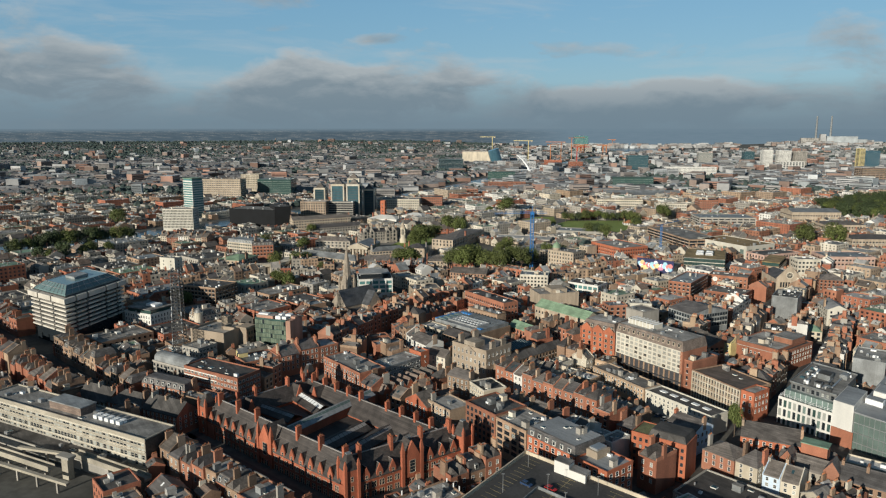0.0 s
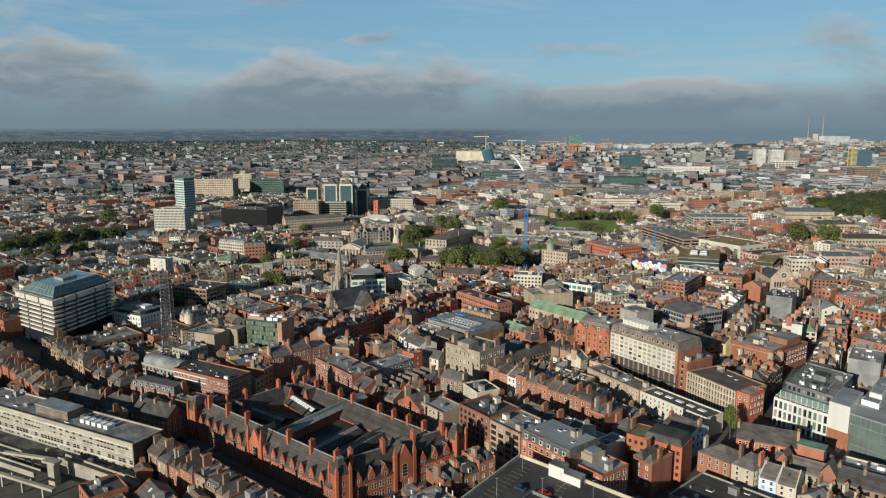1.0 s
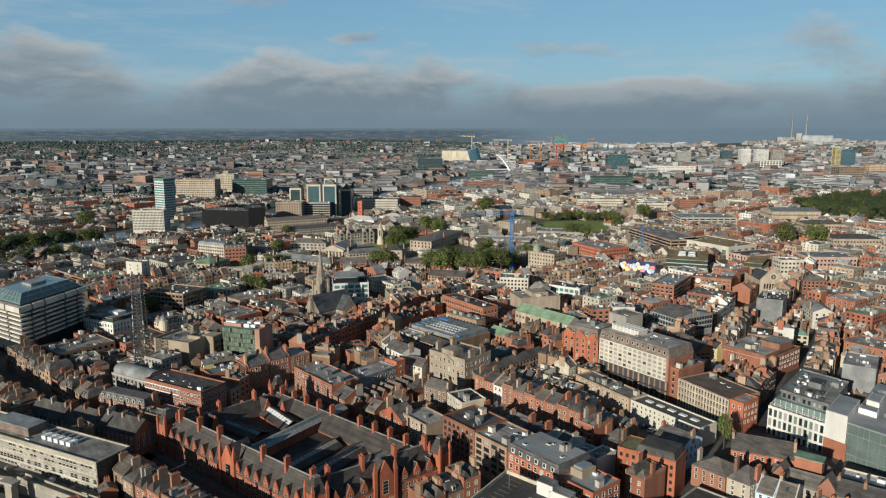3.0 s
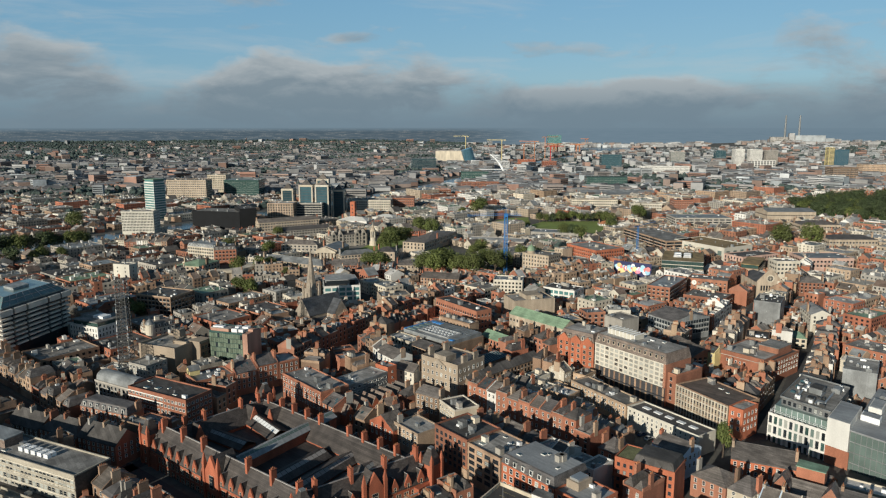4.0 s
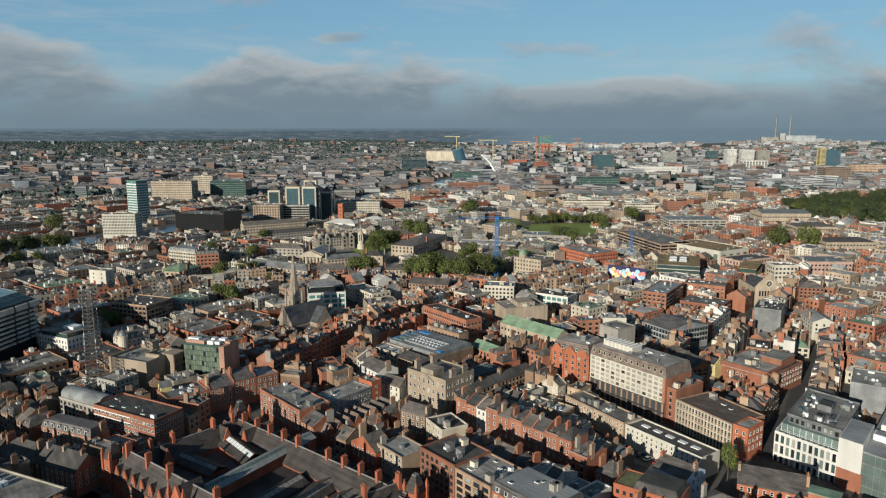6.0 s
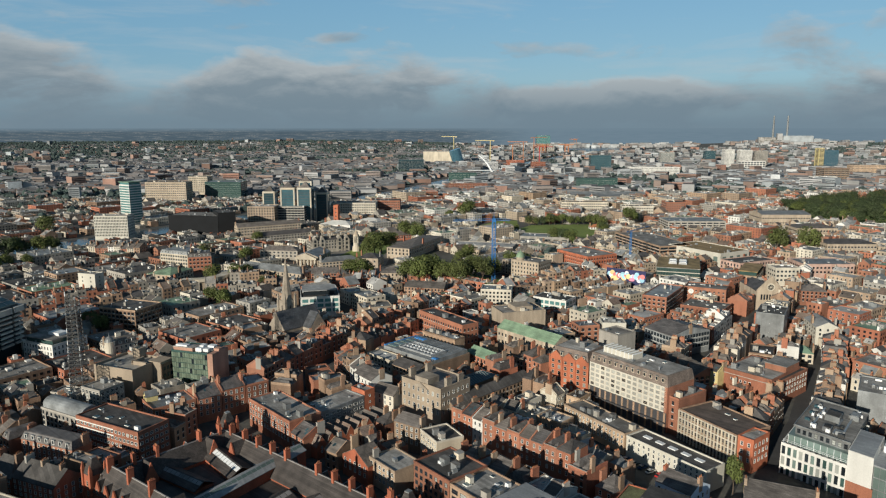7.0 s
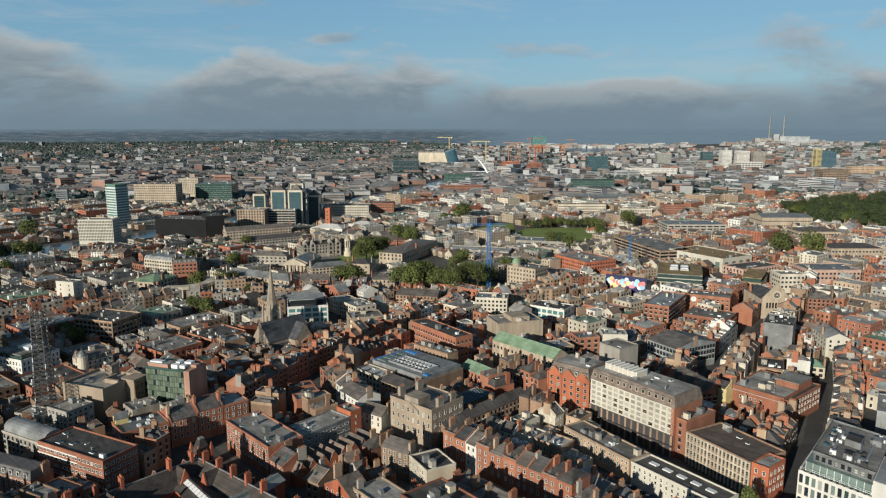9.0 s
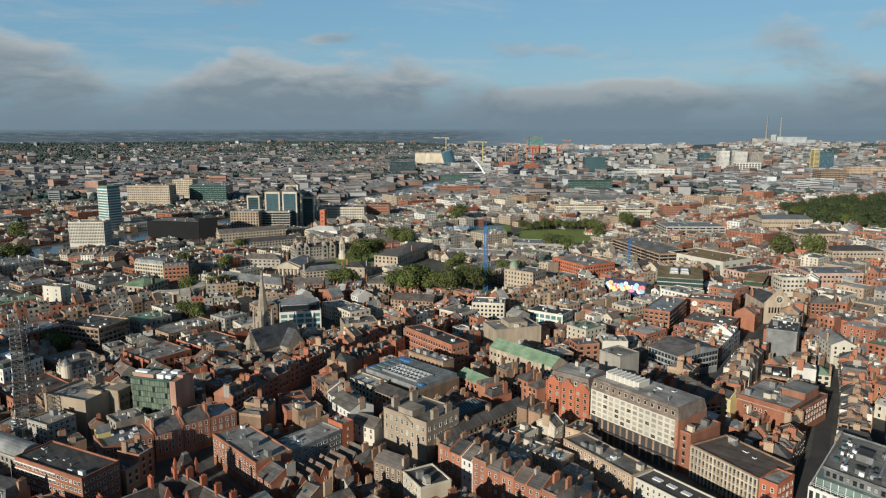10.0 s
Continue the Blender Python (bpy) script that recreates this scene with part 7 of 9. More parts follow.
far_block((-26, 454.5), (-5.7, 452), 18, 10.5, "pale_stone", 2, "provost_house", "pale stone mansion with hipped slate roof", style="hip", category="house", bay=3.2, win=(1.1, 2))
# round the college
root, p = far_block((-76, 333), (-50, 337), 24, 18.5, "white_paint", 4, "terraced_office", "white office with roof terraces and green glass front", glass="teal_glass", bay=4.4, win=(4.0, 2.8), category="office", clutter=0.2)
k = Kit()
k.box(p, 2, p.w - 3, 7, 23, 18.6, 21.8, "glass")
k.box(p, 1, p.w - 2, 5.6, 23.6, 21.8, 22.3, "pale_roof")
k.make("setback_storey", root, p.mid())
far_block((-82, 440), (-58, 440), 14, 13.5, "orange_brick", 4, "brick_pub", "orange brick corner pub with gables", style="pitched", bay=2.6, category="pub")
far_block((-5, 382), (25, 373), 13, 14.5, "brown_brick", 4, "brick_terrace", "dark brown brick terrace with stacks", style="pitched", bay=2.4, win=(1.0, 1.7))
far_block((-34, 319), (-13, 324), 16, 14, "concrete_warm", 1, "blank_block", "blank cream rendered block", win=(0.1, 0.1), bay=40, clutter=0.8)
# curved classical building with columns
root = new("curved_portico")
base = (-177.5, 448, 0)
root.location = base
tagged(root, "curved grey classical screen wall with columns", "building")
take([Vector(q) for q in ((-192, 430), (-160, 415), (-148, 470), (-186, 478))])
ring = lambda rad, a, z: (base[0] + rad * math.cos(a), base[1] + rad * math.sin(a), z)
for i in range(12):
    a0, a1 = radians(-105 + i * 11), radians(-105 + (i + 1) * 11)
    k = Kit()
    k.solid([[ring(20, a0, z), ring(26, a0, z), ring(26, a1, z), ring(20, a1, z)] for z in (-0.5, 13)], "pale_stone")
    k.make("wall", root, base)
    k = Kit()
    k.solid([[ring(19.6, a0, z), ring(27.6, a0, z), ring(27.6, a1, z), ring(19.6, a1, z)] for z in (11.2, 13.6)], "stucco")
    k.make("cornice", root, base)
    k = Kit()
    k.tube(ring(27, a0, 0), ring(27, a0, 11.2), 0.55, 0.48, "stucco", 8)
    k.make("column", root, base)
far_block((-218, 446), (-196, 438), 30, 14, "pale_stone", 3, "classical_hall", "classical stone hall with green copper roof", style="hip", roof="copper_green", bay=4)
far_block((-228, 513), (-199, 497.5), 20, 20, "stucco", 5, "cream_building", "cream stone corner building with mansard", style="mansard", roof="lead", bay=2.8)
far_block((-198.5, 497), (-179, 502), 20, 18, "orange_brick", 4, "brick_bank", "orange brick corner bank with slate mansard", style="mansard", bay=2.8)
a = Vector((-325, 590))
for w, wall in ((8, "stucco"), (7, "red_brick"), (8.5, "orange_brick"), (7, "white_paint"), (8, "stucco"), (7.5, "orange_brick"), (8, "stucco"), (7, "brown_brick")):
    d = a + Vector((0.95, -0.31)) * w
    far_block(tuple(a), tuple(d - Vector((0.03, 0))), 12, rng.uniform(12, 15), wall, 4, "quay_house", WALL_WORDS[wall] + " quay house with sash windows", style="pitched", bay=2.4, win=(1.0, 1.7), category="house")
    a = d
far_block((-255, 405), (-240, 399), 9, 23, "hotel_white", 6, "blank_tower", "plain white rendered block with few windows", win=(0.9, 1.2), bay=6.5, clutter=0.8)
far_block((-203, 314), (-176, 302), 24, 19, "brown_brick", 5, "brick_office", "brown brick office with dark glazed top storey", bay=3, win=(2.2, 1.8), category="office", clutter=1, roof="dark_roof")
# by the long street to the park
root, p = far_block((88, 450), (108, 431), 20, 21.5, "pale_stone", 5, "domed_corner", "grey stone corner building with green copper dome", bay=2.8, win=(1.1, 1.9))
b0 = p.mid()
c0 = p(6, 5, 0)
k = Kit()
k.tube((c0[0], c0[1], 21.5), (c0[0], c0[1], 24), 3.6, 3.6, "pale_stone", 14)
k.make("drum", root, b0)
k = Kit()
for z0, z1, r0, r1 in ((24, 26.1, 3.8, 3.4), (26.1, 27.9, 3.4, 2.2), (27.9, 28.9, 2.2, 0.5), (28.9, 31, 0.35, 0.1)):
    k.tube((c0[0], c0[1], z0), (c0[0], c0[1], z1), r0, r1, "copper_green", 14)
k.make("dome", root, b0)
far_block((50, 351), (71.5, 346), 16, 18.5, "stucco", 5, "cream_office", "cream office block with rows of windows", bay=2.6, win=(1.4, 1.5), category="office", clutter=1)
root, p = far_block((57, 289), (86, 296), 20, 17, "pale_stone", 1, "blank_hall", "tall blank weathered concrete hall", win=(0.1, 0.1), bay=60, clutter=1)
k = Kit()
k.box(p, 10, 22, 3, 16, 17, 20, "pale_stone")
k.make("fly_tower", root, p.mid())
far_block((48, 597), (110, 577), 26, 10, "concrete", 2, "college_block", "low modern college block with pale flat roof", category="college", win=(5, 1.6), bay=7, roof="pale_roof", clutter=0.8)
far_block((237, 742), (261, 741), 12, 7, "white_paint", 2, "pavilion_house", "white sports pavilion with orange tiled roof", style="hip", roof="clay_pot", category="pavilion")
root, p = far_block((203, 415), (234, 402), 48, 20, "green_glass", 1, "glass_office", "dark green glazed office with pale floor bands and brown planted roof", category="office", win=(0.1, 0.1), bay=90, roof="sedum_roof", clutter=0)
b0 = p.mid()
for i in range(5):
    k = Kit()
    z = LEVEL + 3.4 + i * 3.3
    k.box(p, -0.35, p.w + 0.35, -0.35, 48.35, z - 0.3, z + 0.3, "stucco" if i < 4 else "felt_roof")
    k.make("floor_band", root, b0)
for i in range(16):
    k = Kit()
    s = p.w * (i + 0.5) / 16
    k.box(p, s - 0.12, s + 0.12, -0.3, 0.0, LEVEL, 19.6, "frame_dark")
    k.make("mullion", root, b0)
k = Kit()
k.box(p, p.w - 0.1, p.w + 0.5, 6, 44, LEVEL, 20.6, "buff_brick")
k.make("side_screen", root, b0)
k = Kit()
k.box(p, -0.2, p.w + 0.2, -0.2, 48.2, 20.72, 20.95, "sedum_roof")
k.make("planted_edge", root, b0)
for s, t in ((9, 16), (17, 16), (9, 26), (17, 26)):
    k = Kit()
    k.box(p, s, s + 6.5, t, t + 6, 20.9, 22.6, "metal")
    k.box(p, s + 0.6, s + 5.9, t + 0.6, t + 5.4, 22.6, 23.0, "white_metal")
    k.make("plant_unit", root, b0)
root, p = far_block((256, 527), (283.5, 472), 40, 20, "hotel_white", 2, "office_block", "white office with tall glazed bays and brown planted roof", category="office", win=(4.6, 4.6), bay=9, roof="sedum_roof", clutter=0.6, glass="pale_glass")
far_block((276, 456), (284, 436), 44, 18, "pink_paint", 4, "pink_office", "pink stone office with deep vertical windows", win=(1.4, 3.0), bay=3.2, category="office", clutter=0.6)
root, p = far_block((266, 404), (278.5, 395.5), 44, 15, "buff_brick", 4, "stepped_office", "buff stone office stepping up to a planted roof", win=(2.8, 2.2), bay=3.6, category="office", roof="sedum_roof", clutter=0)
k = Kit()
k.box(p, 1, p.w - 1, 5, 42, 15, 18, "green_glass")
k.box(p, 0.2, p.w - 0.2, 4, 43, 18, 18.6, "sedum_roof")
k.make("glazed_storey", root, p.mid())
far_block((304, 424), (323, 418), 14, 17, "stucco", 2, "cream_house", "tall plain cream rendered building", win=(1, 1.2), bay=5, clutter=0.5)
# granite church front with rose window
root, p = far_block((249, 338), (267, 336), 34, 17.5, "pale_stone", 1, "granite_church", "granite church front with gable and rose window", style="gable", category="church", win=(0.1, 0.1), bay=60)
b0 = p.mid()
k = Kit()
prof = lambda t: [p(-0.5, t, 0), p(p.w + 0.5, t, 0), p(p.w + 0.5, t, 18.5), p(p.w / 2, t, 29), p(-0.5, t, 18.5)]
k.solid([prof(-1.0), prof(-0.05)], "pale_stone")
k.make("front_gable", root, b0)
k = Kit()
circle = lambda rad, t: [p(p.w / 2 + rad * math.cos(a * 0.2618), t, 20.8 + rad * math.sin(a * 0.2618)) for a in range(24)]
k.solid([circle(2.9, -1.0), circle(2.9, -1.3)], "stucco")
k.solid([circle(2.0, -1.31), circle(2.0, -1.34)], "glass")
for i in range(4):
    a = i * 0.7854
    k.tube(p(p.w / 2 - 2 * math.cos(a), -1.36, 20.8 - 2 * math.sin(a)), p(p.w / 2 + 2 * math.cos(a), -1.36, 20.8 + 2 * math.sin(a)), 0.14, 0.14, "stucco", 4)
k.make("rose_window", root, b0)
for i in range(7):
    k = Kit()
    k.box(p, 2.4 + i * 2.0, 3.6 + i * 2.0, -1.08, -1.0, 11.5, 15.4, "glass")
    k.make("arch", root, b0)
far_block((288, 348), (305, 343), 14, 15, "red_brick", 4, "brick_house", "red brick building with white window surrounds", style="hip", bay=2.8, win=(1.2, 1.9))
far_block((210, 264), (223, 255), 23, 22, "lead", 3, "plant_block", "tall grey metal-clad block with roof plant", win=(0.1, 0.1), bay=60, clutter=2.4)
far_block((243, 254), (256, 251), 22, 15, "hotel_white", 4, "gabled_hall", "cream rendered gabled building with pale roof", style="gable", roof="pale_roof", bay=4, win=(1.1, 1.5))
far_block((160.5, 326.5), (174, 316.4), 44, 18.5, "red_brick", 5, "shop_block", "red brick shopping block with grey roof and plant", category="shop", clutter=1.6, bay=3, win=(1.6, 1.4), roof="lead")
root, p = far_block((205, 361), (230, 346), 18, 16.2, "red_brick", 4, "clock_building", "red brick shopping block with round white clock", category="shop", clutter=1.4, bay=3, win=(1.0, 1.2))
b0 = p.mid()
k = Kit()
clock = lambda rad, t: [p(p.w * 0.16 + rad * math.cos(a * 0.3142), t, 13.5 + rad * math.sin(a * 0.3142)) for a in range(20)]
k.solid([clock(1.9, -0.25), clock(1.9, -0.5)], "frame_white")
k.box(p, p.w * 0.16 - 0.1, p.w * 0.16 + 0.1, -0.56, -0.5, 13.5, 15, "frame_dark")
k.box(p, p.w * 0.16, p.w * 0.16 + 1.0, -0.56, -0.5, 13.4, 13.6, "frame_dark")
k.make("clock", root, b0)
far_block((185, 319), (207, 301), 24, 13, "red_brick", 3, "brick_block", "lower red brick shopping block with planted roof", category="shop", clutter=1.4, bay=3, win=(1.6, 1.4))
# small things round the hotel
far_block((114, 263), (128, 261), 12, 17, "hotel_white", 2, "white_block", "pale blank block with wrapped roof plant", win=(1.0, 1.2), bay=6, clutter=1.2)
far_block((181, 214), (192, 208), 18, 13, "brown_brick", 3, "flat_block", "brick block with dark flat roof and white hut", clutter=1.5, roof="dark_roof")
far_block((209, 225), (221, 219), 9, 10, "stucco", 2, "copper_shed", "low block with green copper roof", style="hip", roof="copper_green")
far_block((75, 243), (94, 250), 13, 15, "buff_brick", 4, "buff_block", "buff brick block with grey flat roof", clutter=1.4)
far_block((99, 260), (112, 262), 12, 16, "red_brick", 4, "brick_block", "brown and red brick block", clutter=1)
# cream rear houses behind the shopping street
for a, d, dep, h, wall, st in (((57, 163), (62, 157.5), 10, 13.5, "hotel_white", "flat"), ((62.2, 157.2), (67, 161.5), 9, 14.0, "stucco", "pitched"), ((67.5, 160), (72.5, 155), 10, 12.5, "buff_brick", "flat"), ((43, 158), (48, 152), 10, 13, "stucco", "flat"), ((37, 150), (42, 145), 8, 12, "hotel_white", "pitched")):
    hero(a, d, dep, h, wall, st, name="rear_house", category="house", floors=3, bay=2.4, win=(1.0, 1.5), sides="fr", label=WALL_WORDS[wall] + " rear house with small windows", clutter=1.5) if wall in WALL_WORDS else hero(a, d, dep, h, wall, st, name="rear_house", category="house", floors=3, bay=2.4, win=(1.0, 1.5), sides="fr", label="cream rendered rear house with small windows", clutter=1.5)
# slim second crane on a site
root, pt, n = lattice("tower_crane", "slim blue tower crane on a building site", "crane", 209, 500, 0, 38, 0.7, "crane_blue", 2.4, 0.14)
k = Kit()
k.tube((203, 494, 38), (236, 528, 38.6), 0.35, 0.3, "crane_blue", 4)
k.make("jib", root, (209, 500, 0))

hero((50, 140), (58.5, 131), 9.5, 11.6, "buff_brick", name="rear_block", category="building", floors=2, bay=2.6, sides="fr", roof="pale_roof", label="low buff brick rear block with pale flat roof", clutter=2.5)
hero((43.5, 147.5), (49.5, 140.5), 9, 11.4, "stucco", name="rear_block", category="building", floors=2, bay=2.6, sides="fr", roof="lead", label="low cream rear block with grey metal roof", clutter=2.5)
hero((36, 139), (43, 131), 8, 11, "buff_brick", name="rear_block", category="building", floors=2, bay=2.6, sides="fr", roof="felt_roof", label="low buff brick rear block with felted roof", clutter=2.5)
hero((59, 130), (65, 122), 6, 9.5, "stucco", name="rear_block", category="building", floors=2, bay=2.6, sides="f", roof="pale_roof", label="low cream rear block with pale flat roof", clutter=2)

# terraces along the streets, both sides
PAL_RED = ("red_brick", "red_brick", "red_brick", "orange_brick", "brown_brick", "orange_brick", "brown_brick", "white_paint")
PAL_DARK = ("red_brick", "brown_brick", "grey_stone", "concrete", "grey_stone", "concrete", "brown_brick", "red_brick", "brown_brick")
PAL_BROWN = ("red_brick", "brown_brick", "orange_brick", "brown_brick", "buff_brick", "red_brick", "brown_brick")
PAL_MIX = ("red_brick", "brown_brick", "red_brick", "buff_brick", "stucco", "orange_brick", "white_paint", "brown_brick", "orange_brick")
ROOFS = ("slate", "slate", "slate", "tile_roof", "tile_roof", "felt_roof")
FLATS = ("felt_roof", "dark_roof", "dark_roof", "dark_roof", "lead", "felt_roof", "copper_green")
JOINED = {}
THINGS = [0]
SINGLES = [0]


PALE_FLATS = ("felt_roof", "lead", "pale_roof", "pale_roof", "concrete", "pale_roof", "copper_green")
PALE_ROOFS = ("slate", "slate", "lead", "tile_roof", "felt_roof", "pale_roof")
# open spots where only low roofs stand: place, radius, greatest height
LOW_SPOTS = (((90, 560), 70, 9), ((30, 520), 40, 8), ((-16, 128), 15, 11.5), ((-2, 122), 14, 12.5), ((-30, 118), 9, 11.5), ((163, 392), 26, 11.5), ((145, 392), 22, 12.5), ((30, 97), 22, 14.5), ((50, 74), 20, 15.5), ((12, 114), 14, 12.5), ((-95, 45), 34, 14), ((-70, 15), 30, 13.5), ((160, 370), 38, 10.5), ((150, 330), 30, 12.5), ((-215, 660), 60, 11.5), ((-190, 600), 50, 12.5), ((-45, 470), 40, 9.5), ((10, 430), 30, 10.5), ((150, 600), 60, 9.5), ((55, 420), 30, 11.5), ((-300, 600), 60, 12.5), ((360, 560), 40, 11.5),
             ((-92, 265), 18, 12.5), ((-60, 400), 40, 13.5))


def cap_height(x, y, h):
    for (cx, cy), r, top in LOW_SPOTS:
        if math.hypot(x - cx, y - cy) < r:
            h = min(h, top)
    return h


def joined(p, h, wall, style, detail):
    """A building of the mass: walls, roof, stacks and windows go into the mesh of its district."""
    m = p.mid()
    h = cap_height(m[0], m[1], h)
    mid_way = (m[1] > 330 and m[0] > -100) or m[0] > 55 or m[1] > 760
    single = detail > 1 and m[1] < 300 and SINGLES[0] < 210
    k = Kit() if single else JOINED.setdefault((int(m[0] // 400), int((m[1] + 200) // 400)), Kit())
    kr = Kit() if single else k
    kw = Kit() if single else k
    z = hill(m[0], m[1]) - LEVEL
    h = max(h, LEVEL + 3.2)
    low = LEVEL - 1
    g = lambda s, t, zz: p(s, t, zz + z)
    w, d = p.w, p.d
    if -110 < m[0] < 250 and 470 < m[1] < 800:
        wall = rng.choice(("pale_stone", "stucco", "concrete", "pale_stone"))
    wall_m = wall + "_mixed"
    if style == "flat":
        ring = lambda e, zz: [g(e, e, zz), g(w - e, e, zz), g(w - e, d - e, zz), g(e, d - e, zz)]
        i0 = len(k.f)
        k.solid([ring(0, low), ring(0, h + 0.6), ring(0.35, h + 0.6), ring(0.35, h)], wall_m)
        k.m[-1] = k.slot(rng.choice(PALE_FLATS if mid_way else FLATS) + "_mixed")
        if detail > 0:
            for _ in range(rng.randint(2, 5) + int(w * d / 90)):
                a, b, hh = rng.uniform(0.5, min(3.5, w * 0.4)), rng.uniform(0.5, min(3.2, d * 0.4)), rng.uniform(0.4, 1.3) if rng.random() < 0.7 else rng.uniform(1.6, 2.8)
                s0, t0 = rng.uniform(0.5, max(0.6, w - a - 0.5)), rng.uniform(0.5, max(0.6, d - b - 0.5))
                kr.box(g, s0, s0 + a, t0, t0 + b, h - 0.1, h + hh, rng.choice(("lead_mixed", "white_paint_mixed", "concrete_mixed", "felt_roof_mixed")))
    elif style == "valley":
        ring = lambda e, zz: [g(e, e, zz), g(w - e, e, zz), g(w - e, d - e, zz), g(e, d - e, zz)]
        k.solid([ring(0, low), ring(0, h + 0.8), ring(0.3, h + 0.8), ring(0.3, h)], wall_m)
        k.m[-1] = k.slot("lead_mixed")
        roof_m = rng.choice(PALE_ROOFS if mid_way else ROOFS) + "_mixed"
        n = 2 if w < 9 else 3
        for i in range(n):
            s0, s1 = 0.35 + (w - 0.7) * i / n, 0.35 + (w - 0.7) * (i + 1) / n
            r2 = (s1 - s0) * rng.uniform(0.32, 0.45)
            kr.solid([[g(s0, 0.8, h), g(s1, 0.8, h), g(s1, d - 0.4, h), g(s0, d - 0.4, h)],
                     [g((s0 + s1) / 2 - 0.1, 2.4, h + r2), g((s0 + s1) / 2 + 0.1, 2.4, h + r2), g((s0 + s1) / 2 + 0.1, d - 0.6, h + r2), g((s0 + s1) / 2 - 0.1, d - 0.6, h + r2)]], roof_m)
        if detail > 0:
            for s0 in (0.0, w - 0.85):
                t0, l, top = d * rng.uniform(0.2, 0.6), rng.uniform(1.6, 3.0), h + rng.uniform(2.4, 3.8)
                kr.box(g, s0, s0 + 0.85, t0, t0 + l, h - 0.5, top, rng.choice(("red_brick_mixed", "brown_brick_mixed", "stucco_mixed", "brown_brick_mixed")))
                for i in range(4 if detail > 1 else 0):
                    q = g(s0 + 0.42, t0 + l * (i + 0.5) / 4, top)
                    kr.tube(q, (q[0], q[1], q[2] + 0.65), 0.16, 0.12, "clay_pot", 5)
    else:
        roof_m = rng.choice(PALE_ROOFS if mid_way else ROOFS) + "_mixed"
        rise = (d if style == "pitched" else w) * rng.uniform(0.26, 0.38)
        if style == "pitched":
            prof = lambda s: [g(s, 0, low), g(s, d, low), g(s, d, h), g(s, d / 2, h + rise), g(s, 0, h)]
            k.solid([prof(0), prof(w)], wall_m)
            dz = 0.3 * rise / (d / 2)
            cap = lambda s: [g(s, -0.3, h - dz), g(s, d / 2, h + rise), g(s, d + 0.3, h - dz), g(s, d + 0.3, h - dz + 0.25), g(s, d / 2, h + rise + 0.25), g(s, -0.3, h - dz + 0.25)]
            kr.solid([cap(0.1), cap(w - 0.1)], roof_m)
            if detail > 0 and w < 14:
                for s0 in (-0.05, w - 0.3):
                    end = lambda s: [g(s, -0.3, h - 0.3), g(s, d + 0.3, h - 0.3), g(s, d + 0.3, h + 0.35), g(s, d / 2, h + rise + 0.55), g(s, -0.3, h + 0.35)]
                    k.solid([end(s0), end(s0 + 0.35)], wall_m)
                for _ in range(rng.choice((0, 0, 1, 2))):
                    s0, f = rng.uniform(0.8, max(0.9, w - 2)), rng.uniform(0.2, 0.6)
                    at = lambda ss, ff: g(ss, d / 2 * ff, h + rise * ff + 0.28)
                    kr.face([at(s0, f), at(s0 + 1.0, f), at(s0 + 1.0, f + 0.22), at(s0, f + 0.22)], rng.choice(("sky_glass", "white_metal", "glass")))
                if rng.random() < 0.3:
                    s0 = rng.uniform(0.8, max(0.9, w - 2.4))
                    kr.box(g, s0, s0 + 1.6, d * 0.12, d * 0.42, h + rise * 0.2, h + rise * 0.72, rng.choice(("lead_mixed", "stucco_mixed", "white_paint_mixed")))
                    k.face([g(s0 + 0.2, d * 0.12 - 0.03, h + rise * 0.32), g(s0 + 1.4, d * 0.12 - 0.03, h + rise * 0.32), g(s0 + 1.4, d * 0.12 - 0.03, h + rise * 0.66), g(s0 + 0.2, d * 0.12 - 0.03, h + rise * 0.66)], "glass")
        else:
            prof = lambda t: [g(0, t, low), g(w, t, low), g(w, t, h), g(w / 2, t, h + rise), g(0, t, h)]
            k.solid([prof(0), prof(d)], wall_m)
            dz = 0.3 * rise / (w / 2)
            cap = lambda t: [g(-0.3, t, h - dz), g(w / 2, t, h + rise), g(w + 0.3, t, h - dz), g(w + 0.3, t, h - dz + 0.25), g(w / 2, t, h + rise + 0.25), g(-0.3, t, h - dz + 0.25)]
            kr.solid([cap(0.1), cap(d - 0.1)], roof_m)
        if detail > 0 and rng.random() < 0.8:
            for s0 in (0.1, w - 0.9)[: rng.randint(1, 2)]:
                t0, l = d * rng.uniform(0.25, 0.6), rng.uniform(1.2, 2.2)
                top = h + rise + rng.uniform(0.6, 1.8)
                kr.box(g, s0, s0 + 0.8, t0, t0 + l, h - 0.5, top, rng.choice(("red_brick_mixed", "brown_brick_mixed", "stucco_mixed")))
                if detail > 1:
                    for i in range(3):
                        c = g(s0 + 0.4, t0 + l * (i + 0.5) / 3, top)
                        kr.tube(c, (c[0], c[1], c[2] + 0.6), 0.15, 0.12, "clay_pot", 5)
    floors = max(1, int((h - LEVEL) / 2.7))
    fh = (h - LEVEL - 0.4) / floors
    ww = rng.choice((0.95, 1.1, 1.4))
    frames = rng.random() < 0.55 and detail > 1
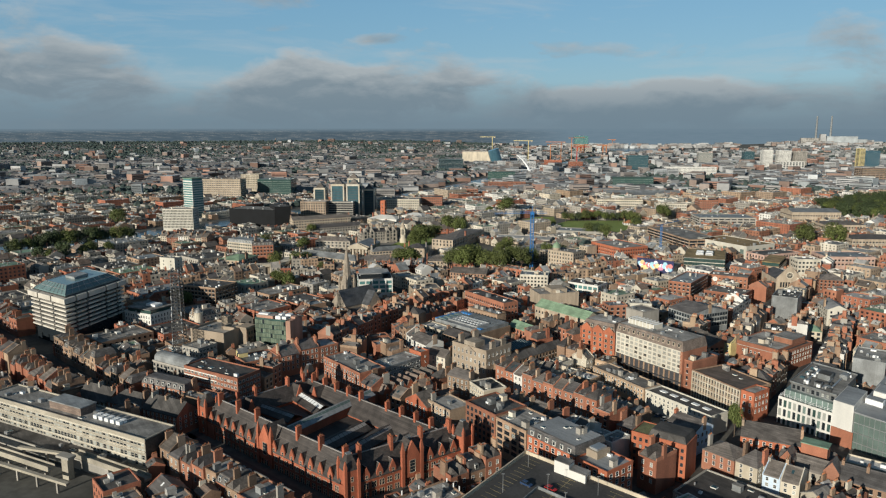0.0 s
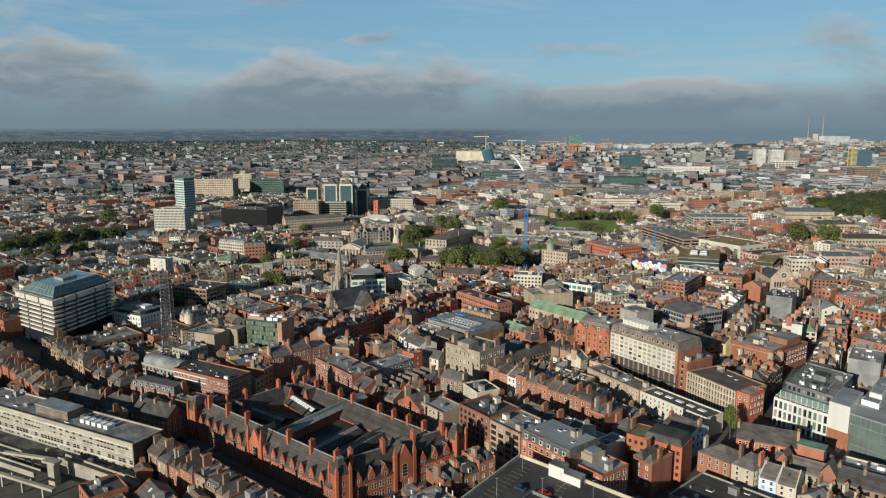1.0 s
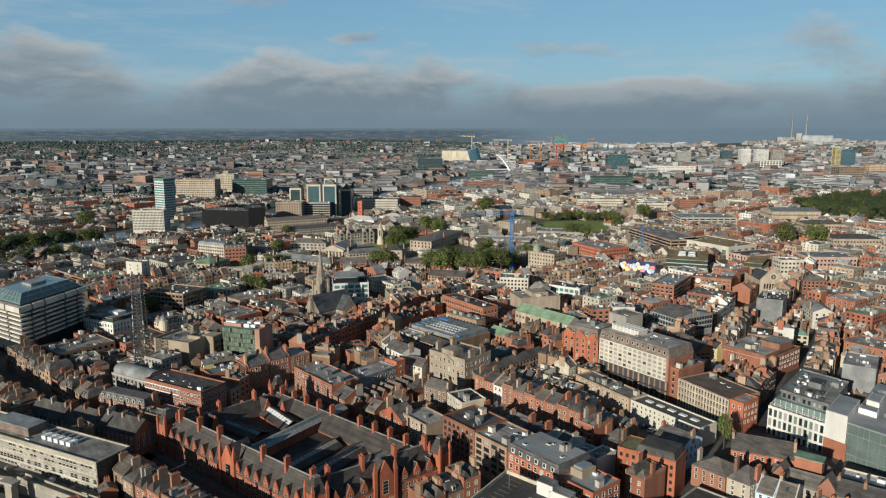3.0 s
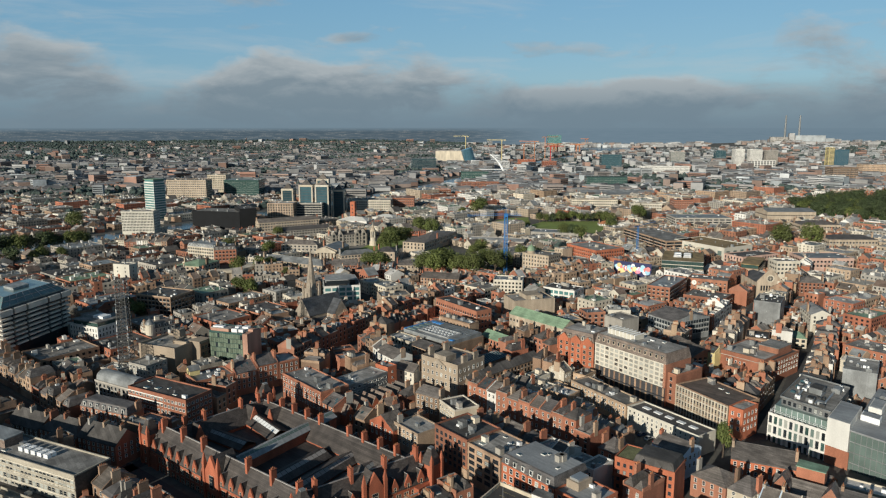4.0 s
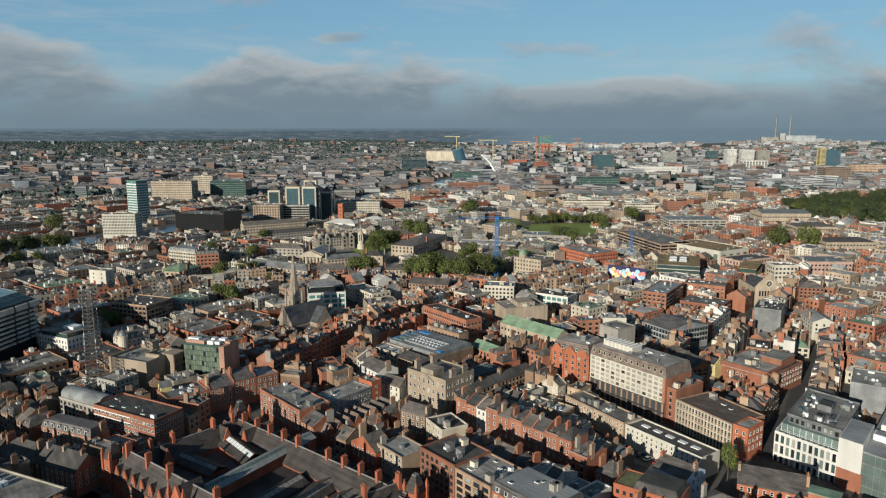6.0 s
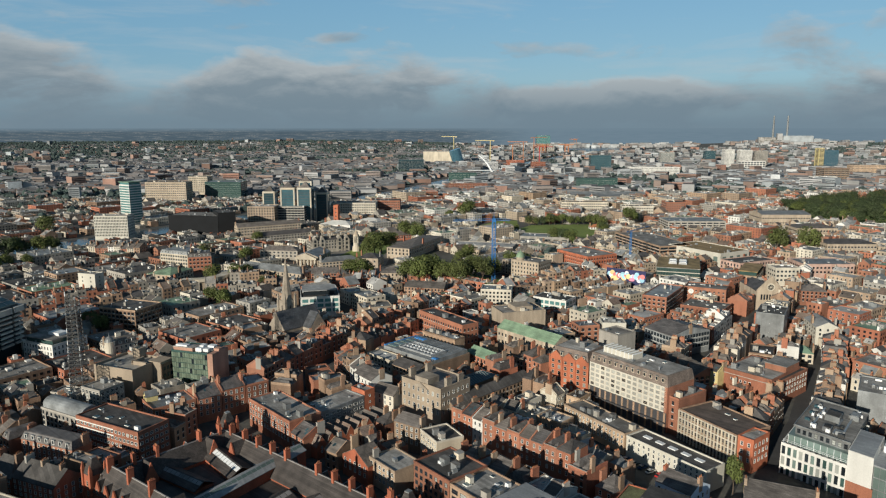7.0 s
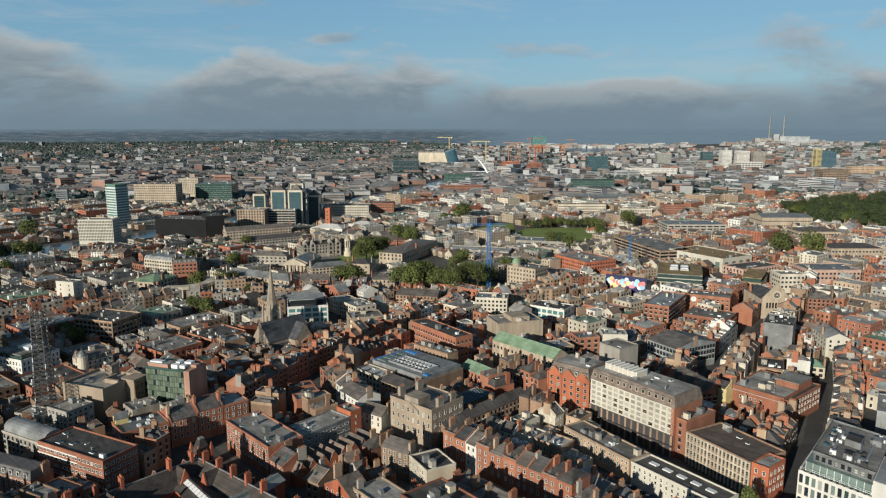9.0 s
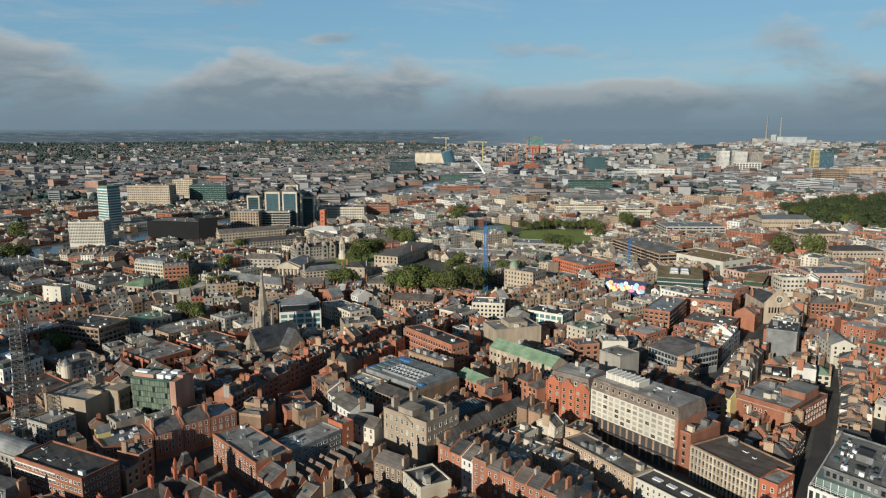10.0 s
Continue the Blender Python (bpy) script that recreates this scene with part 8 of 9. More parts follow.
    if detail > 0 and wall != "green_glass":
        for side in "flrb" if w > 12 else "fb":
            if detail < 2 and side == "b" and abs(p.angle) < 1.2:
                continue
            for at, ang in facade_points(p, side, floors, LEVEL + 0.8 + z, fh, 2.7 if w < 14 else 3.2, 0.4):
                c, s = math.cos(ang), math.sin(ang)
                q = lambda a, b, zz: (at[0] + c * a - s * b, at[1] + s * a + c * b, at[2] + zz)
                hh = fh * 0.52
                kw.face([q(-ww / 2, -0.08, 0), q(ww / 2, -0.08, 0), q(ww / 2, -0.08, hh), q(-ww / 2, -0.08, hh)], "glass")
                if frames:
                    e = 0.1
                    kw.face([q(-ww / 2 - e, -0.05, -e), q(ww / 2 + e, -0.05, -e), q(ww / 2 + e, -0.05, hh + e), q(-ww / 2 - e, -0.05, hh + e)], "frame_white")
    if single:
        SINGLES[0] += 1
        ob = tagged(k.make({"flat": "flat_roof_house", "valley": "double_roof_house", "gable": "gabled_house"}.get(style, "pitched_house"), None, m), f"{WALL_WORDS.get(wall, 'rendered')} town house with {ROOF_WORDS[style]}", "house")
        kw.make("glazing", ob, m, kind="stuff")
        kr.make("roof_plant" if style == "flat" else "roof", ob, m, kind="stuff" if style == "flat" else "")


def terrace(a, b, pal, h0=12, h1=17, d0=10, d1=13, near=2, styles=("pitched", "valley", "valley", "flat", "hip", "mansard"), w0=5.5, w1=9):
    a, b = Vector(a), Vector(b)
    u, length, s = (b - a).normalized(), (b - a).length, 0.0
    wall = rng.choice(pal)
    while s < length - 4.5:
        w = min(rng.uniform(w0, w1), length - s)
        if rng.random() < 0.6:
            wall = rng.choice(pal)
        p0, p1, d = a + u * s, a + u * (s + w - 0.02), rng.uniform(d0, d1)
        q = Plot(p0, p1, d)
        s += w
        if is_free(q.corners(-0.25)):
            h = cap_height(q.mid()[0], q.mid()[1], rng.uniform(h0, h1))
            if near and THINGS[0] < 270:
                house(p0, p1, d, h, wall, rng.choice(styles), rng, near=near, sides="f" if near == 1 else "fb")
                THINGS[0] += 1
            else:
                joined(q, h, wall, rng.choice(("pitched", "valley", "flat", "valley", "flat")), 2)
            take(q.corners())


RUNS = []
for name, (pts, half) in STREETS.items():
    for a, b in zip(pts, pts[1:]):
        a, b = Vector(a), Vector(b)
        u = (b - a).normalized()
        n = Vector((-u.y, u.x)) * (half + 0.1)
        RUNS.append((min(a.y, b.y), a + n, b + n))
        RUNS.append((min(a.y, b.y), b - n, a - n))
for y, a, b in sorted(RUNS, key=lambda r: r[0]):
    west = (a.x + b.x) / 2 < -95
    west = west or (a.x + b.x) / 2 < -20 and y < 30
    terrace(a, b, PAL_BROWN if west and y < 150 else PAL_DARK if west else PAL_RED if (a.x + b.x) / 2 < 40 else PAL_MIX, 11 if west else 12, 16 if west else 17, near=2 if y < 66 else 1 if y < 240 else 0)


def infill(x0, x1, y0, y1, angle, size, hlo, hhi, pal, detail, keep=0.85, styles=("flat", "flat", "pitched", "gable"), slim=(0.6, 1.0)):
    """Buildings on a loose lattice wherever the ground is still free."""
    c, s = math.cos(angle), math.sin(angle)
    mx, my = (x0 + x1) / 2, (y0 + y1) / 2
    n = int(math.hypot(x1 - x0, y1 - y0) / 2 / size) + 1
    for i in range(-n, n):
        for j in range(-n, n):
            px, py = i * size + rng.uniform(-0.1, 0.1) * size, j * size + rng.uniform(-0.1, 0.1) * size
            x, y = mx + c * px - s * py, my + s * px + c * py
            if not (x0 < x < x1 and y0 < y < y1) or rng.random() > keep or abs(x + 12) > 0.70 * (y + 215):
                continue
            w, d = size * rng.uniform(*slim), size * rng.uniform(*slim)
            for shrink in (1.0, 0.7):
                a, b = Vector((x, y)), Vector((x + c * w * shrink, y + s * w * shrink))
                q = Plot(a, b, d * shrink)
                if is_free(q.corners()):
                    joined(q, rng.uniform(hlo, hhi), rng.choice(pal), rng.choice(styles), detail)
                    take(q.corners())
                    break
# ---- parks ----
def lawn(name, poly, label):
    sheet(name, poly, 0.05, "lawn", label, "lawn")
    take([Vector(q) for q in poly])


lawn("college_lawn", [(130, 700), (146, 752), (170, 790), (262, 790), (262, 740), (240, 690), (206, 636), (168, 640), (146, 676)], "mown green college playing field")
lawn("cricket_lawn", [(100, 786), (126, 830), (158, 836), (148, 764), (121, 727), (101, 728)], "small mown green college lawn")
lawn("garden_lawn", [(26, 426), (58, 411), (89, 442), (48, 479)], "green garden under large trees")
lawn("square_lawn", [(556, 800), (610, 733), (760, 640), (900, 640), (1010, 1090), (841, 1070), (745, 1030), (660, 985), (612, 970), (590, 900)], "wooded city square lawn")
lawn("tree_lawn", [(372, 552), (425, 540), (432, 572), (378, 585)], "small lawn under two trees")
take([Vector(q) for q in ((4, 480), (45, 478), (66, 560), (12, 560))])

# ---- trees ----
def tree_model(seed, height=14.0, radius=6.0, leaves=1700):
    r = random.Random(seed)
    root = tagged(new("tree"), "broad deciduous tree in full green leaf", "tree", "city trees")
    k = Kit()
    leaf = "leaf" if seed < 2 else "dark_leaf"
    k.tube((0, 0, -0.3), (0, 0, height * 0.42), 0.42, 0.28, "bark", 8)
    lobes = []
    for i in range(9):
        a = 6.283 * i / 9 + r.uniform(-0.3, 0.3)
        e = (math.cos(a) * radius * r.uniform(0.35, 0.7), math.sin(a) * radius * r.uniform(0.35, 0.7), height * r.uniform(0.42, 0.85))
        k.tube((0, 0, height * r.uniform(0.25, 0.4)), e, 0.18, 0.05, "bark", 5)
        lobes.append((e, radius * r.uniform(0.38, 0.58)))
    lobes.append(((0, 0, height * 0.8), radius * 0.55))
    k.make("trunk", root)
    k = Kit()
    for i in range(leaves):
        c, rad = r.choice(lobes)
        v = Vector((r.gauss(0, 1), r.gauss(0, 1), r.gauss(0, 1))).normalized() * rad * r.uniform(0.7, 1.08)
        q = Vector(c) + v
        n = (v.normalized() * 1.5 + Vector((r.uniform(-1, 1), r.uniform(-1, 1), r.uniform(-0.2, 1.2)))).normalized()
        t = n.orthogonal().normalized()
        b = n.cross(t)
        s = r.uniform(0.3, 0.62)
        k.face([tuple(q + t * s), tuple(q + b * s * 0.7), tuple(q - t * s), tuple(q - b * s * 0.7)], leaf)
    k.make("crown", root)
    return root


TREES = [tree_model(i) for i in range(4)]
FIRST = [True] * 4


def tree(x, y, size=1.0, tall=1.0, kind=None):
    i = rng.choice(kind or (0, 1, 1, 2))
    m = Matrix.LocRotScale((x, y, hill(x, y)), Euler((0, 0, rng.uniform(0, 6.28))), (size, size, size * tall))
    if FIRST[i]:
        FIRST[i] = False
        TREES[i].matrix_basis = m
    else:
        copy_thing(TREES[i], Matrix.Identity(4)).matrix_basis = m


def trees_along(pts, step, size, jitter=2.0):
    for a, b in zip(pts, pts[1:]):
        a, b = Vector(a), Vector(b)
        n = max(1, int((b - a).length / step))
        for i in range(n):
            q = a.lerp(b, (i + 0.5) / n)
            tree(q.x + rng.uniform(-jitter, jitter), q.y + rng.uniform(-jitter, jitter), size * rng.uniform(0.8, 1.2))


trees_along([(160, 780), (207, 786), (246, 784), (262, 762)], 9, 1.05)
trees_along([(176, 632), (198, 630), (214, 646), (228, 662)], 10, 0.5)
trees_along([(136, 716), (144, 742)], 9, 0.55)
trees_along([(244, 716), (238, 678)], 11, 1.1)
trees_along([(164, 640), (186, 622)], 9, 1.1)
for x, y, s in ((299, 773, 1.35), (87, 836, 1.6), (63, 843, 0.8), (171, 663, 0.8), (387, 563, 1.5), (413, 551, 1.55), (-434, 733, 1.3), (-200, 557, 0.9), (-167, 653, 0.8), (28.6, 432.8, 1.1), (40.3, 427.9, 1.25), (50, 442.5, 1.1), (61.6, 435.7, 1.2), (71.3, 450.3, 1.1), (57.8, 460, 1.1),
                (-1.4, 442.5, 1.1), (7.3, 438.6, 1.2), (14.1, 444.4, 1.25), (20.9, 454.1, 1.2), (11.2, 454.1, 1.1),
                (-50.9, 465.8, 0.9), (-43.1, 461.9, 1), (-36.3, 467.7, 0.8), (-33.4, 576.4, 1.3), (-26.6, 586.1, 1.2), (-41.2, 568.6, 1),
                (-17.9, 600.6, 1.1), (-0.5, 673.4, 1.2), (13.1, 663.7, 1.2), (59.7, 537.6, 0.9), (50, 518.2, 0.8), (94.6, 498.8, 0.9),
                (108.2, 498.8, 0.8), (-145.9, 450.3, 0.9), (-138.2, 458, 0.8), (-107.1, 421.2, 0.7), (-116.8, 417.3, 0.7), (-165.3, 450.3, 0.9),
                (-145.9, 372.7, 0.8), (-136.2, 366.8, 0.8), (-155.7, 537.6, 0.9), (-199.3, 304.8, 0.7), (-209, 314.5, 0.7), (59.7, 380.4, 0.7),
                (145, 450.3, 0.6)):
    tree(x, y, s * 1.35, 1.0, (0, 1))
    take([Vector((x - 4 * s, y - 4 * s)), Vector((x + 4 * s, y - 4 * s)), Vector((x + 4 * s, y + 4 * s)), Vector((x - 4 * s, y + 4 * s))])
trees_along([(-456, 513), (-408, 567), (-361, 615)], 9, 1.3, 3)
trees_along([(-408, 479), (-354, 538)], 12, 1.1, 3)
SQUARE = [Vector(q) for q in ((556, 800), (610, 733), (760, 640), (900, 640), (1010, 1090), (841, 1070), (745, 1030), (660, 985), (612, 970), (590, 900))]


def in_square(x, y):
    inside = False
    for a, b in zip(SQUARE, SQUARE[1:] + SQUARE[:1]):
        if (a.y > y) != (b.y > y) and x < a.x + (b.x - a.x) * (y - a.y) / (b.y - a.y):
            inside = not inside
    return inside


for i in range(420):
    x, y = rng.uniform(556, 1010), rng.uniform(640, 1090)
    if in_square(x, y):
        tree(x, y, rng.uniform(1.15, 1.5), 1.0, (2, 3, 3, 2, 0))
k = Kit()
for i in range(9000):
    x, y = rng.uniform(556, 1010), rng.uniform(640, 1090)
    if in_square(x, y):
        z, a, t, r0 = LEVEL + rng.uniform(1, 7), rng.uniform(0, 6.28), rng.uniform(0.3, 1.2), rng.uniform(1.2, 2.2)
        u, v = Vector((math.cos(a), math.sin(a), 0)) * r0, Vector((-math.sin(a) * math.cos(t), math.cos(a) * math.cos(t), math.sin(t))) * r0
        q = Vector((x, y, z))
        k.face([tuple(q + u), tuple(q + v), tuple(q - u), tuple(q - v)], "dark_leaf")
tagged(k.make("shrubs"), "dense dark green shrubs under the square's trees", "shrubs", kind="stuff")
tree(110.5, 84, 0.5, 2.2)
tree(115, 80, 0.45, 1.2)

# red terrace along the wooded square
terrace((420, 802), (655, 977), ("orange_brick", "red_brick", "orange_brick"), 12, 14, 11, 13, near=0, styles=("pitched",))
terrace((655, 977), (990, 1150), ("orange_brick", "red_brick", "orange_brick"), 14, 16, 11, 13, near=0, styles=("pitched",))

# ---- building mass ----
infill(-340, -120, 200, 500, radians(-42), 34, 9, 13, PAL_DARK, 2, 0.85, ("flat",), (0.6, 1.1))
infill(-320, -95, 0, 150, radians(-50), 13, 8.5, 13, PAL_BROWN, 2, 0.7, ("flat", "flat", "flat", "valley", "pitched"))
infill(-320, -95, 150, 330, radians(-50), 13, 8.5, 13, PAL_DARK, 2, 0.7, ("flat", "flat", "flat", "valley", "pitched"))
infill(95, 420, 165, 460, radians(-57), 27, 11, 17, ("stucco", "red_brick", "concrete", "orange_brick", "red_brick", "buff_brick", "orange_brick"), 2, 0.6, ("flat",), (0.55, 1.0))
infill(-110, 110, 215, 460, radians(-57), 22, 10, 16, ("stucco", "red_brick", "orange_brick", "brown_brick", "brown_brick", "red_brick"), 2, 0.35, ("flat", "valley"), (0.55, 1.0))
infill(-320, 330, 0, 330, radians(-58), 9, 7.5, 11.5, PAL_MIX, 2, 0.85, ("flat", "flat", "valley", "pitched", "gable"))
for size, keep, lo, hi, slim, y0, y1 in ((44, 0.16, 14, 24, (0.55, 1.0), 330, 1150), (26, 0.42, 11, 18, (0.6, 1.0), 300, 1150), (15, 0.85, 9, 15, (0.6, 0.98), 240, 760), (17, 0.8, 8, 15, (0.6, 1.0), 760, 1150)):
    pal = ("concrete", "stucco", "buff_brick", "white_paint", "red_brick", "pale_stone", "orange_brick")
    west_pal = ("concrete", "brown_brick", "grey_stone", "stucco", "red_brick", "grey_stone", "concrete")
    east_pal = ("stucco", "buff_brick", "red_brick", "orange_brick", "buff_brick", "white_paint", "concrete", "pale_stone", "red_brick")
    infill(-800, -110, y0, y1, radians(-42), size, lo * 0.75, hi * 0.75, west_pal, 1, keep, ("flat",) if size > 20 else ("flat", "flat", "valley", "pitched", "gable"), slim)
    infill(-110, 950, y0, y1, radians(-57), size, lo, hi, east_pal if size < 20 else pal, 1, keep, ("flat",) if size > 20 else ("flat", "flat", "valley", "pitched", "gable"), slim)
for (i, j), k in sorted(JOINED.items()):
    tagged(k.make("townhouses"), "dense mass of brick and rendered town houses with slate roofs", "houses", kind="stuff")
JOINED.clear()

# ---- far city ----
def outskirts():
    walls, woods = Kit(), Kit()
    r = random.Random(11)

    def clear(x, y, m):
        return is_free([Vector((x - m, y - m)), Vector((x + m, y - m)), Vector((x + m, y + m)), Vector((x - m, y + m))])

    # rows of houses and larger sheds
    for i in range(26000):
        dist = 1250 + 3650 * r.random() ** 0.8
        az = radians(r.uniform(-39, 37))
        x, y = -10 + dist * math.sin(az), -150 + dist * math.cos(az)
        if y < 1145 and abs(x) < 900:
            continue
        if not clear(x, y, 6):
            continue
        ang = noise.noise(Vector((x / 500, y / 500, 0))) * 3.0 + r.choice((0, 1.571))
        z = hill(x, y)
        u = Vector((math.cos(ang), math.sin(ang)))
        built = noise.noise(Vector((x / 420, y / 420, 5)))
        west = az < 0.1
        big = r.random() < (0.012 if west and dist > 2600 else 0.035 if west else 0.07)
        if big:
            w, d, h = r.uniform(16, 46), r.uniform(14, 26), r.uniform(10, 24)
            p = Plot((x, y), (x + u.x * w, y + u.y * w), d)
            g = lambda s, t, zz: p(s, t, zz + z)
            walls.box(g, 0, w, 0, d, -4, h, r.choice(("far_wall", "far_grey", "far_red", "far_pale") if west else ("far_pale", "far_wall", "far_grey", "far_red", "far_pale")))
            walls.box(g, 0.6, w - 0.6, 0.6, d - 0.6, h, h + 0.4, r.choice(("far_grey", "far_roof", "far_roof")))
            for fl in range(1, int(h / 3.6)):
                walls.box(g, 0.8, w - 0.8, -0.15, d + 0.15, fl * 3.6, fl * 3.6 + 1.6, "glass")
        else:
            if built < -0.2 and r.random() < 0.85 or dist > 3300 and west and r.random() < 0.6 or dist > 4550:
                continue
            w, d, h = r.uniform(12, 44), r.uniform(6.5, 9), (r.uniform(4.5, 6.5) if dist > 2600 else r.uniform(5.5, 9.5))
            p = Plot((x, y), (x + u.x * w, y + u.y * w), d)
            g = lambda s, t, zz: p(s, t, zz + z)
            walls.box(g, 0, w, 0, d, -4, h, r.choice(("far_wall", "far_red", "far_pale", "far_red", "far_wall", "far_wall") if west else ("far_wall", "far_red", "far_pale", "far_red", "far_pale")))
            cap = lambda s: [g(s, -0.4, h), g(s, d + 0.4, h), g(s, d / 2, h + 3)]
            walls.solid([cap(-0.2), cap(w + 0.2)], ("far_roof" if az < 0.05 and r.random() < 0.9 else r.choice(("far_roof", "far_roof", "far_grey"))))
    walls.make("outskirts", label="far low houses, terraces and sheds of the outer city", kind="stuff")["category"] = "houses"

    # clumps of far trees
    for i in range(38000):
        dist = 420 + 4480 * r.random() ** 0.62
        az = radians(r.uniform(-39, 37))
        x, y = -10 + dist * math.sin(az), -150 + dist * math.cos(az)
        grove = noise.noise(Vector((x / 420, y / 420, 5)))
        if r.random() > (1.0 if grove < -0.12 or dist > 3600 or (az > 0.42 and dist > 3000) else 0.3 if grove < 0.15 else 0.16) * (1.0 if dist > 2300 or grove < -0.2 else 0.5):
            continue
        if not clear(x, y, 4):
            continue
        z, s = hill(x, y), r.uniform(4, 8) * (0.9 if dist > 3600 else 1.0)
        rings = []
        for f, zz in ((0.55, 0.1), (1.0, 0.45), (0.85, 0.85), (0.35, 1.15)):
            rings.append([(x + s * f * r.uniform(0.7, 1.25) * math.cos(a * 1.0472 + 0.3), y + s * f * r.uniform(0.7, 1.25) * math.sin(a * 1.0472 + 0.3), z + s * zz * r.uniform(0.9, 1.15) * 1.2) for a in range(6)])
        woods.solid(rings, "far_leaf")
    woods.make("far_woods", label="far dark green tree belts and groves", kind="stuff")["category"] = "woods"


outskirts()


# ---- docks and shore ----
def docks():
    # white ferry at the quay
    root = new("ferry")
    p = Plot((1225, 4600), (1470, 4580), 28)
    base = p.mid()
    root.location = (*base[:2], LEVEL)
    tagged(root, "large white ferry lying at a dock quay", "ship")
    k = Kit()
    hull = lambda e, z: [p(-8 + e, 14, z), p(14, e, z), p(p.w - 4, e, z), p(p.w, 14, z), p(p.w - 4, 28 - e, z), p(14, 28 - e, z)]
    k.solid([hull(4, 0), hull(0, 14)], "white_metal")
    k.make("hull", root, base)
    for i, (s0, s1, z0, z1) in enumerate(((20, 200, 14, 20), (30, 185, 20, 25), (40, 120, 25, 30))):
        k = Kit()
        k.box(p, s0, s1, 3 + i, 25 - i, z0, z1, "white_metal")
        k.make("deck_house", root, base)
    k = Kit()
    k.box(p, 150, 166, 9, 19, 25, 38, "crane_blue")
    k.make("funnel", root, base)
    # gantry cranes
    for x, y, c in ((1620, 4500, "clay_pot"), (1660, 4490, "yellow_paint"), (1700, 4480, "clay_pot"), (1180, 4600, "clay_pot"), (700, 3300, "clay_pot"), (640, 3050, "clay_pot"), (790, 3200, "clay_pot")):
        root = new("dock_crane")
        root.location = (x, y, LEVEL)
        tagged(root, "tall orange steel dock crane beside the water", "crane", "dock cranes")
        k = Kit()
        for dx in (-8, 8):
            for dy in (-6, 6):
                k.box(lambda s, t, z: (x + s, y + t, z), dx - 1, dx + 1, dy - 1, dy + 1, 0, 40, c)
        k.box(lambda s, t, z: (x + s, y + t, z), -9, 9, -7, 7, 38, 42, c)
        k.make("portal", root, (x, y, 0))
        k = Kit()
        k.box(lambda s, t, z: (x + s, y + t, z), -40, 34, -1.6, 1.6, 42, 45, c)
        k.make("boom", root, (x, y, 0))
    # power station with two tall chimneys
    root = new("power_station")
    flat = Plot((2105, 3940), (2420, 3818), 60)
    zs = hill(2250, 3900)
    p = lambda s, t, z: flat(s, t, z + zs)
    base = p(130, 30, 0)
    root.location = base
    tagged(root, "grey power station halls with two tall chimneys on the shore", "power station")
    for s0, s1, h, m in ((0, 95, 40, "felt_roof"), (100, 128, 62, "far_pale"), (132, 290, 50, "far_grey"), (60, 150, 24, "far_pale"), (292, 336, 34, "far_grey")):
        k = Kit()
        k.box(p, s0, s1, 0 if h != 26 else -30, 60 if h != 26 else -2, -1, h, m)
        k.make("hall", root, base)
    # chimneys in plain grey, the far haze put into their colour
    for s in (80, 155):
        a = p(s, 40, 0)
        k = Kit()
        k.tube(a, (a[0], a[1], zs + 125), 7, 5, "lead", 16)
        k.tube((a[0], a[1], zs + 125), (a[0], a[1], zs + 165), 5, 4, "lead", 16)
        k.make("tall_chimney", root, base)
    # low sheds, tanks and stacks of boxes on the quays
    k = Kit()
    r = random.Random(3)
    for i in range(420):
        az = radians(r.choice((r.uniform(9, 23), r.uniform(9, 23), r.uniform(25, 34))))
        dist = r.uniform(4450, 4850)
        x, y = -10 + dist * math.sin(az), -150 + dist * math.cos(az)
        w, d, h = r.uniform(12, 60), r.uniform(10, 30), r.uniform(5, 24)
        q = Plot((x, y), (x + w, y - w * 0.2), d)
        zq = hill(x, y)
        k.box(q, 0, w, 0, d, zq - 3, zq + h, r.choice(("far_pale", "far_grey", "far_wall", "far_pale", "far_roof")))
    tagged(k.make("dock_sheds"), "far dock sheds, tanks and stacked containers", "sheds", kind="stuff")
    strip("quay", [(900, 4560), (1700, 4640), (2100, 4460)], 130, 0.6, "concrete", "grey concrete dock quay at the bay", "quay")


docks()


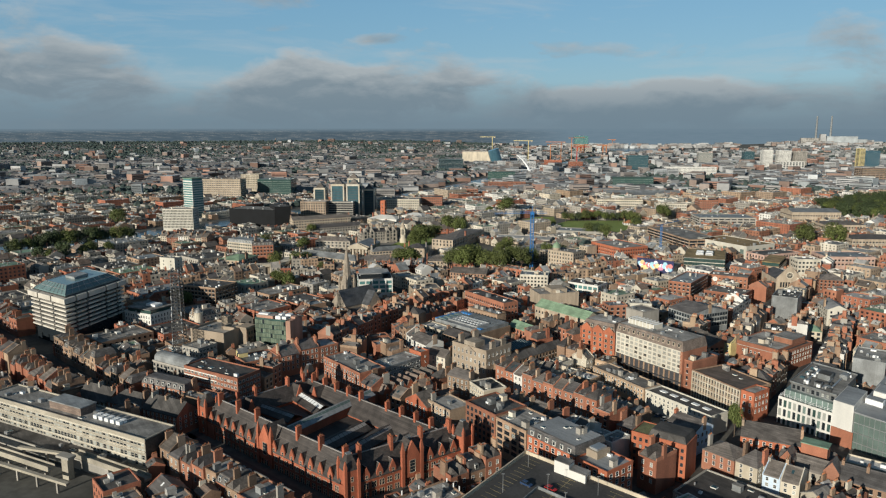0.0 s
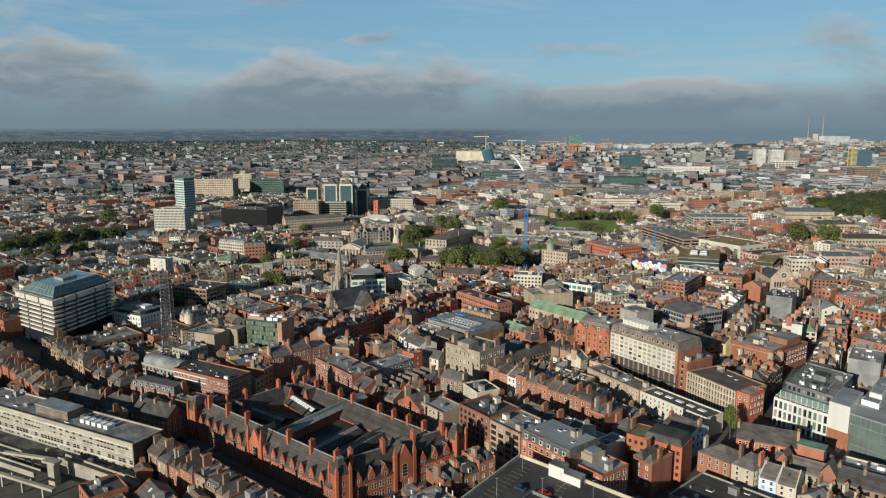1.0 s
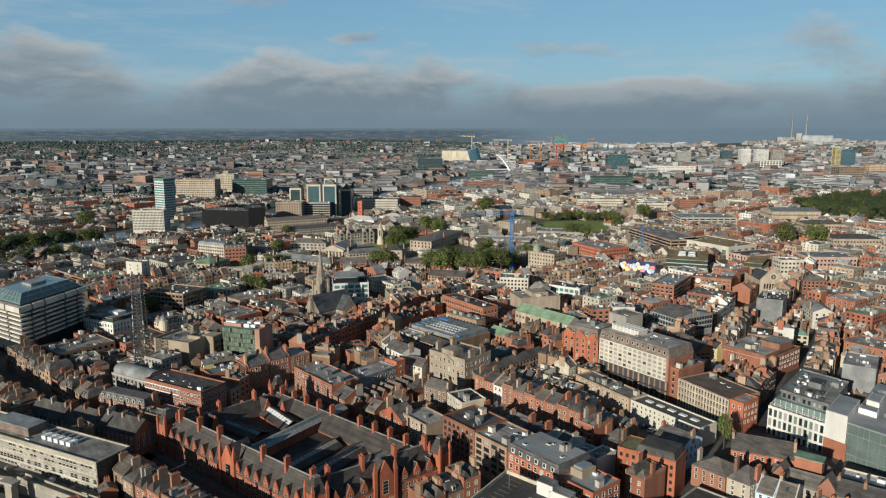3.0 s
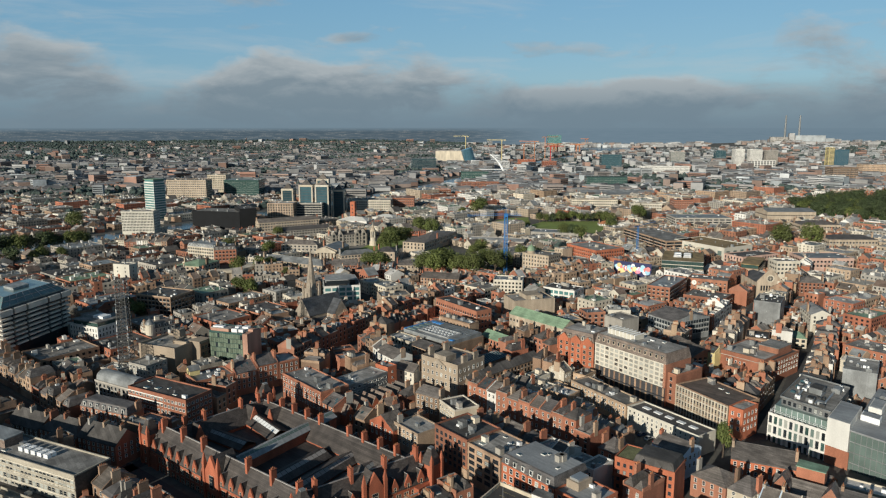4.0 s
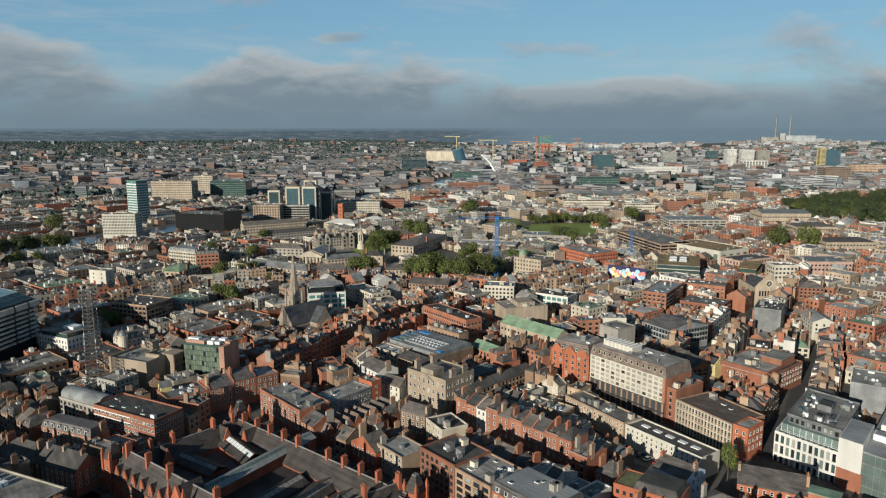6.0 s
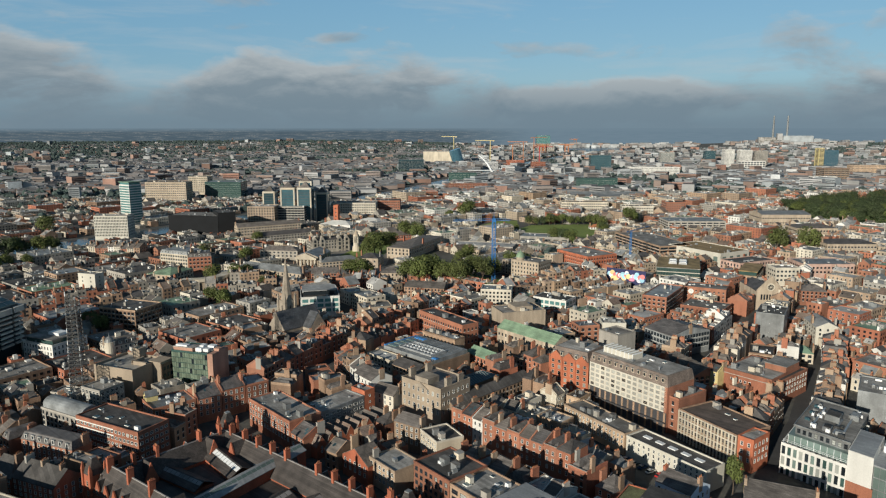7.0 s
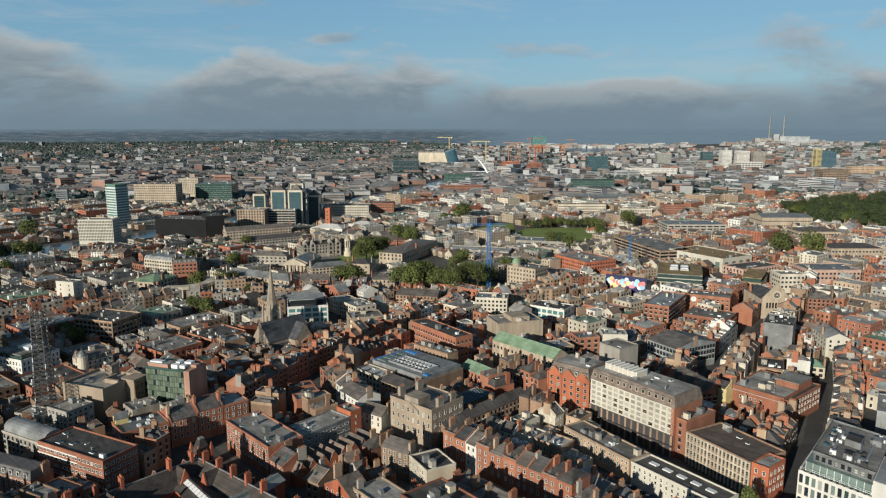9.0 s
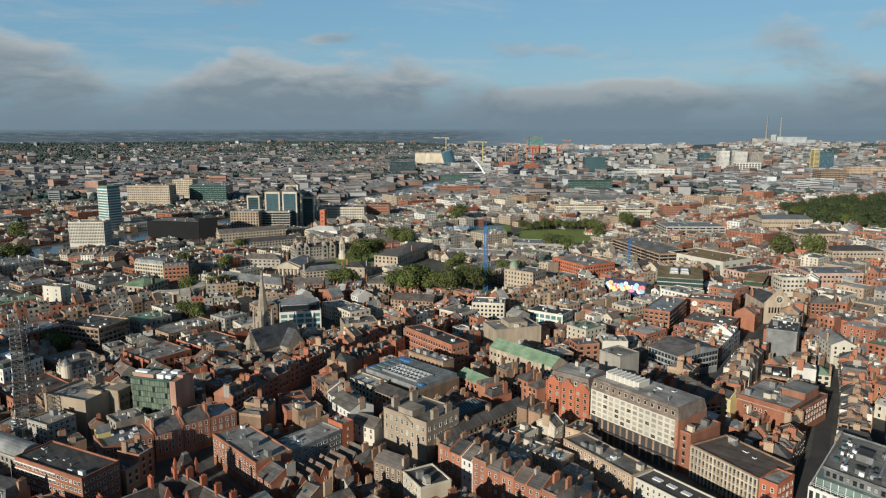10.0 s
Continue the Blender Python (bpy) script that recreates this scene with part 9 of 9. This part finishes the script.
def harp_bridge():
    root = new("cable_bridge")
    base = (250, 1890, 0)
    root.location = (250, 1890, LEVEL)
    tagged(root, "white cable-stayed bridge with curved leaning pylon over the river", "bridge")
    pts = [(262, 1890, 0), (256, 1892, 12), (248, 1895, 24), (238, 1898, 36), (224, 1902, 48)]
    k = Kit()
    for a, b, r in zip(pts, pts[1:], (3.2, 2.8, 2.2, 1.5)):
        k.tube(a, b, r, r * 0.85, "white_metal", 8)
    k.make("pylon", root, base)
    k = Kit()
    for i in range(10):
        f = i / 9
        top = Vector(pts[2]).lerp(Vector(pts[4]), f)
        k.tube(top, (268 + 6 * i, 1893 + 1.5 * i, 6), 0.25, 0.25, "white_metal", 4)
    k.make("stays", root, base)
    q = Plot((195, 1872), (330, 1905), 16)
    k = Kit()
    k.box(q, 0, q.w, 0, 16, 4.5, 6.2, "white_metal")
    k.make("bridge_deck", root, base)
    root = new("glass_atrium")
    root.location = (190, 2330, 0)
    tagged(root, "tilted blue glass drum of a convention hall", "building")
    k = Kit()
    k.tube((205, 2330, -1), (188, 2328, 54), 20, 20, "blue_glass", 20)
    k.make("drum", root, (190, 2330, 0))


harp_bridge()


def site_cranes():
    """Far red and orange tower cranes over the quay building sites."""
    for x, y, z, reach, turn, mat in ((345, 2040, 74, 48, 0.5, "clay_pot"), (392, 2120, 80, 52, 2.7, "clay_pot"), (430, 2050, 66, 44, 0.2, "car_red"), (300, 2230, 82, 50, 2.9, "yellow_paint"),
                                      (470, 2350, 90, 55, 0.4, "clay_pot"), (215, 2700, 88, 55, 2.6, "yellow_paint")):
        root = new("tower_crane")
        root.location = (x, y, LEVEL)
        tagged(root, "tall orange tower crane over a quayside building site", "crane", "quay site cranes")
        k = Kit()
        k.box(lambda s, t, zz: (s, t, zz), -1.1, 1.1, -1.1, 1.1, 0, z, mat)
        k.make("mast", root)
        c, sn = math.cos(turn), math.sin(turn)
        g = lambda s, t, zz: (c * s - sn * t, sn * s + c * t, zz)
        k = Kit()
        k.box(g, -14, reach, -0.8, 0.8, z, z + 1.8, mat)
        k.make("jib", root)
        k = Kit()
        k.box(g, -13, -8, -1.3, 1.3, z - 3, z, "concrete")
        k.make("counterweight", root)


site_cranes()
